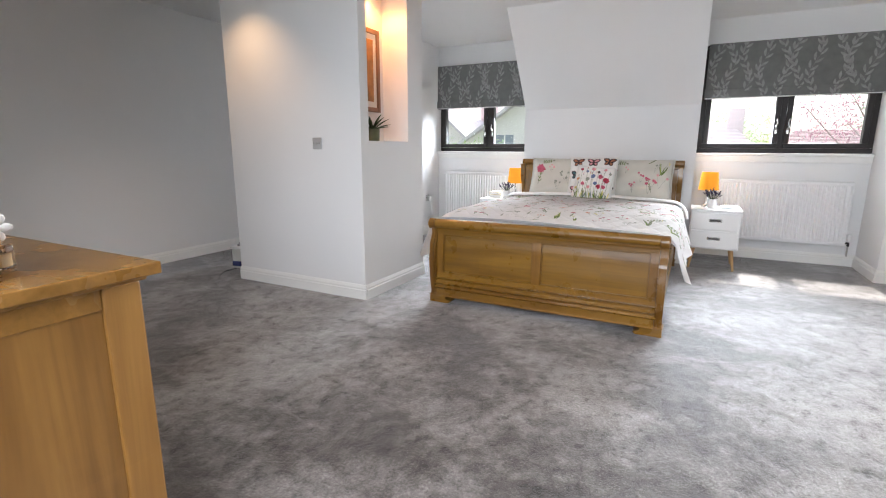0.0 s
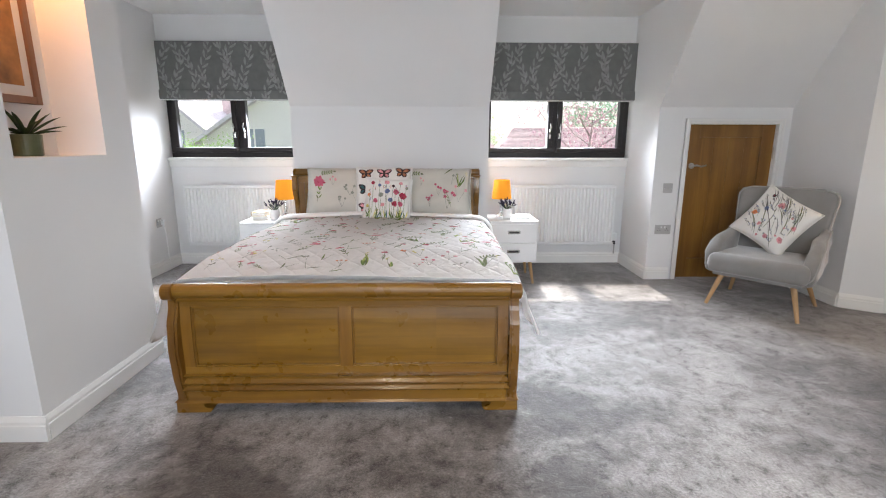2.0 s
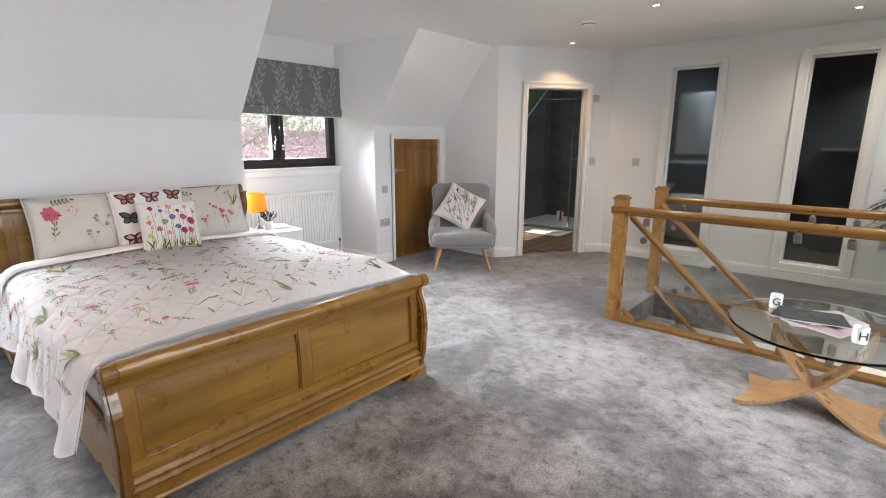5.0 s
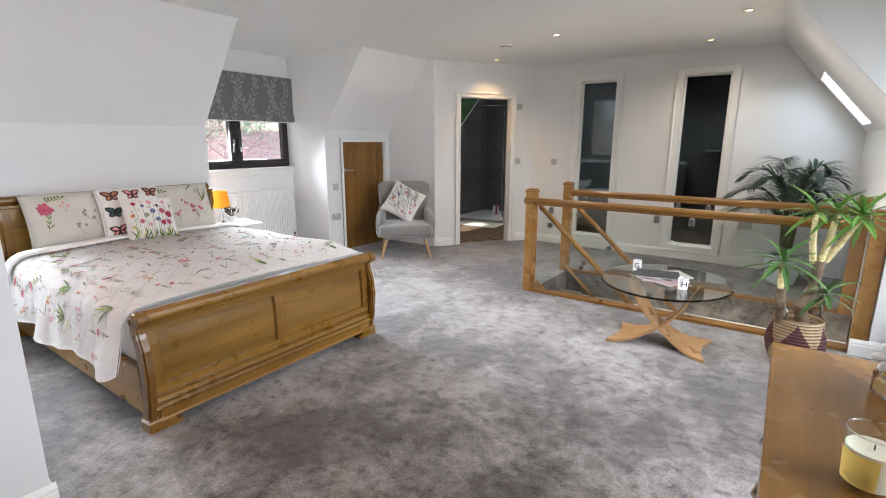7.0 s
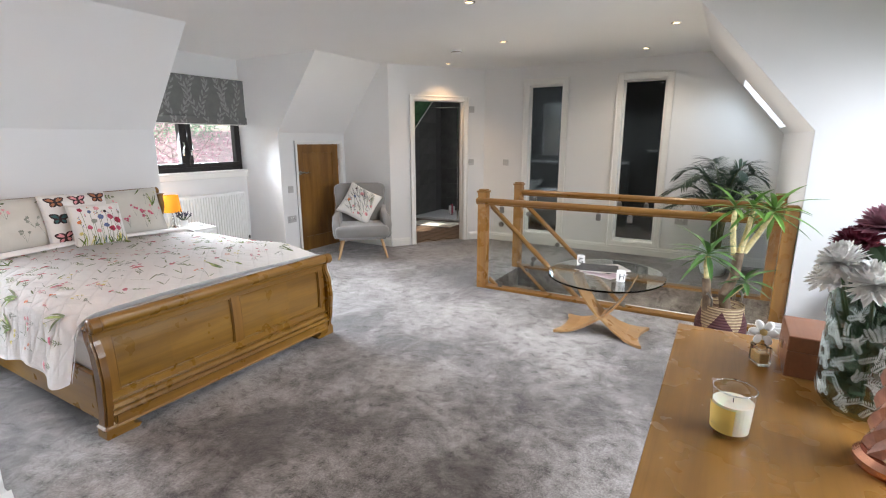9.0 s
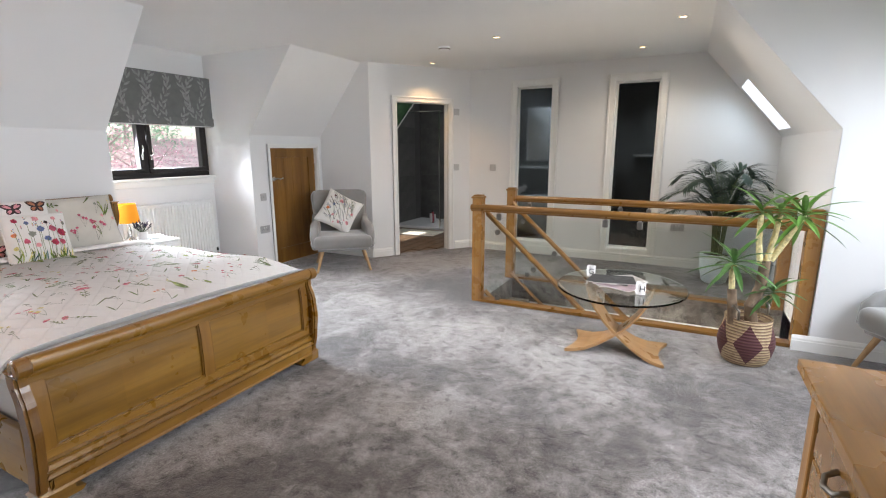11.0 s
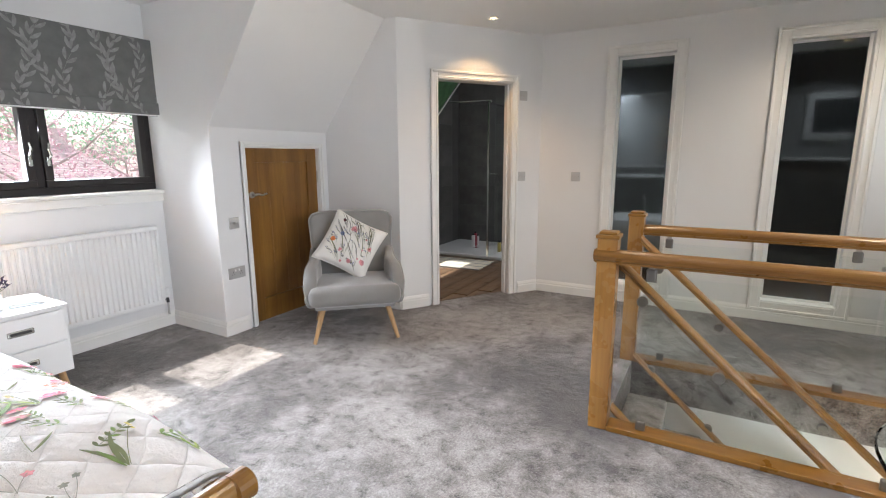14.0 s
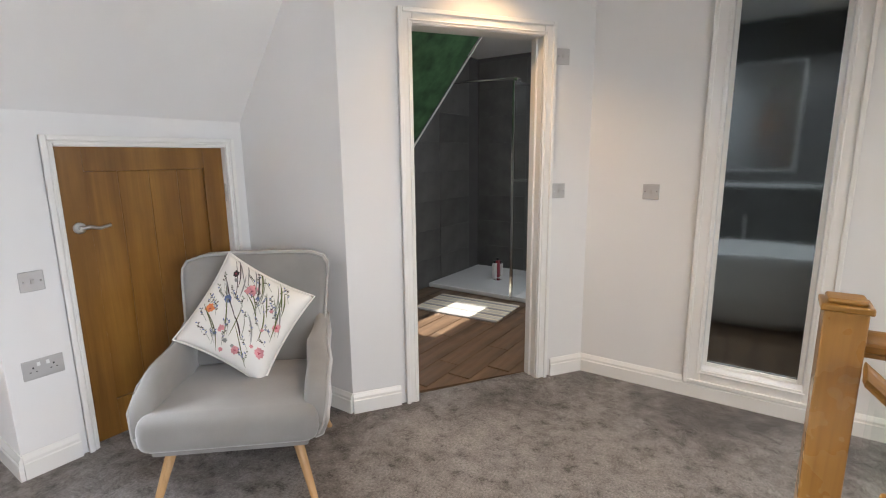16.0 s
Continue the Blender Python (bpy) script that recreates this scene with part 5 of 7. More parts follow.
        pts = [(s * (0.349 - 0.02 * k / 6 + (0.02 if 0 < k < 4 else 0)), y, zt - 0.022) for k, (y, zt, zb) in enumerate(prof)]
        part("piping", tube([(s * 0.33, -0.004, 0.30)] + pts, 0.005, 6), M_PIPE, g, smooth=True)
        for y0, y1 in ((0.07, -0.0), (0.44, 0.56)):
            part("leg", tube([(s * 0.235, y0, 0.2465), (s * 0.305, y1, 0.0)], [0.021, 0.013], 12), M_LEG, g, "tapered beech leg")
    return g


chair_m = pose(2.615, 5.315, 0, 0, 0, -48.5)
chair = armchair(chair_m)
cushion("cushion", 0.42, 0.42, 0.13, chair_m @ pose(-0.015, 0.40, 0.655, 66, 0, 0) @ pose(0, 0, 0, 0, 0, 60), M_CUSHION, "white square cushion with grey and coral meadow sprigs, on the armchair", "cushion", draw_sprigs, 0.16)
# Armchair copy standing in for a grey stool in the dormer.
copy_thing(chair, pose(1.80, 0.62, 0, 0, 0, 210))


# ---- glass coffee table ----
M_TABLEGLASS = glass_mat("table_glass", (0.93, 0.98, 0.96))
TBX, TBY, TBZ = 1.70, 2.19, 0.455
table = thing("coffee_table", TBX, TBY, 0, 0, "oval glass coffee table on two crossing bent beech ribbons", "coffee table")


def ribbon(s):
    pts = [(0.32, 0.012), (0.26, 0.014), (0.19, 0.026), (0.11, 0.060), (0.04, 0.105), (-0.03, 0.160), (-0.09, 0.225), (-0.14, 0.295), (-0.185, 0.37), (-0.215, TBZ - 0.012)]
    bm = bmesh.new()
    top, bot = [], []
    n, m2 = len(pts) * 3 - 3, 12
    for i in range(n + 1):
        f = i / n * (len(pts) - 1)
        a = min(int(f), len(pts) - 2)
        k = f - a
        y = pts[a][0] * (1 - k) + pts[a + 1][0] * k
        z = pts[a][1] * (1 - k) + pts[a + 1][1] * k
        t = i / n
        e = min(1, t / 0.5)
        half = 0.205 - 0.115 * e * e * (3 - 2 * e) + 0.05 * max(0, t - 0.5)
        ra, rb = [], []
        for j in range(m2 + 1):
            q = 2 * j / m2 - 1
            dy = 0.0
            if t < 0.12:
                dy = -0.045 * (1 - q * q) * (1 - t / 0.12)
            ra.append(bm.verts.new((q * half, s * (y + dy), z + 0.011)))
            rb.append(bm.verts.new((q * half, s * (y + dy), z - 0.011)))
        top.append(ra)
        bot.append(rb)
    for i in range(n):
        for j in range(m2):
            bm.faces.new((top[i][j], top[i + 1][j], top[i + 1][j + 1], top[i][j + 1]))
            bm.faces.new((bot[i][j], bot[i][j + 1], bot[i + 1][j + 1], bot[i + 1][j]))
        bm.faces.new((top[i][0], bot[i][0], bot[i + 1][0], top[i + 1][0]))
        bm.faces.new((top[i][m2], top[i + 1][m2], bot[i + 1][m2], bot[i][m2]))
    for j in range(m2):
        bm.faces.new((top[0][j], top[0][j + 1], bot[0][j + 1], bot[0][j]))
        bm.faces.new((top[n][j], bot[n][j], bot[n][j + 1], top[n][j + 1]))
    return bm


part("ribbon", ribbon(1), M_TABLE, table, "bent beech ply ribbon", smooth=False)
part("ribbon", ribbon(-1), M_TABLE, table, "bent beech ply ribbon", smooth=False)
bm = lathe([(0, 0), (0.985, 0), (1.0, 0.3), (1.0, 0.6), (0.985, 1.0), (0, 1.0)], 64)
for v in bm.verts:
    v.co.x, v.co.y, v.co.z = v.co.x * 0.475, v.co.y * 0.425, TBZ + 0.0005 + v.co.z * 0.014
top = part("top", bm, M_TABLEGLASS, table, "clear oval glass top")
top.visible_shadow = False
TOPZ = TBZ + 0.0155
M_CERAMIC = plain("white_ceramic", (0.80, 0.79, 0.77), 0.25, vary=0.02)
M_INK = plain("black_ink", (0.02, 0.02, 0.02), 0.5)


def text_mesh(word, size, mat, parent, m, name="letter"):
    c = bpy.data.curves.new("text", "FONT")
    c.body, c.size, c.extrude, c.align_x, c.align_y = word, size, 0.0006, "CENTER", "CENTER"
    tmp = bpy.data.objects.new("text", c)
    scene.collection.objects.link(tmp)
    me = bpy.data.meshes.new_from_object(tmp.evaluated_get(bpy.context.evaluated_depsgraph_get()))
    bpy.data.objects.remove(tmp)
    me.materials.clear()
    me.materials.append(mat)
    ob = new(name, me)
    ob.parent = parent
    ob.matrix_basis = m
    return tagged(ob, "black letter " + word if len(word) == 1 else "")


def mug(x, y, letter, face):
    g = thing("mug", x, y, TOPZ, face, "white china mug with a black letter, on the glass table", "mug", "lettered mugs")
    part("cup", lathe([(0, 0.001), (0.027, 0.0), (0.030, 0.004), (0.031, 0.078), (0.0285, 0.079), (0.028, 0.01), (0, 0.008)], 28), M_CERAMIC, g, smooth=False)
    text_mesh(letter, 0.058, M_INK, g, pose(0, -0.0318, 0.040, 90, 0, 0))
    part("handle", tube([(0, 0.030, 0.062), (0, 0.048, 0.058), (0, 0.053, 0.040), (0, 0.047, 0.022), (0, 0.030, 0.018)], 0.005, 8), M_CERAMIC, g, smooth=True)


mug(1.86, 2.42, "G", -80)
mug(1.53, 2.05, "H", -68)
M_MAG = [plain("magazine_dark", (0.035, 0.037, 0.04), 0.6, vary=0.9, scale=26), plain("magazine_pale", (0.55, 0.53, 0.50), 0.3, vary=0.3, scale=22), plain("magazine_pink", (0.55, 0.42, 0.45), 0.3, vary=0.2, scale=20)]
M_PAPER = plain("paper", (0.75, 0.73, 0.69), 0.7)
for k, (x, y, r, c) in enumerate(((1.72, 2.22, 20, 1), (1.66, 2.20, -25, 2), (1.73, 2.27, -5, 0), (1.75, 2.19, 38, 1), (1.70, 2.24, 12, 0))):
    g = thing("magazine", x, y, TOPZ + 0.0005 + 0.0072 * k, r, "glossy magazine lying in a loose pile on the glass table", "magazine", "magazines on the table")
    part("pages", box((-0.103, -0.138, 0), (0.103, 0.138, 0.005)), M_PAPER, g)
    part("cover", box((-0.105, -0.14, 0.0051), (0.105, 0.14, 0.0064)), M_MAG[c], g)

# ---- dresser ----
DRZ, DRX0, DRX1, DRY0, DRY1 = 0.885, -1.42, -0.338, 1.05, 1.556
dresser = thing("chest_of_drawers", DRX0, DRY0, 0, 0, "honey oak chest of drawers with a plain overhanging top", "chest of drawers")
w, d = DRX1 - DRX0, DRY1 - DRY0
part("top", box((0, 0, DRZ - 0.028), (w, d, DRZ), 0.003), M_DRESS, dresser)
part("top_moulding", box((0.022, 0.02, DRZ - 0.04), (w - 0.022, d - 0.022, DRZ - 0.0285), 0.003), M_DRESS, dresser)
for x in (0.035, w - 0.095):
    for y in (0.03, d - 0.09):
        part("post", box((x, y - (0.022 if y > 0.1 else 0), 0.0), (x + 0.06, y + 0.06 + (0.022 if y < 0.1 else 0), DRZ - 0.0405), 0.006), M_DRESSV, dresser)
for x, y0 in ((0.043, 0), (w - 0.057, 1)):
    part("end_panel", box((x, 0.1125, 0.13), (x + 0.012, d - 0.1125, DRZ - 0.09)), M_DRESSV, dresser)
    part("end_rail", box((x - 0.004, 0.1125, DRZ - 0.0895), (x + 0.018, d - 0.1125, DRZ - 0.0405), 0.002), M_DRESS, dresser)
    part("end_rail", box((x - 0.004, 0.1125, 0.05), (x + 0.018, d - 0.1125, 0.1295), 0.002), M_DRESS, dresser)
part("carcass", box((0.0955, 0.035, 0.09), (w - 0.0955, d - 0.06, DRZ - 0.041)), M_DRESS, dresser)
M_KNOB = plain("pewter", (0.25, 0.23, 0.20), 0.35, 1.0)
z = 0.10
for row, hgt in enumerate((0.22, 0.20, 0.17, 0.13)):
    cols = 1 if row < 3 else 2
    for c in range(cols):
        x0 = 0.10 + c * (w - 0.2) / cols
        x1 = x0 + (w - 0.2) / cols - 0.006
        dr = part("drawer", box((x0, d - 0.0595, z), (x1, d - 0.034, z + hgt - 0.006), 0.004), M_DRESS, dresser)
        for kx in ((x0 + x1) / 2,) if cols == 2 else (x0 + (x1 - x0) * 0.22, x0 + (x1 - x0) * 0.78):
            part("knob", tube([(kx - 0.035, d - 0.034, z + hgt / 2 + 0.012), (kx - 0.03, d - 0.012, z + hgt / 2), (kx, d - 0.004, z + hgt / 2 - 0.006), (kx + 0.03, d - 0.012, z + hgt / 2), (kx + 0.035, d - 0.034, z + hgt / 2 + 0.012)], 0.006, 8), M_KNOB, dr, "pewter drop handle", smooth=True)
    z += hgt

# on the dresser
M_VASEGLASS = thin_glass("vase_glass", (0.75, 0.80, 0.77), 0.8)
M_CLEAR = glass_mat("clear_glass", (0.97, 0.98, 0.97))
M_WAX = plain("cream_wax", (0.80, 0.76, 0.60), 0.5, vary=0.03, Subsurface_Weight=0.2)
M_LABEL = plain("yellow_label", (0.86, 0.62, 0.16), 0.5, vary=0.03)
g = thing("candle_jar", -0.945, 1.415, DRZ + 0.0005, 0, "cream candle in a yellow-labelled glass tumbler on the dresser", "candle")
ob = part("jar", lathe([(0, 0), (0.036, 0), (0.0385, 0.006), (0.0430, 0.108), (0.0415, 0.109)], 40), thin_glass("jar_glass", (0.96, 0.97, 0.965), 0.8), g, smooth=False)
part("wax", lathe([(0, 0.0125), (0.0365, 0.0125), (0.0400, 0.078), (0.030, 0.075), (0.012, 0.073), (0, 0.074)], 32), M_WAX, g)
part("rim", tube([(0.0424 * math.cos(a * math.tau / 32), 0.0424 * math.sin(a * math.tau / 32), 0.109) for a in range(33)], 0.0014, 6), M_CLEAR, g, smooth=True)
part("wick", tube([(0, 0, 0.073), (0.001, 0, 0.084)], 0.001, 6), M_BLACK, g)
bm = bmesh.new()
sheet(lambda u, v: Vector(((0.0395 + 0.0045 * (0.14 + 0.72 * v)) * math.cos(math.radians(94 + 92 * u)), (0.0395 + 0.0045 * (0.14 + 0.72 * v)) * math.sin(math.radians(94 + 92 * u)), 0.014 + 0.060 * v)), 16, 2, bm=bm)
lb = part("label", bm, M_LABEL, g)
g.scale = (0.90, 0.90, 0.90)
for k in range(5):
    a0, a1 = 112, (150, 128, 165, 170, 160)[k]
    bm = bmesh.new()
    sheet(lambda u, v: Vector(((0.0400 + 0.0045 * (0.14 + 0.72 * v)) * math.cos(math.radians(176 - (a1 - a0) * u)), (0.0400 + 0.0045 * (0.14 + 0.72 * v)) * math.sin(math.radians(176 - (a1 - a0) * u)), 0.042 - 0.005 * k + 0.0018 * v)), 8, 1, bm=bm)
    part("print_line", bm, M_INK, lb)

scent_at = 0.86
g = thing("perfume_bottle", -0.550, 1.348, DRZ + 0.0005, 25, "square glass perfume bottle with a white daisy stopper, on the dresser", "perfume bottle")
part("bottle", box((-0.029, -0.02, 0), (0.029, 0.02, 0.062), 0.007, 3), M_CLEAR, g)
part("scent", box((-0.021, -0.013, 0.008), (0.021, 0.013, 0.040), 0.003), plain("amber_scent", (0.70, 0.45, 0.18), 0.2), g)
neck = part("collar", lathe([(0, 0.0625), (0.011, 0.0625), (0.011, 0.078), (0, 0.078)], 16), plain("gold", (0.75, 0.55, 0.25), 0.25, 1.0), g)
fl = part("stopper", lathe([(0, -0.004), (0.010, -0.003), (0.010, 0.003), (0, 0.005)], 16, m=pose(0, 0, 0.100, 72, 0, -118)), plain("gold_disc", (0.75, 0.55, 0.25), 0.3, 1.0), g)
M_PETAL = plain("white_petal", (0.82, 0.80, 0.78), 0.35, vary=0.02)
for k in range(6):
    a = k * 60
    m = pose(0, 0, 0.100, 72, 0, -118) @ pose(0, 0, 0, 0, 0, a) @ pose(0.024, 0, 0) @ Matrix.Diagonal((1.15, 0.82, 0.8, 1))
    bm = lathe([(0, -0.0035), (0.010, -0.003), (0.014, 0), (0.010, 0.003), (0, 0.004)], 14)
    bmesh.ops.transform(bm, matrix=m, verts=bm.verts)
    part("petal", bm, M_PETAL, fl, smooth=True)
g.scale = (scent_at, scent_at, scent_at)

g = thing("wooden_box", -0.60, 1.06, DRZ + 0.0005, 0, "reddish brown wooden jewellery box with a small round clasp", "jewellery box")
M_BOX = wood("box_wood", (0.20, 0.075, 0.035), (0.28, 0.11, 0.05), "x", 0.3)
part("body", box((0, 0, 0), (0.17, 0.24, 0.065), 0.002), M_BOX, g)
part("lid", box((0, 0, 0.0655), (0.17, 0.24, 0.105), 0.003), M_BOX, g)
part("clasp", lathe([(0, 0), (0.011, 0), (0.011, 0.004), (0, 0.005)], 16, m=Matrix.Translation((0.085, 0.24, 0.052)) @ Matrix.Rotation(radians(-90), 4, "X")), M_CHROME, g)

VX, VY = -0.70, 1.165
vase = thing("flower_vase", VX, VY, DRZ + 0.0005, 0, "tall glass vase frosted with white fern leaves, holding mixed chrysanthemums", "vase")
vprof = [(0.060, 0.0), (0.074, 0.006), (0.082, 0.02), (0.087, 0.05), (0.088, 0.27)]
ob = part("glass", lathe([(0, 0)] + vprof + [(0.085, 0.272), (0.0845, 0.05), (0.076, 0.018), (0, 0.012)], 40), M_VASEGLASS, vase)
ob.visible_shadow = False


def vase_pt(x, y):
    a = x / 0.088
    r = 0.0895 if y > 0.05 else 0.0895 - 0.016 * (1 - y / 0.05) ** 2
    return Vector((r * math.cos(a), r * math.sin(a), y))


PRINT["frost"] = plain("frosted_white", (0.50, 0.57, 0.55), 0.7, vary=0.3, scale=40)
p = Print(vase_pt)
for i in range(290):
    x, y, a = random.uniform(0, 0.55), random.uniform(0.012, 0.225), random.uniform(0.2, 2.6)
    bend, s = random.uniform(-0.4, 0.4), random.uniform(0.024, 0.036)
    for k in range(8):
        aa = a + bend * k / 8
        for sg in (-1, 1):
            p.leaf("frost", x + s * k / 8 * math.cos(aa), min(0.262, y + s * k / 8 * math.sin(aa)), aa + sg * 0.85, 0.0085, 0.0020, 0, 2)
p.finish(vase)
M_LEAFD = plain("dark_foliage", (0.035, 0.07, 0.025), 0.6, vary=0.5, scale=20)
M_MUM = {"white": plain("white_bloom", (0.86, 0.84, 0.80), 0.7, vary=0.05, scale=30), "pink": plain("pink_bloom", (0.45, 0.22, 0.28), 0.7, vary=0.2, scale=30), "red": plain("dark_red_bloom", (0.13, 0.012, 0.03), 0.7, vary=0.3, scale=30)}


def leaf_bm(bm, m, ln, wd, droop=0.15, n=4, fold=0.15):
    """A pointed strap leaf along +x of m, drooping towards -z."""
    l, c, r = [], [], []
    for i in range(n + 1):
        k = i / n
        w = wd * 0.5 * (math.sin(math.pi * min(1, 0.12 + k * 0.88)) ** 0.7)
        z = -droop * ln * k * k
        l.append(bm.verts.new(m @ Vector((ln * k, w, z + fold * w))))
        c.append(bm.verts.new(m @ Vector((ln * k, 0, z))))
        r.append(bm.verts.new(m @ Vector((ln * k, -w, z + fold * w))))
    for i in range(n):
        bm.faces.new((l[i], c[i], c[i + 1], l[i + 1]))
        bm.faces.new((c[i], r[i], r[i + 1], c[i + 1]))
    return bm


def aim(p, d, spin=0.0):
    """A frame at p whose +x runs along d."""
    d = Vector(d).normalized()
    return Matrix.Translation(p) @ d.to_track_quat("X", "Z").to_matrix().to_4x4() @ Matrix.Rotation(spin, 4, "X")


bm_st = bmesh.new()
bm_lf = bmesh.new()
for k in range(150):
    a, r, z = random.uniform(0, math.tau), random.uniform(0.0, 0.065), random.uniform(0.03, 0.35)
    leaf_bm(bm_lf, aim((r * math.cos(a), r * math.sin(a), z), (math.cos(a), math.sin(a), random.uniform(-0.2, 1.0)), random.uniform(-1, 1)), min(0.06, 0.082 - r + (0.05 if z > 0.27 else 0)), 0.028)
mums = [(-0.105, 0.045, 0.345, "white", 0.050), (-0.065, 0.095, 0.375, "white", 0.048), (-0.015, 0.085, 0.335, "white", 0.050), (0.035, 0.095, 0.315, "white", 0.045), (-0.095, -0.030, 0.335, "white", 0.045),
        (0.015, 0.060, 0.400, "red", 0.056), (0.060, 0.045, 0.375, "red", 0.050), (-0.005, 0.015, 0.445, "pink", 0.062), (0.055, 0.0, 0.440, "pink", 0.050), (0.085, 0.075, 0.345, "white", 0.045), (0.05, -0.06, 0.36, "white", 0.045)]
mums = [(x, y, z - 0.04, c, r) for x, y, z, c, r in mums]
for x, y, z, c, r in mums:
    tube([(x * 0.25, y * 0.25, 0.02), (x * 0.6, y * 0.6, z * 0.6), (x, y, z)], 0.003, 6, bm=bm_st)
part("stems", bm_st, M_LEAFD, vase)
part("foliage", bm_lf, M_LEAFD, vase)
for x, y, z, c, r in mums:
    bm = bmesh.new()
    up = Vector((x * 2.5, y * 2.5, 0.25)).normalized()
    base = up.to_track_quat("Z", "Y").to_matrix().to_4x4()
    for ring in range(9):
        n = 24 - ring * 2
        el = radians(-22 + ring * 13)
        for i in range(n):
            a = i * math.tau / n + ring * 0.4
            dv = base @ Vector((math.cos(a) * math.cos(el), math.sin(a) * math.cos(el), math.sin(el)))
            leaf_bm(bm, aim((x, y, z), dv, random.uniform(-0.3, 0.3)), r * (1 - ring * 0.055) * random.uniform(0.86, 1.08), r * 0.36, -0.35, 4, 0.5)
    part("bloom", bm, M_MUM[c], vase, c + " chrysanthemum bloom")

g = thing("candle_holder", -0.925, 1.155, DRZ + 0.0005, 0, "tall cut-glass candle holder on a copper base", "candle holder")
part("base", lathe([(0, 0), (0.062, 0), (0.066, 0.006), (0.066, 0.016), (0.056, 0.026), (0.0, 0.027)], 36), plain("copper", (0.80, 0.42, 0.30), 0.22, 1.0), g, smooth=False)
bm = bmesh.new()
rings = []
for j in range(10):
    rr = 0.048 - 0.0012 * j
    rings.append([bm.verts.new(((rr + (0.008 if (i + j) % 2 else -0.002)) * math.cos(i * math.tau / 16), (rr + (0.008 if (i + j) % 2 else -0.002)) * math.sin(i * math.tau / 16), 0.0275 + 0.022 * j)) for i in range(16)])
for a, b in zip(rings, rings[1:]):
    for i in range(16):
        j = (i + 1) % 16
        bm.faces.new((a[i], a[j], b[j]))
        bm.faces.new((a[i], b[j], b[i]))
part("cut_glass", bm, plain("rose_glass", (0.62, 0.38, 0.32), 0.08, 0.55, vary=0.25, scale=40), g)


# ---- bedside lamps, pots, books ----
M_SHADE = plain("orange_shade", (0.92, 0.36, 0.02), 0.8, vary=0.03, Subsurface_Weight=0.0)
# Weak emission put into the cloth to brighten it; the lamps hold no bulb.
M_SHADE.node_tree.nodes["Principled BSDF"].inputs["Emission Color"].default_value = (1.0, 0.36, 0.02, 1)
M_SHADE.node_tree.nodes["Principled BSDF"].inputs["Emission Strength"].default_value = 0.13
M_LAV = plain("lavender", (0.045, 0.035, 0.085), 0.8, vary=0.4, scale=60)
NSZ = 0.5785


def lamp(x, y):
    g = thing("table_lamp", x, y, NSZ, 0, "small lamp with an orange drum shade and a chrome teardrop base", "table lamp", "bedside lamps")
    part("base", lathe([(0, 0), (0.050, 0), (0.052, 0.006), (0.046, 0.014), (0.022, 0.028), (0.014, 0.05), (0.018, 0.075), (0.014, 0.11), (0.007, 0.145), (0.006, 0.19), (0, 0.19)], 28), M_CHROME, g, smooth=True)
    s = part("shade", lathe([(0.090, 0.168), (0.073, 0.338), (0.071, 0.338), (0.088, 0.168)], 40), M_SHADE, g, smooth=False)
    part("shade_ring", lathe([(0.0, 0.20), (0.087, 0.172), (0.087, 0.174), (0.0, 0.203)], 12), M_CHROME, s)


def lavender(x, y, r=0.034):
    g = thing("lavender_pot", x, y, NSZ, 0, "small white pot of dark purple lavender on the bedside cabinet", "potted plant", "lavender pots")
    part("pot", lathe([(0, 0), (r * 0.86, 0), (r, 0.006), (r * 1.08, 0.088), (r * 1.0, 0.089), (r * 0.9, 0.075), (0, 0.074)], 26), M_CERAMIC, g, smooth=False)
    bm, bs = bmesh.new(), bmesh.new()
    for k in range(34):
        a, t = random.uniform(0, math.tau), random.uniform(0.1, 0.95)
        d = Vector((math.cos(a) * math.sin(t), math.sin(a) * math.sin(t), math.cos(t)))
        ln = random.uniform(0.07, 0.12)
        p0 = Vector((d.x * 0.01, d.y * 0.01, 0.075))
        tube([p0, p0 + d * ln], 0.0012, 4, bm=bs)
        for q in range(7):
            leaf_bm(bm, aim(p0 + d * (ln - 0.028 + 0.004 * q), (d.x + random.uniform(-1, 1), d.y + random.uniform(-1, 1), d.z + 0.2), 0), 0.015, 0.011, 0, 2)
    part("stems", bs, M_LEAFD, g)
    part("flowers", bm, M_LAV, g)


lamp(0.865, 6.36)
lavender(0.905, 6.24, 0.038)
lamp(-1.12, 6.33)
lavender(-1.185, 6.20, 0.04)


def book(x, y, z, rz, w, d, h, mat, label, grp="bedside books"):
    g = thing("book", x, y, z, rz, label, "book", grp)
    part("cover", prism([(-w / 2, 0), (w / 2, 0), (w / 2, 0.003), (-w / 2 + 0.003, 0.003), (-w / 2 + 0.003, h - 0.003), (w / 2, h - 0.003), (w / 2, h), (-w / 2, h)], -d / 2, d / 2, "y"), mat, g)
    part("pages", box((-w / 2 + 0.0035, -d / 2 + 0.003, 0.0032), (w / 2 - 0.003, d / 2 - 0.003, h - 0.0032)), M_PAPER, g)


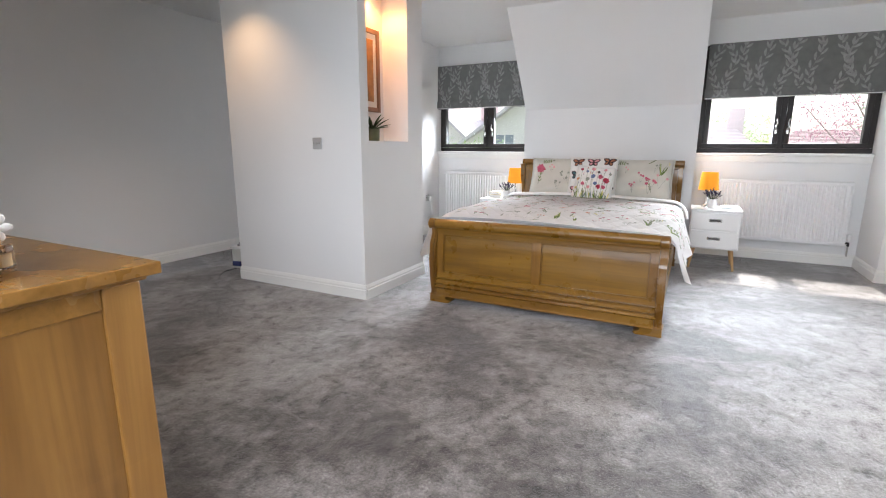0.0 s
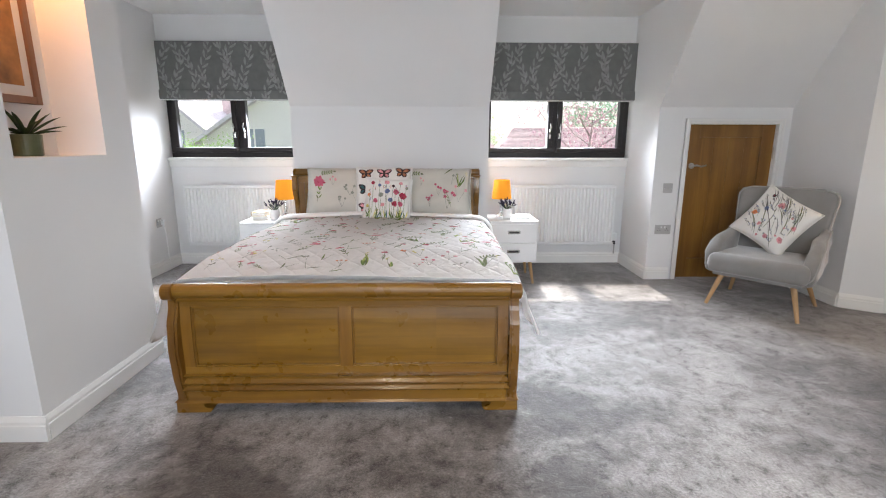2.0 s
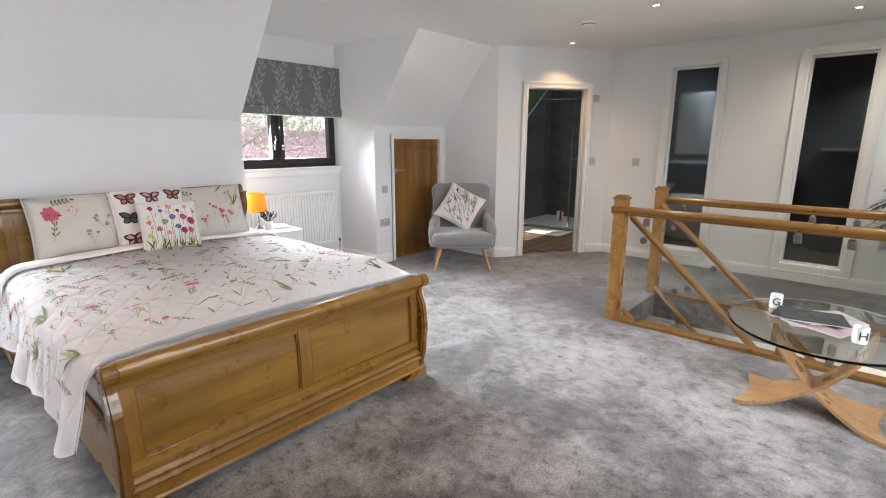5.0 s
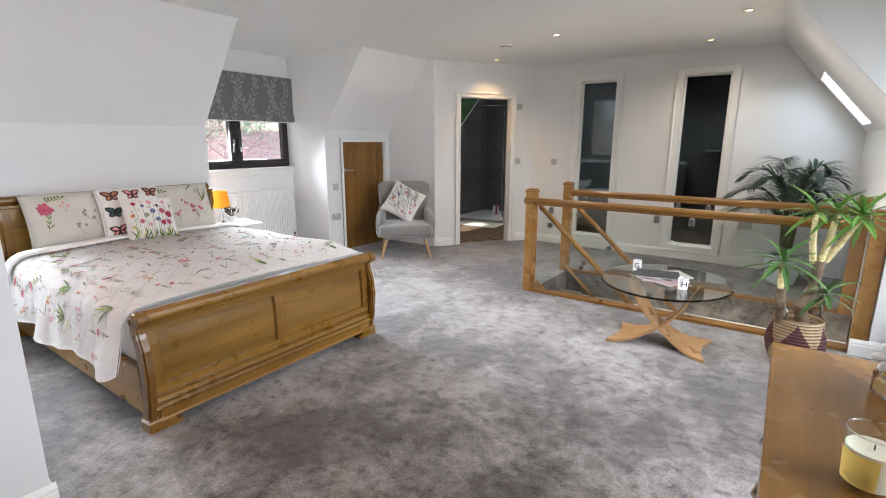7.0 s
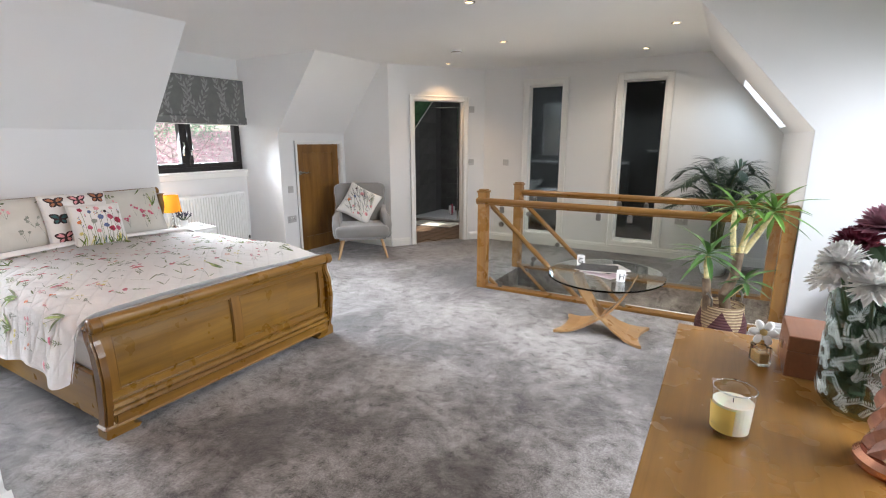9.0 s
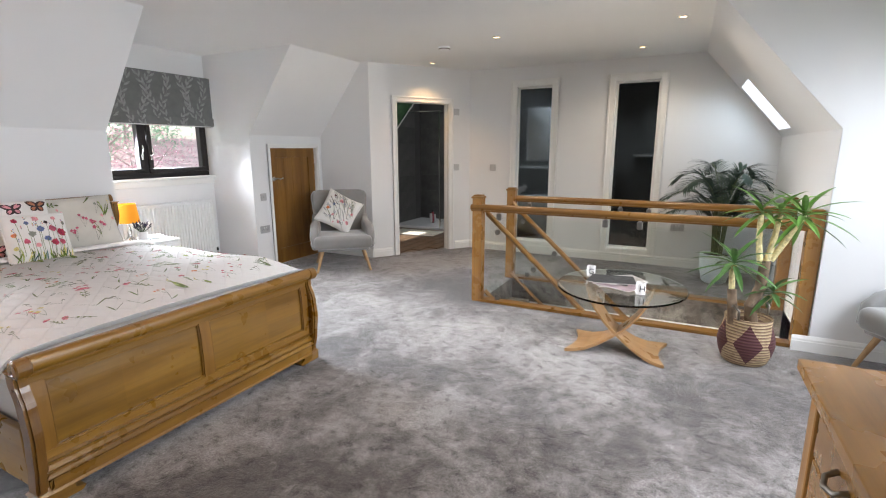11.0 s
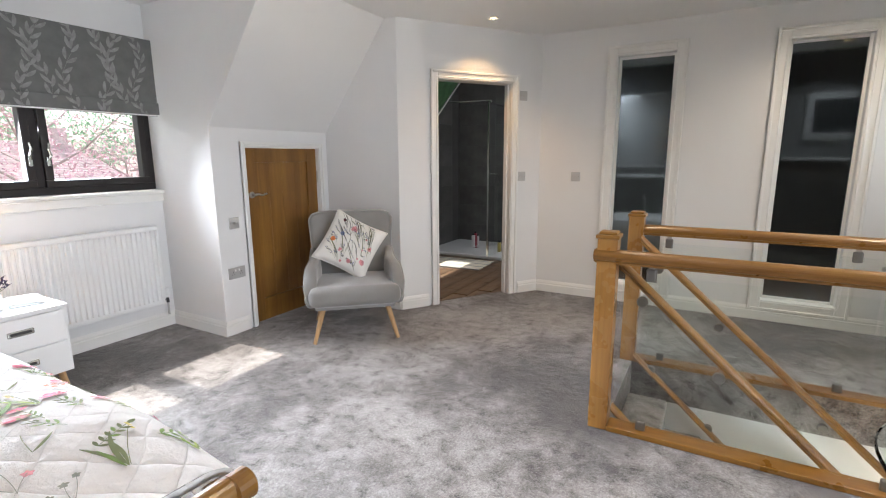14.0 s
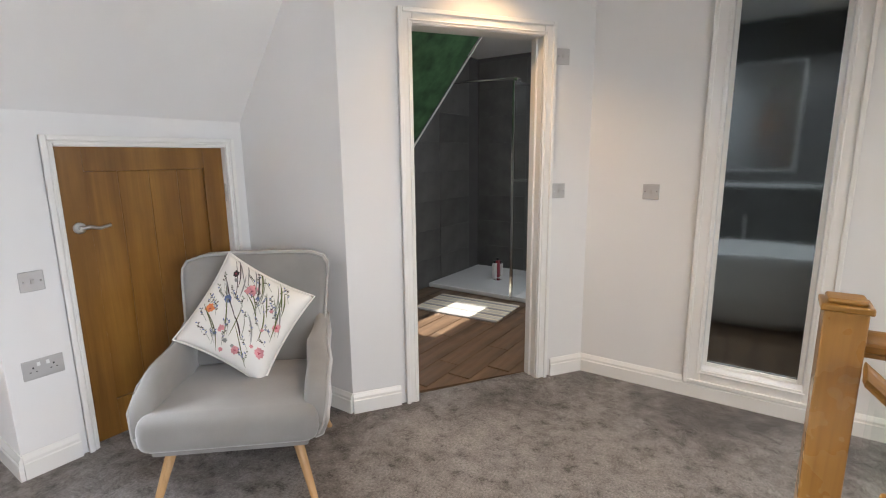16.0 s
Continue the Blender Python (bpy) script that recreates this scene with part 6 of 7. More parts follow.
M_TAN = plain("tan_cover", (0.45, 0.28, 0.12), 0.6, vary=0.1)
M_CREAM = plain("cream_cover", (0.72, 0.66, 0.52), 0.6, vary=0.05)
M_BLUE = plain("pale_blue_cover", (0.45, 0.55, 0.62), 0.4, vary=0.1)
book(-1.315, 6.25, NSZ, 10, 0.13, 0.20, 0.036, M_CREAM, "thick cream paperback at the bottom of a small stack")
book(-1.31, 6.245, NSZ + 0.0365, -4, 0.12, 0.19, 0.032, M_TAN, "tan paperback on top of a small stack")
book(1.055, 6.30, NSZ, -12, 0.15, 0.21, 0.012, M_BLUE, "thin pale blue book lying on the bedside cabinet")
book(1.05, 6.30, NSZ + 0.0125, -18, 0.13, 0.19, 0.008, M_PAPER, "thin white booklet lying on the blue book")

# ---- niche: picture and succulent ----
NB = PX1 - ND
g = thing("framed_picture", NB + 0.002, 4.13, 1.74, 90, "brown framed amber-toned picture with a cream mount, hung in the niche", "picture")
for a, b in (((-0.23, -0.026, -0.315), (-0.195, 0.0, 0.315)), ((0.195, -0.026, -0.315), (0.23, 0.0, 0.315)), ((-0.1945, -0.026, -0.315), (0.1945, 0.0, -0.28)), ((-0.1945, -0.026, 0.28), (0.1945, 0.0, 0.315))):
    part("frame", box(a, b, 0.003), wood("frame_wood", (0.22, 0.10, 0.05), (0.30, 0.15, 0.08), "z"), g)
part("mount", box((-0.1945, -0.012, -0.2795), (0.1945, -0.008, 0.2795)), M_PAPER, g)
part("print", box((-0.15, -0.016, -0.235), (0.15, -0.0125, 0.235)), plain("amber_print", (0.36, 0.16, 0.04), 0.4, vary=0.7, scale=5), g)
g = thing("succulent_pot", -1.60, 4.17, NZ0 + 0.0005, 0, "spiky dark aloe in a small green glazed pot, in the niche", "potted plant")
part("pot", lathe([(0, 0), (0.052, 0), (0.056, 0.005), (0.060, 0.095), (0.055, 0.096), (0.052, 0.08), (0, 0.078)], 30), plain("green_glaze", (0.10, 0.12, 0.06), 0.3, vary=0.3, scale=9), g)
bm = bmesh.new()
for k in range(16):
    a = k * 2.4
    el = 0.25 + 0.055 * k
    leaf_bm(bm, aim((0.01 * math.cos(a), 0.01 * math.sin(a), 0.085), (math.cos(a) * math.cos(el), math.sin(a) * math.cos(el), math.sin(el))), 0.16 if math.cos(a) > -0.3 else 0.055, 0.024, 0.1, 6, 0.7)
bmesh.ops.solidify(bm, geom=bm.faces[:], thickness=0.003)
part("leaves", bm, M_LEAFD, g)

# ---- yucca in a basket ----
def basket_mat():
    m, t, b = material("woven_seagrass")
    v = coords(t)
    sx = t.nodes.new("ShaderNodeSeparateXYZ")
    t.links.new(v, sx.inputs[0])
    ang = mathn(t, "ARCTAN2", sx.outputs[1], sx.outputs[0])
    zig = mathn(t, "ABSOLUTE", mathn(t, "SUBTRACT", mathn(t, "FRACT", mathn(t, "MULTIPLY", ang, 5 / math.tau)), 0.5))
    hgt = mathn(t, "ABSOLUTE", mathn(t, "SUBTRACT", mathn(t, "FRACT", mathn(t, "MULTIPLY", sx.outputs[2], 3.2)), 0.5))
    tri = mathn(t, "LESS_THAN", mathn(t, "ADD", zig, hgt), 0.42)
    band = mathn(t, "SINE", mathn(t, "MULTIPLY", sx.outputs[2], 330.0))
    stripe = mathn(t, "GREATER_THAN", band, 0.45)
    straw = ramp(t, noise_tex(t, v, 45, 4), [(0.3, (0.34, 0.24, 0.13)), (0.7, (0.50, 0.38, 0.23))])
    c = mixc(t, tri, straw, (0.075, 0.02, 0.025))
    c = mixc(t, mathn(t, "MULTIPLY", stripe, 0.75), c, (0.10, 0.04, 0.03))
    t.links.new(c, b.inputs["Base Color"])
    b.inputs["Roughness"].default_value = 0.8
    bump(t, b, band, 0.6, 0.004)
    return m


YX, YY = 1.885, 1.40
yucca = thing("yucca_plant", YX, YY, 0, 0, "branching yucca with bright strap leaves in a woven seagrass basket", "potted plant")
bk = part("basket", lathe([(0, 0.0), (0.12, 0.0), (0.135, 0.015), (0.156, 0.07), (0.168, 0.13), (0.163, 0.185), (0.146, 0.24), (0.138, 0.28), (0.140, 0.312), (0.134, 0.314), (0.130, 0.28), (0.0, 0.26)], 48), basket_mat(), yucca, "woven seagrass basket with dark zigzags", smooth=True)
for s in (-1, 1):
    part("handle", tube([(s * 0.080, -s * 0.112, 0.31), (s * 0.085, -s * 0.118, 0.37), (s * 0.105, -s * 0.10, 0.40), (s * 0.125, -s * 0.07, 0.37), (s * 0.118, -s * 0.068, 0.31)], 0.008, 8), M_KNOB, bk, smooth=True)
M_BARK = plain("yucca_bark", (0.16, 0.11, 0.07), 0.9, vary=0.5, scale=18, bumps=0.9, bscale=50)
M_STUB = plain("yellow_stem", (0.68, 0.58, 0.30), 0.8, vary=0.35, scale=60, bumps=0.9, bscale=90)
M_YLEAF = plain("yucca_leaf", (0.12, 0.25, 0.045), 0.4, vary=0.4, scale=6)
# Darker copy for the low crowns: their shade is put into the colour.
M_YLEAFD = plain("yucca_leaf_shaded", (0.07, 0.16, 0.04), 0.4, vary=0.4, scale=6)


def trunk(pts, r, mat, name):
    bm = tube(pts, r, 12)
    if name == "stem":
        P = [Vector(q) for q in pts]
        for i in range(34):
            k = random.random() * (len(P) - 1)
            a = int(k)
            c = P[a].lerp(P[min(a + 1, len(P) - 1)], k - a)
            an = random.uniform(0, math.tau)
            leaf_bm(bm, aim(c + Vector((math.cos(an), math.sin(an), 0)) * r[0] * 0.7, (math.cos(an), math.sin(an), 0.6)), 0.022, 0.012, 0, 2)
    return part(name, bm, mat, yucca)


trunk([(-0.07, 0.09, 0.27), (-0.075, 0.11, 0.42), (-0.07, 0.12, 0.50)], [0.034, 0.028, 0.027], M_BARK, "trunk")
trunk([(-0.07, 0.12, 0.50), (-0.08, 0.13, 0.60), (-0.075, 0.125, 0.66)], [0.018, 0.018, 0.016], M_STUB, "stem")
trunk([(0.03, -0.02, 0.27), (0.0, 0.0, 0.38), (0.05, -0.05, 0.50), (0.06, -0.06, 0.68)], [0.040, 0.036, 0.034, 0.032], M_BARK, "trunk")
trunk([(0.05, -0.03, 0.66), (0.06, -0.01, 0.80), (0.04, 0.0, 0.98)], [0.018, 0.018, 0.016], M_STUB, "stem")
trunk([(0.06, -0.06, 0.66), (0.08, -0.09, 0.80), (0.09, -0.11, 0.98)], [0.020, 0.019, 0.016], M_STUB, "stem")
trunk([(0.08, -0.09, 0.68), (0.09, -0.16, 0.82), (0.08, -0.22, 0.96)], [0.020, 0.019, 0.016], M_STUB, "stem")
trunk([(0.03, -0.03, 0.36), (0.03, -0.09, 0.43), (0.03, -0.12, 0.46)], [0.014, 0.013, 0.012], M_STUB, "stem")
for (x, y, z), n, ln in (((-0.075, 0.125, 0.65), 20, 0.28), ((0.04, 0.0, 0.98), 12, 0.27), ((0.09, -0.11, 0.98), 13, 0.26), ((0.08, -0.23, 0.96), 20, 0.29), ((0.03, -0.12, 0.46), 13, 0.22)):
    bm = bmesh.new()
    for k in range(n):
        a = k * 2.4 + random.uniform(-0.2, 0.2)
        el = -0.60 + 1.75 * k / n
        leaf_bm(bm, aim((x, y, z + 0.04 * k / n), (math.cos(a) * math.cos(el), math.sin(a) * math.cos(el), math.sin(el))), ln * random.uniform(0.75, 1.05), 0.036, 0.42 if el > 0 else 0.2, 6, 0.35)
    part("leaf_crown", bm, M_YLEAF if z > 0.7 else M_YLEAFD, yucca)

# ---- areca palm ----
palm = thing("palm_plant", 4.02, 1.50, 0, 0, "tall areca palm with arching dark fronds in a round white pot", "potted plant")
part("pot", lathe([(0, 0), (0.10, 0), (0.118, 0.012), (0.145, 0.12), (0.155, 0.22), (0.152, 0.31), (0.145, 0.312), (0.140, 0.28), (0, 0.27)], 40), plain("white_pot", (0.68, 0.75, 0.75), 0.4, vary=0.02), palm, smooth=True)
part("soil", lathe([(0, 0.288), (0.139, 0.284), (0.139, 0.2835), (0, 0.275)], 24), M_LEAFD, palm)
M_PALM = plain("palm_leaf", (0.012, 0.034, 0.015), 0.6, vary=0.5, scale=5)
M_CANE = plain("palm_cane", (0.10, 0.12, 0.05), 0.6, vary=0.4, scale=10)
for k in range(21):
    a = k * 2.4 + 0.5
    rise = 1 - (k / 21) ** 1.2
    h = 0.56 + 0.60 * rise + random.uniform(-0.05, 0.05)
    reach = random.uniform(0.42, 0.62) * (0.45 + 0.55 * (1 - rise * 0.6))
    if math.sin(a) < -0.3:
        reach *= 0.72
    if math.cos(a) > 0.4:
        reach = min(reach, 0.40)
    base = Vector((0.045 * math.cos(a), 0.045 * math.sin(a), 0.28))
    pts = []
    for i in range(15):
        t = i / 14
        out = 0.06 * t + reach * max(0, t - 0.38) ** 1.35 / 0.62 ** 1.35
        z = h * (min(1.0, 1.55 * t - 0.55 * t * t) - 0.34 * max(0, t - 0.60) ** 1.7 / 0.4 ** 1.7 * (0.5 + reach))
        pts.append(base + Vector((math.cos(a) * out, math.sin(a) * out, z)))
    fr = part("frond", tube(pts, [0.008 - 0.0065 * i / 14 for i in range(15)], 6), M_CANE, palm, smooth=True)
    bm = bmesh.new()
    for i in range(6, 14):
        for sub in (0.0, 0.25, 0.5, 0.75):
            p0 = pts[i].lerp(pts[i + 1], sub)
            d = (pts[i + 1] - pts[i]).normalized()
            side = d.cross(Vector((0, 0, 1))).normalized()
            ln = 0.20 * math.sin(math.pi * min(1, (i + sub - 4.6) / 10.4)) + 0.05
            for s in (-1, 1):
                dd = (side * s * 0.85 + d * 0.8 + Vector((0, 0, 0.28))).normalized()
                leaf_bm(bm, aim(p0, dd), ln * random.uniform(0.85, 1.1), 0.013, 0.38, 4, 0.25)
    tagged(part("foliage", bm, M_PALM, fr), "dark narrow palm leaflets", kind="stuff")

# ---- tall internal windows ----
M_DARKGLASS, t_, b_ = material("dark_frosted_glass")
b_.inputs["Base Color"].default_value = (0.40, 0.44, 0.46, 1)
b_.inputs["Roughness"].default_value = 0.20
b_.inputs["Transmission Weight"].default_value = 1.0
b_.inputs["IOR"].default_value = 1.12
bump(t_, b_, noise_tex(t_, coords(t_), 55, 3), 0.12, 0.004)
for y0, y1 in (G1, G2):
    g = thing("internal_window", EAST + 0.06, y0, GZ[0], 0, "tall fixed internal window of dark obscured glass in a white frame", "window", "tall internal windows")
    w, h = y1 - y0, GZ[1] - GZ[0]
    for a, b in (((0, 0, 0), (0.04, 0.022, h)), ((0, w - 0.022, 0), (0.04, w, h)), ((0, 0.0225, 0), (0.04, w - 0.0225, 0.022)), ((0, 0.0225, h - 0.022), (0.04, w - 0.0225, h))):
        part("frame", box(tuple(q + 0.001 for q in a), tuple(q - 0.001 for q in b)), M_TRIM, g)
    part("pane", box((0.012, 0.0215, 0.0215), (0.022, w - 0.0215, h - 0.0215)), M_DARKGLASS, g).visible_shadow = False

# ---- rooflight ----
g = thing("rooflight", 0, 0, 0, 0, "white framed rooflight in the sloping ceiling", "roof window")
up = Vector((0, -0.76, 0.65)) * 0.28
c4 = [Vector((x, y, sz(y))) for x, y in ((RX0, RY0), (RX1, RY0), (RX1, RY1), (RX0, RY1))]
for i in range(4):
    a, b = c4[i], c4[(i + 1) % 4]
    mid = sum(c4, Vector()) / 4
    inn = (mid - (a + b) / 2).normalized()
    e0 = inn * 0.002
    part("lining", slab([a + e0, b + e0, b + e0 + up, a + e0 + up], 0.012, inn), M_TRIM, g)
    part("sash", slab([a + inn * 0.015 + up * 0.8, b + inn * 0.015 + up * 0.8, b + inn * 0.05 + up * 0.8, a + inn * 0.05 + up * 0.8], 0.02, up), M_TRIM, g)
pn = part("pane", slab([q + up * 0.93 for q in c4], 0.005, up), M_GLASS, g)
pn.visible_shadow = False

# ---- south dormer window ----
# Unseen window, its width chosen so that daylight reaches the dresser.
g = thing("dormer_window", DX1, DY - 0.02, 1.1, 180, "unseen dark brown dormer window, closed, made wide for daylight", "window")
w, h = DX1 - DX0, 1.1
for k in range(6):
    x = k * (w - 0.06) / 5
    part("frame", box((x, 0.03, 0.0605), (x + 0.06, 0.10, h - 0.0605), 0.003), M_FRAME, g)
part("frame", box((0, 0.03, 0.0), (w, 0.10, 0.06), 0.003), M_FRAME, g)
part("frame", box((0, 0.03, h - 0.06), (w, 0.10, h), 0.003), M_FRAME, g)
pn = part("pane", box((0.05, 0.06, 0.05), (w - 0.05, 0.066, h - 0.05)), M_GLASS, g)
pn.visible_shadow = False

# ---- downlights, alarm, switches ----
M_BULB = glow("warm_lamp", (1.0, 0.72, 0.38), 3.0)
for x, y in ((2.873, 3.59), (3.834, 4.787), (4.00, 2.385), (2.873, 1.99), (1.415, 3.23), (-2.45, 3.45), (-0.2, 2.6)):
    g = thing("downlight", x, y, CEIL, 0, "recessed ceiling downlight with a chrome bezel, switched on", "downlight", "ceiling downlights")
    part("bezel", lathe([(0.030, -0.001), (0.032, -0.006), (0.041, -0.005), (0.044, -0.001)], 24), M_CHROME, g)
    part("bulb", lathe([(0, -0.004), (0.024, -0.003), (0.0295, -0.001)], 20), M_BULB, g)
for x, y in ((6.25, 3.50), (6.25, 2.10)):
    g = thing("downlight", x, y, CEIL, 0, "recessed bathroom downlight, switched on", "downlight", "ceiling downlights")
    part("bezel", lathe([(0.030, -0.001), (0.032, -0.006), (0.041, -0.005), (0.044, -0.001)], 24), M_CHROME, g)
    part("bulb", lathe([(0, -0.004), (0.024, -0.003), (0.0295, -0.001)], 20), M_BULB, g)
    spot_lamp("bathroom_downlight", (x, y, CEIL - 0.012), (x + 0.1, y, 0), 13, 120, 0.8, (0.9, 0.95, 1.0), 0.025)
spot_lamp("door_downlight", (3.834, 4.787, CEIL - 0.012), (3.834, 4.787, 0), 12, 110, 0.8, (1.0, 0.62, 0.30), 0.025)
spot_lamp("pier_downlight", (-2.45, 3.45, CEIL - 0.012), (-2.45, 3.45, 0), 12, 110, 0.8, (1.0, 0.62, 0.34), 0.025)
# The beam at (-0.2, 2.6) is added to brighten the west side.
for x, y in ((2.873, 3.59), (4.00, 2.385), (2.873, 1.99), (1.415, 3.23), (-0.2, 2.6)):
    spot_lamp("downlight_beam", (x, y, CEIL - 0.012), (x, y, 0), 13, 150, 0.9, (1.0, 0.86, 0.70), 0.025)
g = thing("smoke_alarm", 3.04, 4.226, CEIL, 0, "round white smoke alarm on the ceiling", "smoke alarm")
part("body", lathe([(0.060, -0.001), (0.060, -0.015), (0.052, -0.034), (0.0, -0.036)], 28), M_WHITE, g)
part("vent_ring", lathe([(0.053, -0.024), (0.0615, -0.020), (0.0615, -0.024), (0.054, -0.029)], 28), M_KNOB, g)
M_PLATE = plain("brushed_steel", (0.52, 0.51, 0.50), 0.45, 0.35, vary=0.05)


def plate(m, kind, wide=0.086, label="brushed steel light switch plate"):
    """A wall plate whose room side faces -y of m."""
    g = new("socket" if kind == "socket" else "light_switch")
    g.matrix_world = m
    tagged(g, label, "socket" if kind == "socket" else "light switch")
    part("plate", box((-wide / 2, -0.008, -0.043), (wide / 2, -0.0005, 0.043), 0.003), M_PLATE, g)
    if kind == "socket":
        for sx in (-0.036, 0.036):
            for a, b in (((-0.003, 0.012), (0.003, 0.020)), ((-0.014, -0.004), (-0.007, 0.0)), ((0.007, -0.004), (0.014, 0.0))):
                part("slot", box((sx + a[0], -0.0088, a[1] - 0.008), (sx + b[0], -0.0081, b[1] - 0.008)), M_BLACK, g)
            part("rocker", box((sx * 0.45 - 0.006, -0.011, 0.012), (sx * 0.45 + 0.006, -0.0085, 0.030), 0.001), M_WHITE, g)
    elif kind == "switch":
        part("rocker", box((-0.006, -0.013, -0.010), (0.006, -0.0085, 0.010), 0.001), M_STEEL, g)
        for x in (-0.03, 0.03):
            part("screw", lathe([(0, -0.0095), (0.0035, -0.0085), (0.0035, -0.008)], 10, m=Matrix.Translation((x, -0.009, 0)) @ Matrix.Rotation(radians(90), 4, "X") @ Matrix.Translation((0, 0, 0.009))), M_CHROME, g)


NW = Matrix.Translation((0, NK, 0))
plate(pose(-1.835, PY0, 1.17), "switch")
plate(NW @ pose(2.355, 0, 0.853), "switch")
plate(NW @ pose(2.345, 0, 0.472), "socket", 0.146, "double brushed steel wall socket")
plate(DW @ pose(1.245, 0, 1.15), "switch")
plate(DW @ pose(1.245, 0, 1.89), "switch", 0.086, "brushed steel thermostat plate beside the doorway")
plate(EM @ pose(-4.255, 0, 1.147), "switch")
plate(EM @ pose(-1.90, 0, 0.478), "socket", 0.146, "double brushed steel wall socket")
WM = Matrix.Translation((W1[0] + 0.002, 0, 0)) @ Matrix.Rotation(radians(90), 4, "Z")
plate(WM @ pose(6.567, 0, 0.487), "socket", 0.086, "brushed steel wall socket with a plug in it")
g = new("plug")
g.matrix_world = WM @ pose(6.60, -0.011, 0.487)
tagged(g, "white plug in the alcove socket", "plug")
part("body", box((-0.024, -0.035, -0.024), (0.024, -0.001, 0.024), 0.006), M_WHITE, g)
part("cable", tube([(0.0, -0.02, -0.024), (0.0, -0.03, -0.10), (0.02, -0.02, -0.30), (0.05, -0.02, -0.47)], 0.003, 6), M_WHITE, g)

# ---- storage box beyond the pier ----
g = thing("storage_box", -3.02, 4.16, 0, 8, "clear plastic storage box with a grey lid and folded things inside", "storage box")
part("tub", box((-0.16, -0.13, 0.0), (0.16, 0.13, 0.19), 0.012), plain("cloudy_plastic", (0.60, 0.60, 0.56), 0.3, vary=0.1, scale=8), g)
part("contents", box((-0.161, -0.132, 0.02), (0.161, 0.132, 0.07), 0.004), plain("blue_cloth", (0.04, 0.05, 0.14), 0.8, vary=0.5, scale=12), g)
part("lid", box((-0.17, -0.14, 0.1905), (0.17, 0.14, 0.21), 0.006), M_WHITE, g)
for k in range(3):
    part("folded_cloth", box((-0.12 + 0.02 * k, -0.10, 0.2105 + 0.02 * k), (0.13, 0.09 - 0.01 * k, 0.229 + 0.02 * k), 0.007), M_VELVET, g)
part("cable", tube([(-0.1, -0.15, 0.004), (-0.12, -0.28, 0.004), (-0.05, -0.42, 0.004), (0.02, -0.5, 0.004)], 0.004, 6), M_BLACK, g)

# ---- bathroom things ----
g = thing("shower_tray", 5.70, 5.45, 0, 0, "low white shower tray", "shower tray")
part("tray", box((0, 0, 0.0), (1.04, 1.16, 0.045), 0.01), M_CERAMIC, g)
part("drain", lathe([(0, 0.0462), (0.045, 0.0462), (0.045, 0.0455)], 20, m=pose(0.5, 0.6, 0)), M_CHROME, g)
g = thing("shower_screen", 5.64, 5.62, 0.0455, 0, "clear glass shower screen with a bright chrome edge profile", "shower screen")
pn = part("glass", box((0.016, -0.004, 0), (0.80, 0.004, 1.93)), M_RAILGLASS, g)
pn.visible_shadow = False
part("profile", box((-0.010, -0.012, 0), (0.0155, 0.012, 1.94), 0.003), M_CHROME, g)
part("top_rail", box((0.016, -0.008, 1.9305), (0.80, 0.008, 1.945), 0.002), M_CHROME, g)
part("clip", box((0.03, -0.02, 1.946), (0.09, 0.02, 1.97), 0.005), M_CHROME, g)
part("support_arm", tube([(0.06, 0.0, 1.975), (0.06, 0.60, 1.985), (0.06, 0.97, 1.985)], 0.008, 8), M_CHROME, g)
g = thing("bath_mat", 5.06, 5.47, 0, 3, "cream and grey striped cotton bath mat on the plank floor", "bath mat")
for k in range(14):
    part("stripe", box((0.002 + 0.037 * k, 0.0, 0.0), (0.037 * (k + 1), 0.82, 0.012), 0.003, 1), (M_CREAM if k % 2 else M_PILLOW) if k % 4 else M_VELVET, g)
for k, (x, c, h) in enumerate(((6.22, (0.75, 0.72, 0.70), 0.20), (6.29, (0.35, 0.04, 0.06), 0.22), (6.36, (0.7, 0.68, 0.66), 0.17), (6.05, (0.6, 0.5, 0.15), 0.16))):
    g = thing("shampoo_bottle", x, 6.10 - 0.12 * (k == 3) * 4, 0.0455, 0, "plastic shampoo bottle standing in the shower tray", "bottle", "shower bottles")
    part("body", box((-0.028, -0.02, 0), (0.028, 0.02, h - 0.03), 0.01), plain("bottle_colour", c, 0.35), g)
    part("cap", lathe([(0, h - 0.0295), (0.014, h - 0.0295), (0.014, h), (0, h)], 14), M_BLACK, g)
g = thing("wash_basin", 6.45, 4.55, 0.62, 0, "round white wash basin on the far wall", "basin")
part("bowl", lathe([(0, 0), (0.10, 0.0), (0.19, 0.06), (0.22, 0.15), (0.20, 0.15), (0.17, 0.07), (0, 0.03)], 28), M_CERAMIC, g)
part("pedestal", lathe([(0, -0.62), (0.11, -0.62), (0.07, -0.4), (0.08, -0.001), (0, -0.001)], 20), M_CERAMIC, g)

g = thing("bathtub", 5.86, 3.02, 0, 0, "white freestanding bath with a rolled rim against the tiled ledge", "bath")
bm = bmesh.new()
rings = []
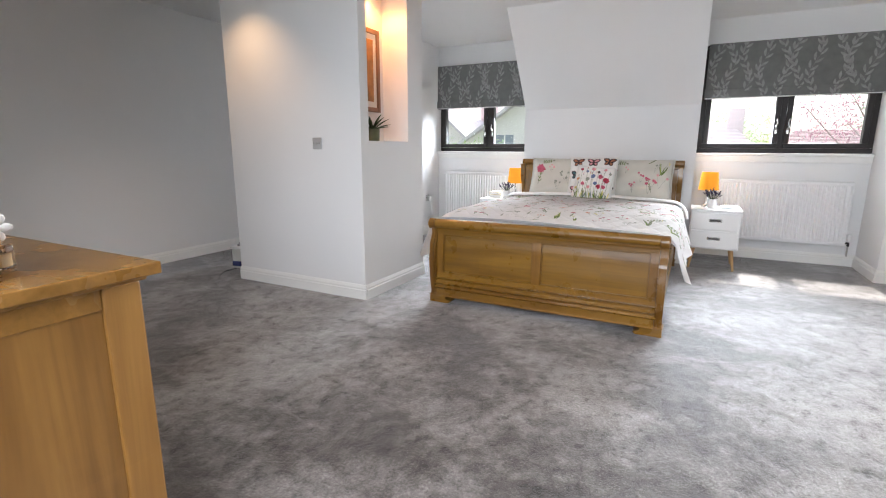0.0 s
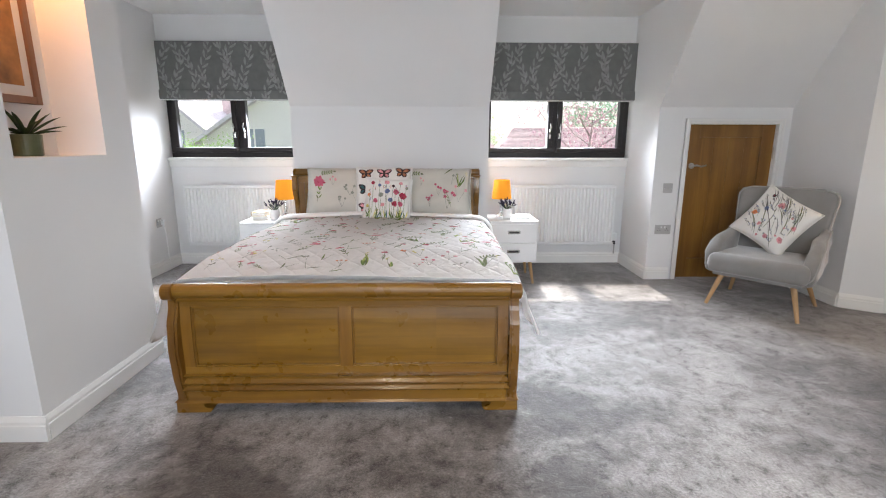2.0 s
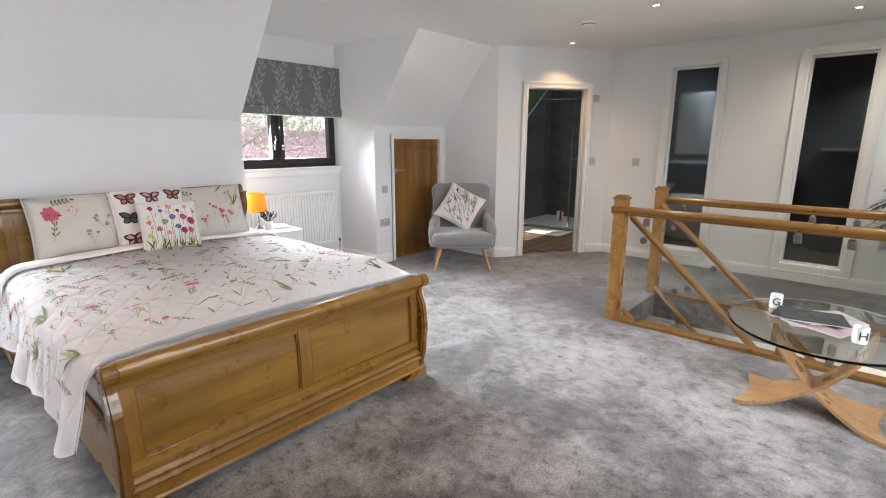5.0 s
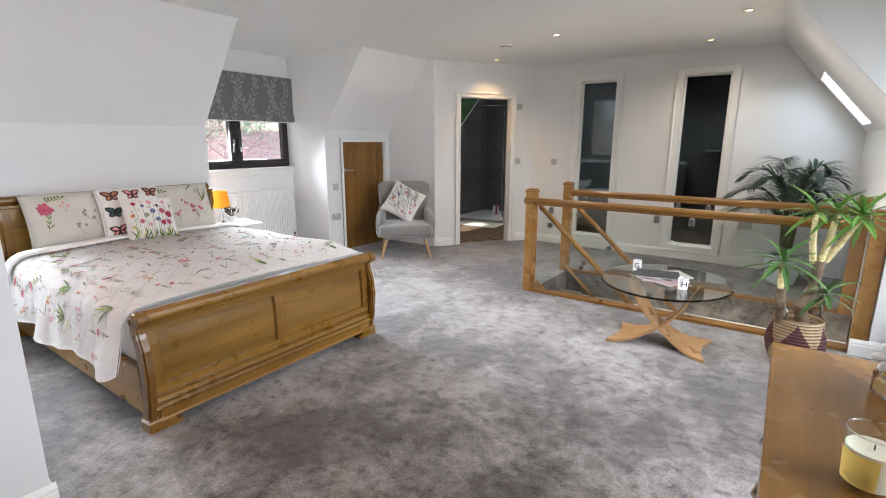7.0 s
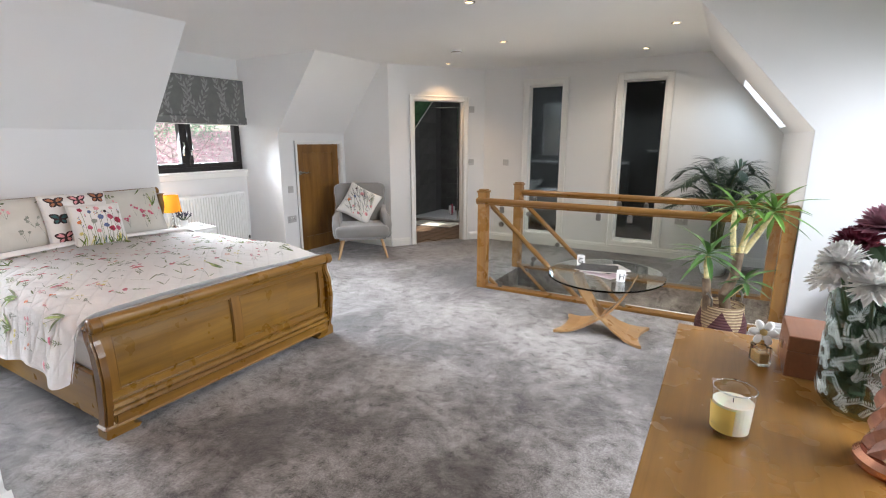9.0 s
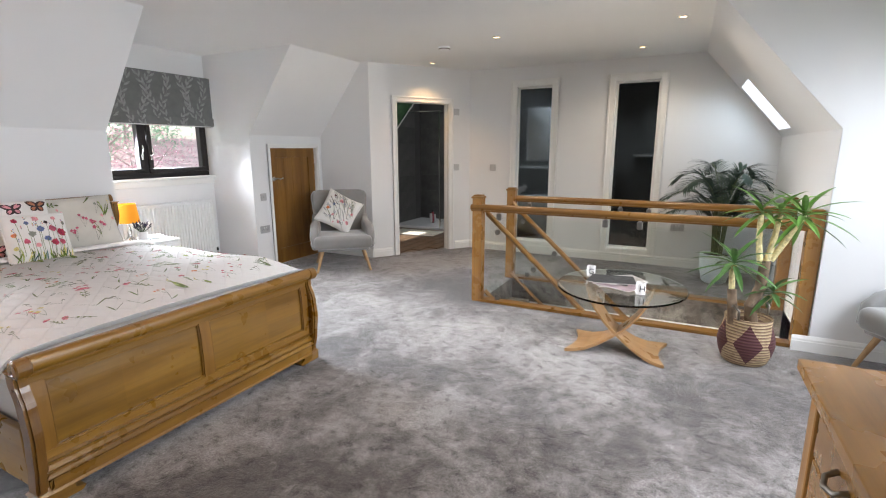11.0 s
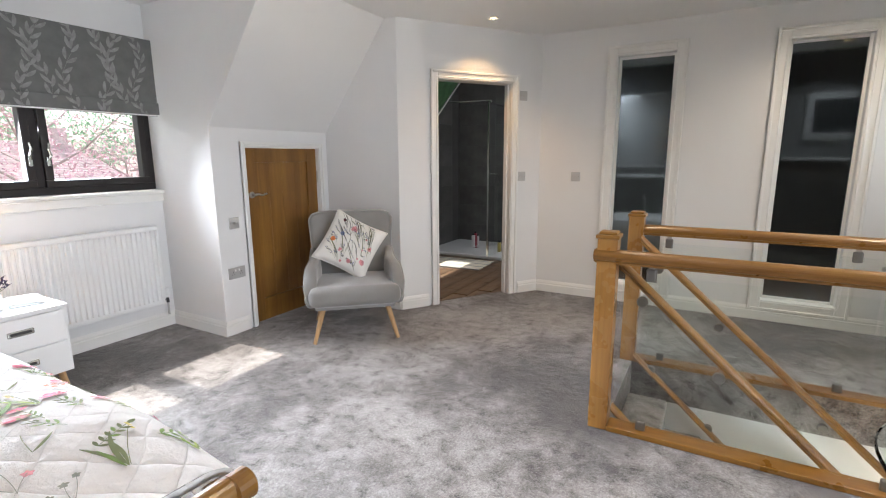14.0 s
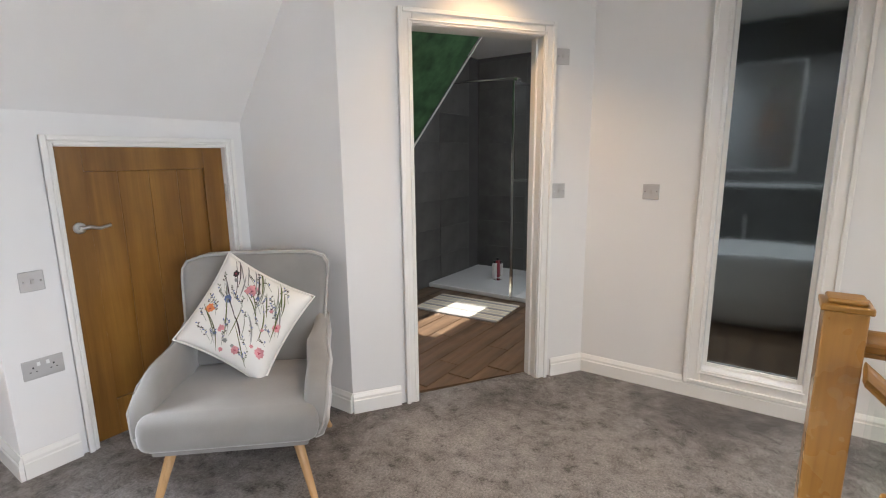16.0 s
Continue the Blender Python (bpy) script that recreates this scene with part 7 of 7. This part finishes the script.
for k, (sc, z) in enumerate(((0.60, 0.02), (0.74, 0.10), (0.86, 0.30), (0.95, 0.52), (1.0, 0.60), (0.985, 0.615), (0.94, 0.60), (0.86, 0.45), (0.74, 0.20), (0.40, 0.16))):
    rings.append([bm.verts.new((0.37 + 0.37 * sc * abs(math.cos(a)) ** 0.8 * (1 if math.cos(a) > 0 else -1), 0.84 + 0.84 * sc * abs(math.sin(a)) ** 0.8 * (1 if math.sin(a) > 0 else -1), z)) for a in [i * math.tau / 40 for i in range(40)]])
for p_, q_ in zip(rings, rings[1:]):
    for i in range(40):
        bm.faces.new((p_[i], p_[(i + 1) % 40], q_[(i + 1) % 40], q_[i]))
bm.faces.new(rings[0])
bm.faces.new(rings[-1][::-1])
part("tub", bm, M_CERAMIC, g, smooth=True)
part("mixer_tap", tube([(0.70, 0.84, 0.62), (0.70, 0.84, 0.82), (0.60, 0.84, 0.86), (0.50, 0.84, 0.82)], 0.012, 8), M_CHROME, g, "chrome bath tap", smooth=True)
structure("trim", box((6.62, 2.91, 0), (BF - 0.008, 5.3, 1.07)), M_TILE, "half-height tiled ledge behind the bath")
structure("trim", box((6.60, 2.91, 1.0705), (BF - 0.008, 5.3, 1.10), 0.004), M_CERAMIC, "white capping on the tiled ledge")
g = thing("mirror_cabinet", BF - 0.0085, 3.55, 1.20, 0, "wall mirror with a thin chrome frame above the ledge", "mirror")
part("glass", box((-0.010, 0.012, 0.012), (-0.002, 0.878, 0.888)), M_CHROME, g)
for lo, hi in (((-0.02, 0, 0), (-0.001, 0.0115, 0.90)), ((-0.02, 0.8785, 0), (-0.001, 0.89, 0.90)), ((-0.02, 0.0118, 0), (-0.001, 0.8782, 0.0115)), ((-0.02, 0.0118, 0.8885), (-0.001, 0.8782, 0.90))):
    part("frame", box(lo, hi, 0.002), M_CERAMIC, g)

# Invented panel for the blurred dark square behind the second pane.
g = thing("framed_picture", BF - 0.0085, 1.70, 1.50, 0, "dark panel in a wide grey surround, standing in for a blurred square", "picture")
for lo, hi in (((-0.03, 0, 0), (-0.001, 0.07, 0.50)), ((-0.03, 0.53, 0), (-0.001, 0.60, 0.50)), ((-0.03, 0.0705, 0), (-0.001, 0.5295, 0.07)), ((-0.03, 0.0705, 0.43), (-0.001, 0.5295, 0.50))):
    part("frame", box(lo, hi, 0.003), M_VELVET, g)
part("print", box((-0.015, 0.0705, 0.0705), (-0.005, 0.5295, 0.4295)), M_BLACK, g)
structure("trim", box((6.45, 1.01, 0), (BF - 0.008, 2.60, 1.28)), M_TILE, "tiled boxing below a shelf")
structure("trim", box((6.43, 1.01, 1.2805), (BF - 0.008, 2.62, 1.30), 0.004), M_CERAMIC, "white shelf on the tiled boxing")

# ---- foot of the stair: lit room below ----
g = thing("pendant_lamp", 2.75, 1.25, -2.0, 0, "small amber glass lamp lighting the hall below the stair", "pendant lamp")
part("globe", lathe([(0, -0.05), (0.035, -0.035), (0.05, 0), (0.035, 0.035), (0, 0.05)], 20), glow("amber_globe", (1.0, 0.70, 0.30), 3.0), g)
part("stem", tube([(0, 0, 0.05), (0, 0, 0.30)], 0.004, 6), M_KNOB, g)

# ---- outside ----
M_GROUND = plain("grass_ground", (0.13, 0.14, 0.10), 0.9, vary=0.4, scale=0.3)
M_RENDER = plain("white_render", (0.84, 0.82, 0.79), 0.85, vary=0.05, scale=1)
# Roof colours are lifted: the glare outdoors is put into them.
M_ROOF = plain("clay_tiles", (0.62, 0.50, 0.50), 0.8, vary=0.15, scale=4)
M_ROOFG = plain("grey_tiles", (0.66, 0.63, 0.67), 0.8, vary=0.12, scale=4)
M_DARKPANE = plain("dark_pane", (0.30, 0.34, 0.40), 0.2)
structure("ground", box((-400, -400, -2.95), (400, 700, -2.9)), M_GROUND, "grass and gardens reaching to the horizon")


def house(x, y, w, d, eave, ridge, rz, roof, gable_front, label):
    g = thing("house", x, y, -2.9, rz, label, "house", "houses outside")
    if gable_front:
        part("wall", prism([(-w / 2, 0), (w / 2, 0), (w / 2, eave), (0, ridge), (-w / 2, eave)], 0, d, "y"), M_RENDER, g)
        for s in (-1, 1):
            q = [(s * (w / 2 + 0.4), -0.4, eave - 0.35), (s * (w / 2 + 0.4), d + 0.4, eave - 0.35), (0, d + 0.4, ridge + 0.05), (0, -0.4, ridge + 0.05)]
            part("roof", slab(q, 0.18, (0, 0, 1)), roof, g)
    else:
        part("wall", box((-w / 2, 0, 0), (w / 2, d, eave)), M_RENDER, g)
        for s in (0, 1):
            yy = -0.4 if s == 0 else d + 0.4
            q = [(-w / 2 - 0.4, yy, eave - 0.2), (w / 2 + 0.4, yy, eave - 0.2), (w / 2 - 1.5, d / 2, ridge), (-w / 2 + 1.5, d / 2, ridge)]
            part("roof", slab(q, 0.18, (0, 0, 1)), roof, g)
        for s in (-1, 1):
            q = [(s * (w / 2 + 0.4), -0.4, eave - 0.2), (s * (w / 2 + 0.4), d + 0.4, eave - 0.2), (s * (w / 2 - 1.5), d / 2, ridge)]
            part("roof", slab(q, 0.18, (0, 0, 1)), roof, g)
        for k in range(26):
            zz = eave - 0.2 + (ridge - eave + 0.2) * k / 26
            yy = -0.4 + (d / 2 + 0.4) * k / 26
            half = w / 2 + 0.4 - 1.9 * k / 26
            if k % 1 == 0:
                part("tile_course", box((-half, yy - 0.03, zz + 0.17), (half, yy + 0.01, zz + 0.205)), roof, g)
    for wx in (-w * 0.25, w * 0.22):
        for z0 in (1.0, 3.6):
            if z0 + 1.2 < eave + (1.2 if gable_front else 0):
                wn = part("window", box((wx - 0.75, -0.04, z0), (wx + 0.75, -0.005, z0 + 1.2)), M_TRIM, g)
                for q in (-1, 0, 1):
                    part("pane", box((wx + q * 0.48 - 0.2, -0.05, z0 + 0.1), (wx + q * 0.48 + 0.2, -0.0405, z0 + 1.1)), M_DARKPANE, wn)
    part("chimney", box((w * 0.3, d * 0.4, eave), (w * 0.3 + 0.8, d * 0.4 + 0.8, ridge + 0.9)), M_ROOF, g)


house(-5.9, 24, 8.0, 9, 4.3, 6.9, 4, M_ROOFG, True, "white rendered gabled house with grey roof across the garden")
house(-14.5, 27, 8, 9, 4.4, 7.6, -8, M_ROOFG, True, "white gabled house beyond the hedge")
house(-0.2, 30, 8, 8, 3.5, 5.4, 0, M_ROOF, False, "low house with a clay tiled hipped roof")
house(9.5, 32, 11, 8, 3.1, 5.0, -4, M_ROOF, False, "low house with a long clay tiled hipped roof")
house(22, 30, 12, 8, 3.0, 4.9, -12, M_ROOF, False, "low house with a clay tiled hipped roof beyond the trees")


# Bark paled in its colour to suggest bright outdoor light.
M_TREEBARK = plain("pale_tree_bark", (0.42, 0.35, 0.33), 0.9, vary=0.3, scale=6)


def tree(x, y, h, r, mat, label, n=2600, leaf=0.16, dense=1.0):
    g = thing("tree", x, y, -2.9, random.uniform(0, 360), label, "tree", "trees outside")
    bm = tube([(0, 0, 0), (0.05, 0, h * 0.3), (0, 0.08, h * 0.55), (0.1, 0, h * 0.9)], [r * 0.06, r * 0.045, r * 0.03, r * 0.008], 8)
    tips = []
    for k in range(14):
        a, z = k * 2.4, h * (0.35 + 0.04 * k)
        e = Vector((math.cos(a) * r * random.uniform(0.5, 0.95), math.sin(a) * r * random.uniform(0.5, 0.95), z + h * random.uniform(0.08, 0.25)))
        tube([(0, 0, z), (e.x * 0.5, e.y * 0.5, z + (e.z - z) * 0.4), e], [r * 0.014, r * 0.009, r * 0.004], 5, bm=bm)
        tips += [e, e * 0.75 + Vector((0, 0, z * 0.25))]
    tips += [Vector((0.1, 0, h * 0.92)), Vector((0, 0.1, h * 0.75))]
    part("trunk", bm, M_TREEBARK, g)
    bm = bmesh.new()
    for k in range(n):
        c = random.choice(tips)
        p = c + Vector((random.gauss(0, 1), random.gauss(0, 1), random.gauss(0, 0.8))) * r * 0.19 * dense
        d = Vector((random.uniform(-1, 1), random.uniform(-1, 1), random.uniform(-1, 0.5)))
        leaf_bm(bm, aim(p, d, random.uniform(-1, 1)), leaf * random.uniform(0.7, 1.3), leaf * 0.6, 0.1, 1, 0.3)
    part("crown", bm, mat, g)


# Leaf colours carry the outdoor glare too, paler than real foliage.
M_PURPLE = plain("copper_leaf", (0.70, 0.42, 0.50), 0.7, vary=0.3, scale=2)
M_GREENL = plain("bright_leaf", (0.42, 0.62, 0.20), 0.7, vary=0.45, scale=1)
M_TEALL = plain("deep_green_leaf", (0.28, 0.48, 0.32), 0.7, vary=0.4, scale=1)
tree(3.9, 13.5, 5.2, 1.9, M_PURPLE, "copper-leaved tree in the garden outside the window", 5200, 0.09)
tree(7.4, 17.0, 4.7, 2.0, M_PURPLE, "smaller copper-leaved tree by the hedge", 2000, 0.13)
tree(-8.6, 19.5, 4.0, 1.9, M_GREENL, "fresh green garden tree", 2600, 0.16)
tree(-2.6, 26, 5.2, 2.4, M_GREENL, "round green garden tree by the neighbouring roof", 2200, 0.2)
tree(18.5, 36, 9.0, 4.2, M_TEALL, "tall deep green tree behind the roofs", 3000, 0.38)
tree(13, 40, 7.5, 3.8, M_TEALL, "tall green tree behind the roofs", 2400, 0.38)
tree(3.0, 42, 6.6, 3.4, M_GREENL, "green tree behind the tiled roof", 2400, 0.34)


# ---- bathroom planks and tiles ----
def piece_mesh(name, size, mat, bevel=0.002):
    bm = box((0, 0, 0), size, bevel, 1)
    ob = mesh_ob(name, bm, mat)
    me = ob.data
    bpy.data.objects.remove(ob)
    return me


plank_me = piece_mesh("plank", (1.196, 0.156, 0.010), M_BFLOOR)
for j in range(14):
    for i in range(4):
        x0 = 3.42 + i * 1.2 - (j % 3) * 0.4
        y0 = 4.66 + j * 0.16
        if x0 + 1.2 < 3.6 or x0 > 6.6 or y0 > 6.45:
            continue
        if 0.577 * (x0 - 3.46) + 0.817 * (y0 - 5.56) < 0.0:
            if 0.577 * (x0 + 1.2 - 3.46) + 0.817 * (y0 - 5.56) < 0.1:
                continue
            x1 = 3.46 + (0.02 - 0.817 * (y0 - 5.56)) / 0.577
            if x0 + 1.196 - x1 < 0.05:
                continue
            ob = mesh_ob("plank", box((0, 0, 0), (x0 + 1.196 - x1, 0.156, 0.010), 0.002, 1), M_BFLOOR)
            ob.location = (x1, y0, -0.0115)
        else:
            ob = new("plank", plank_me)
            ob.location = (x0, y0, -0.0115)
        ob.parent = bath_floor
tile_x = piece_mesh("tile", (0.595, 0.006, 0.295), M_TILE)
tile_y = piece_mesh("tile", (0.006, 0.595, 0.295), M_TILE)
for k in range(8):
    for i in range(5):
        y0 = 3.60 + 0.6 * i
        ob = new("tile", tile_y)
        ob.location = (BF - 0.0065, y0, 0.002 + 0.3 * k)
        ob.parent = bath_wall
    for i in range(3):
        x0 = 5.345 + 0.6 * i - (0 if i < 2 else 0.4)
        if i == 2:
            continue
        ob = new("tile", tile_x)
        ob.location = (x0, BN - 0.0065, 0.002 + 0.3 * k)
        ob.parent = bath_wall_north
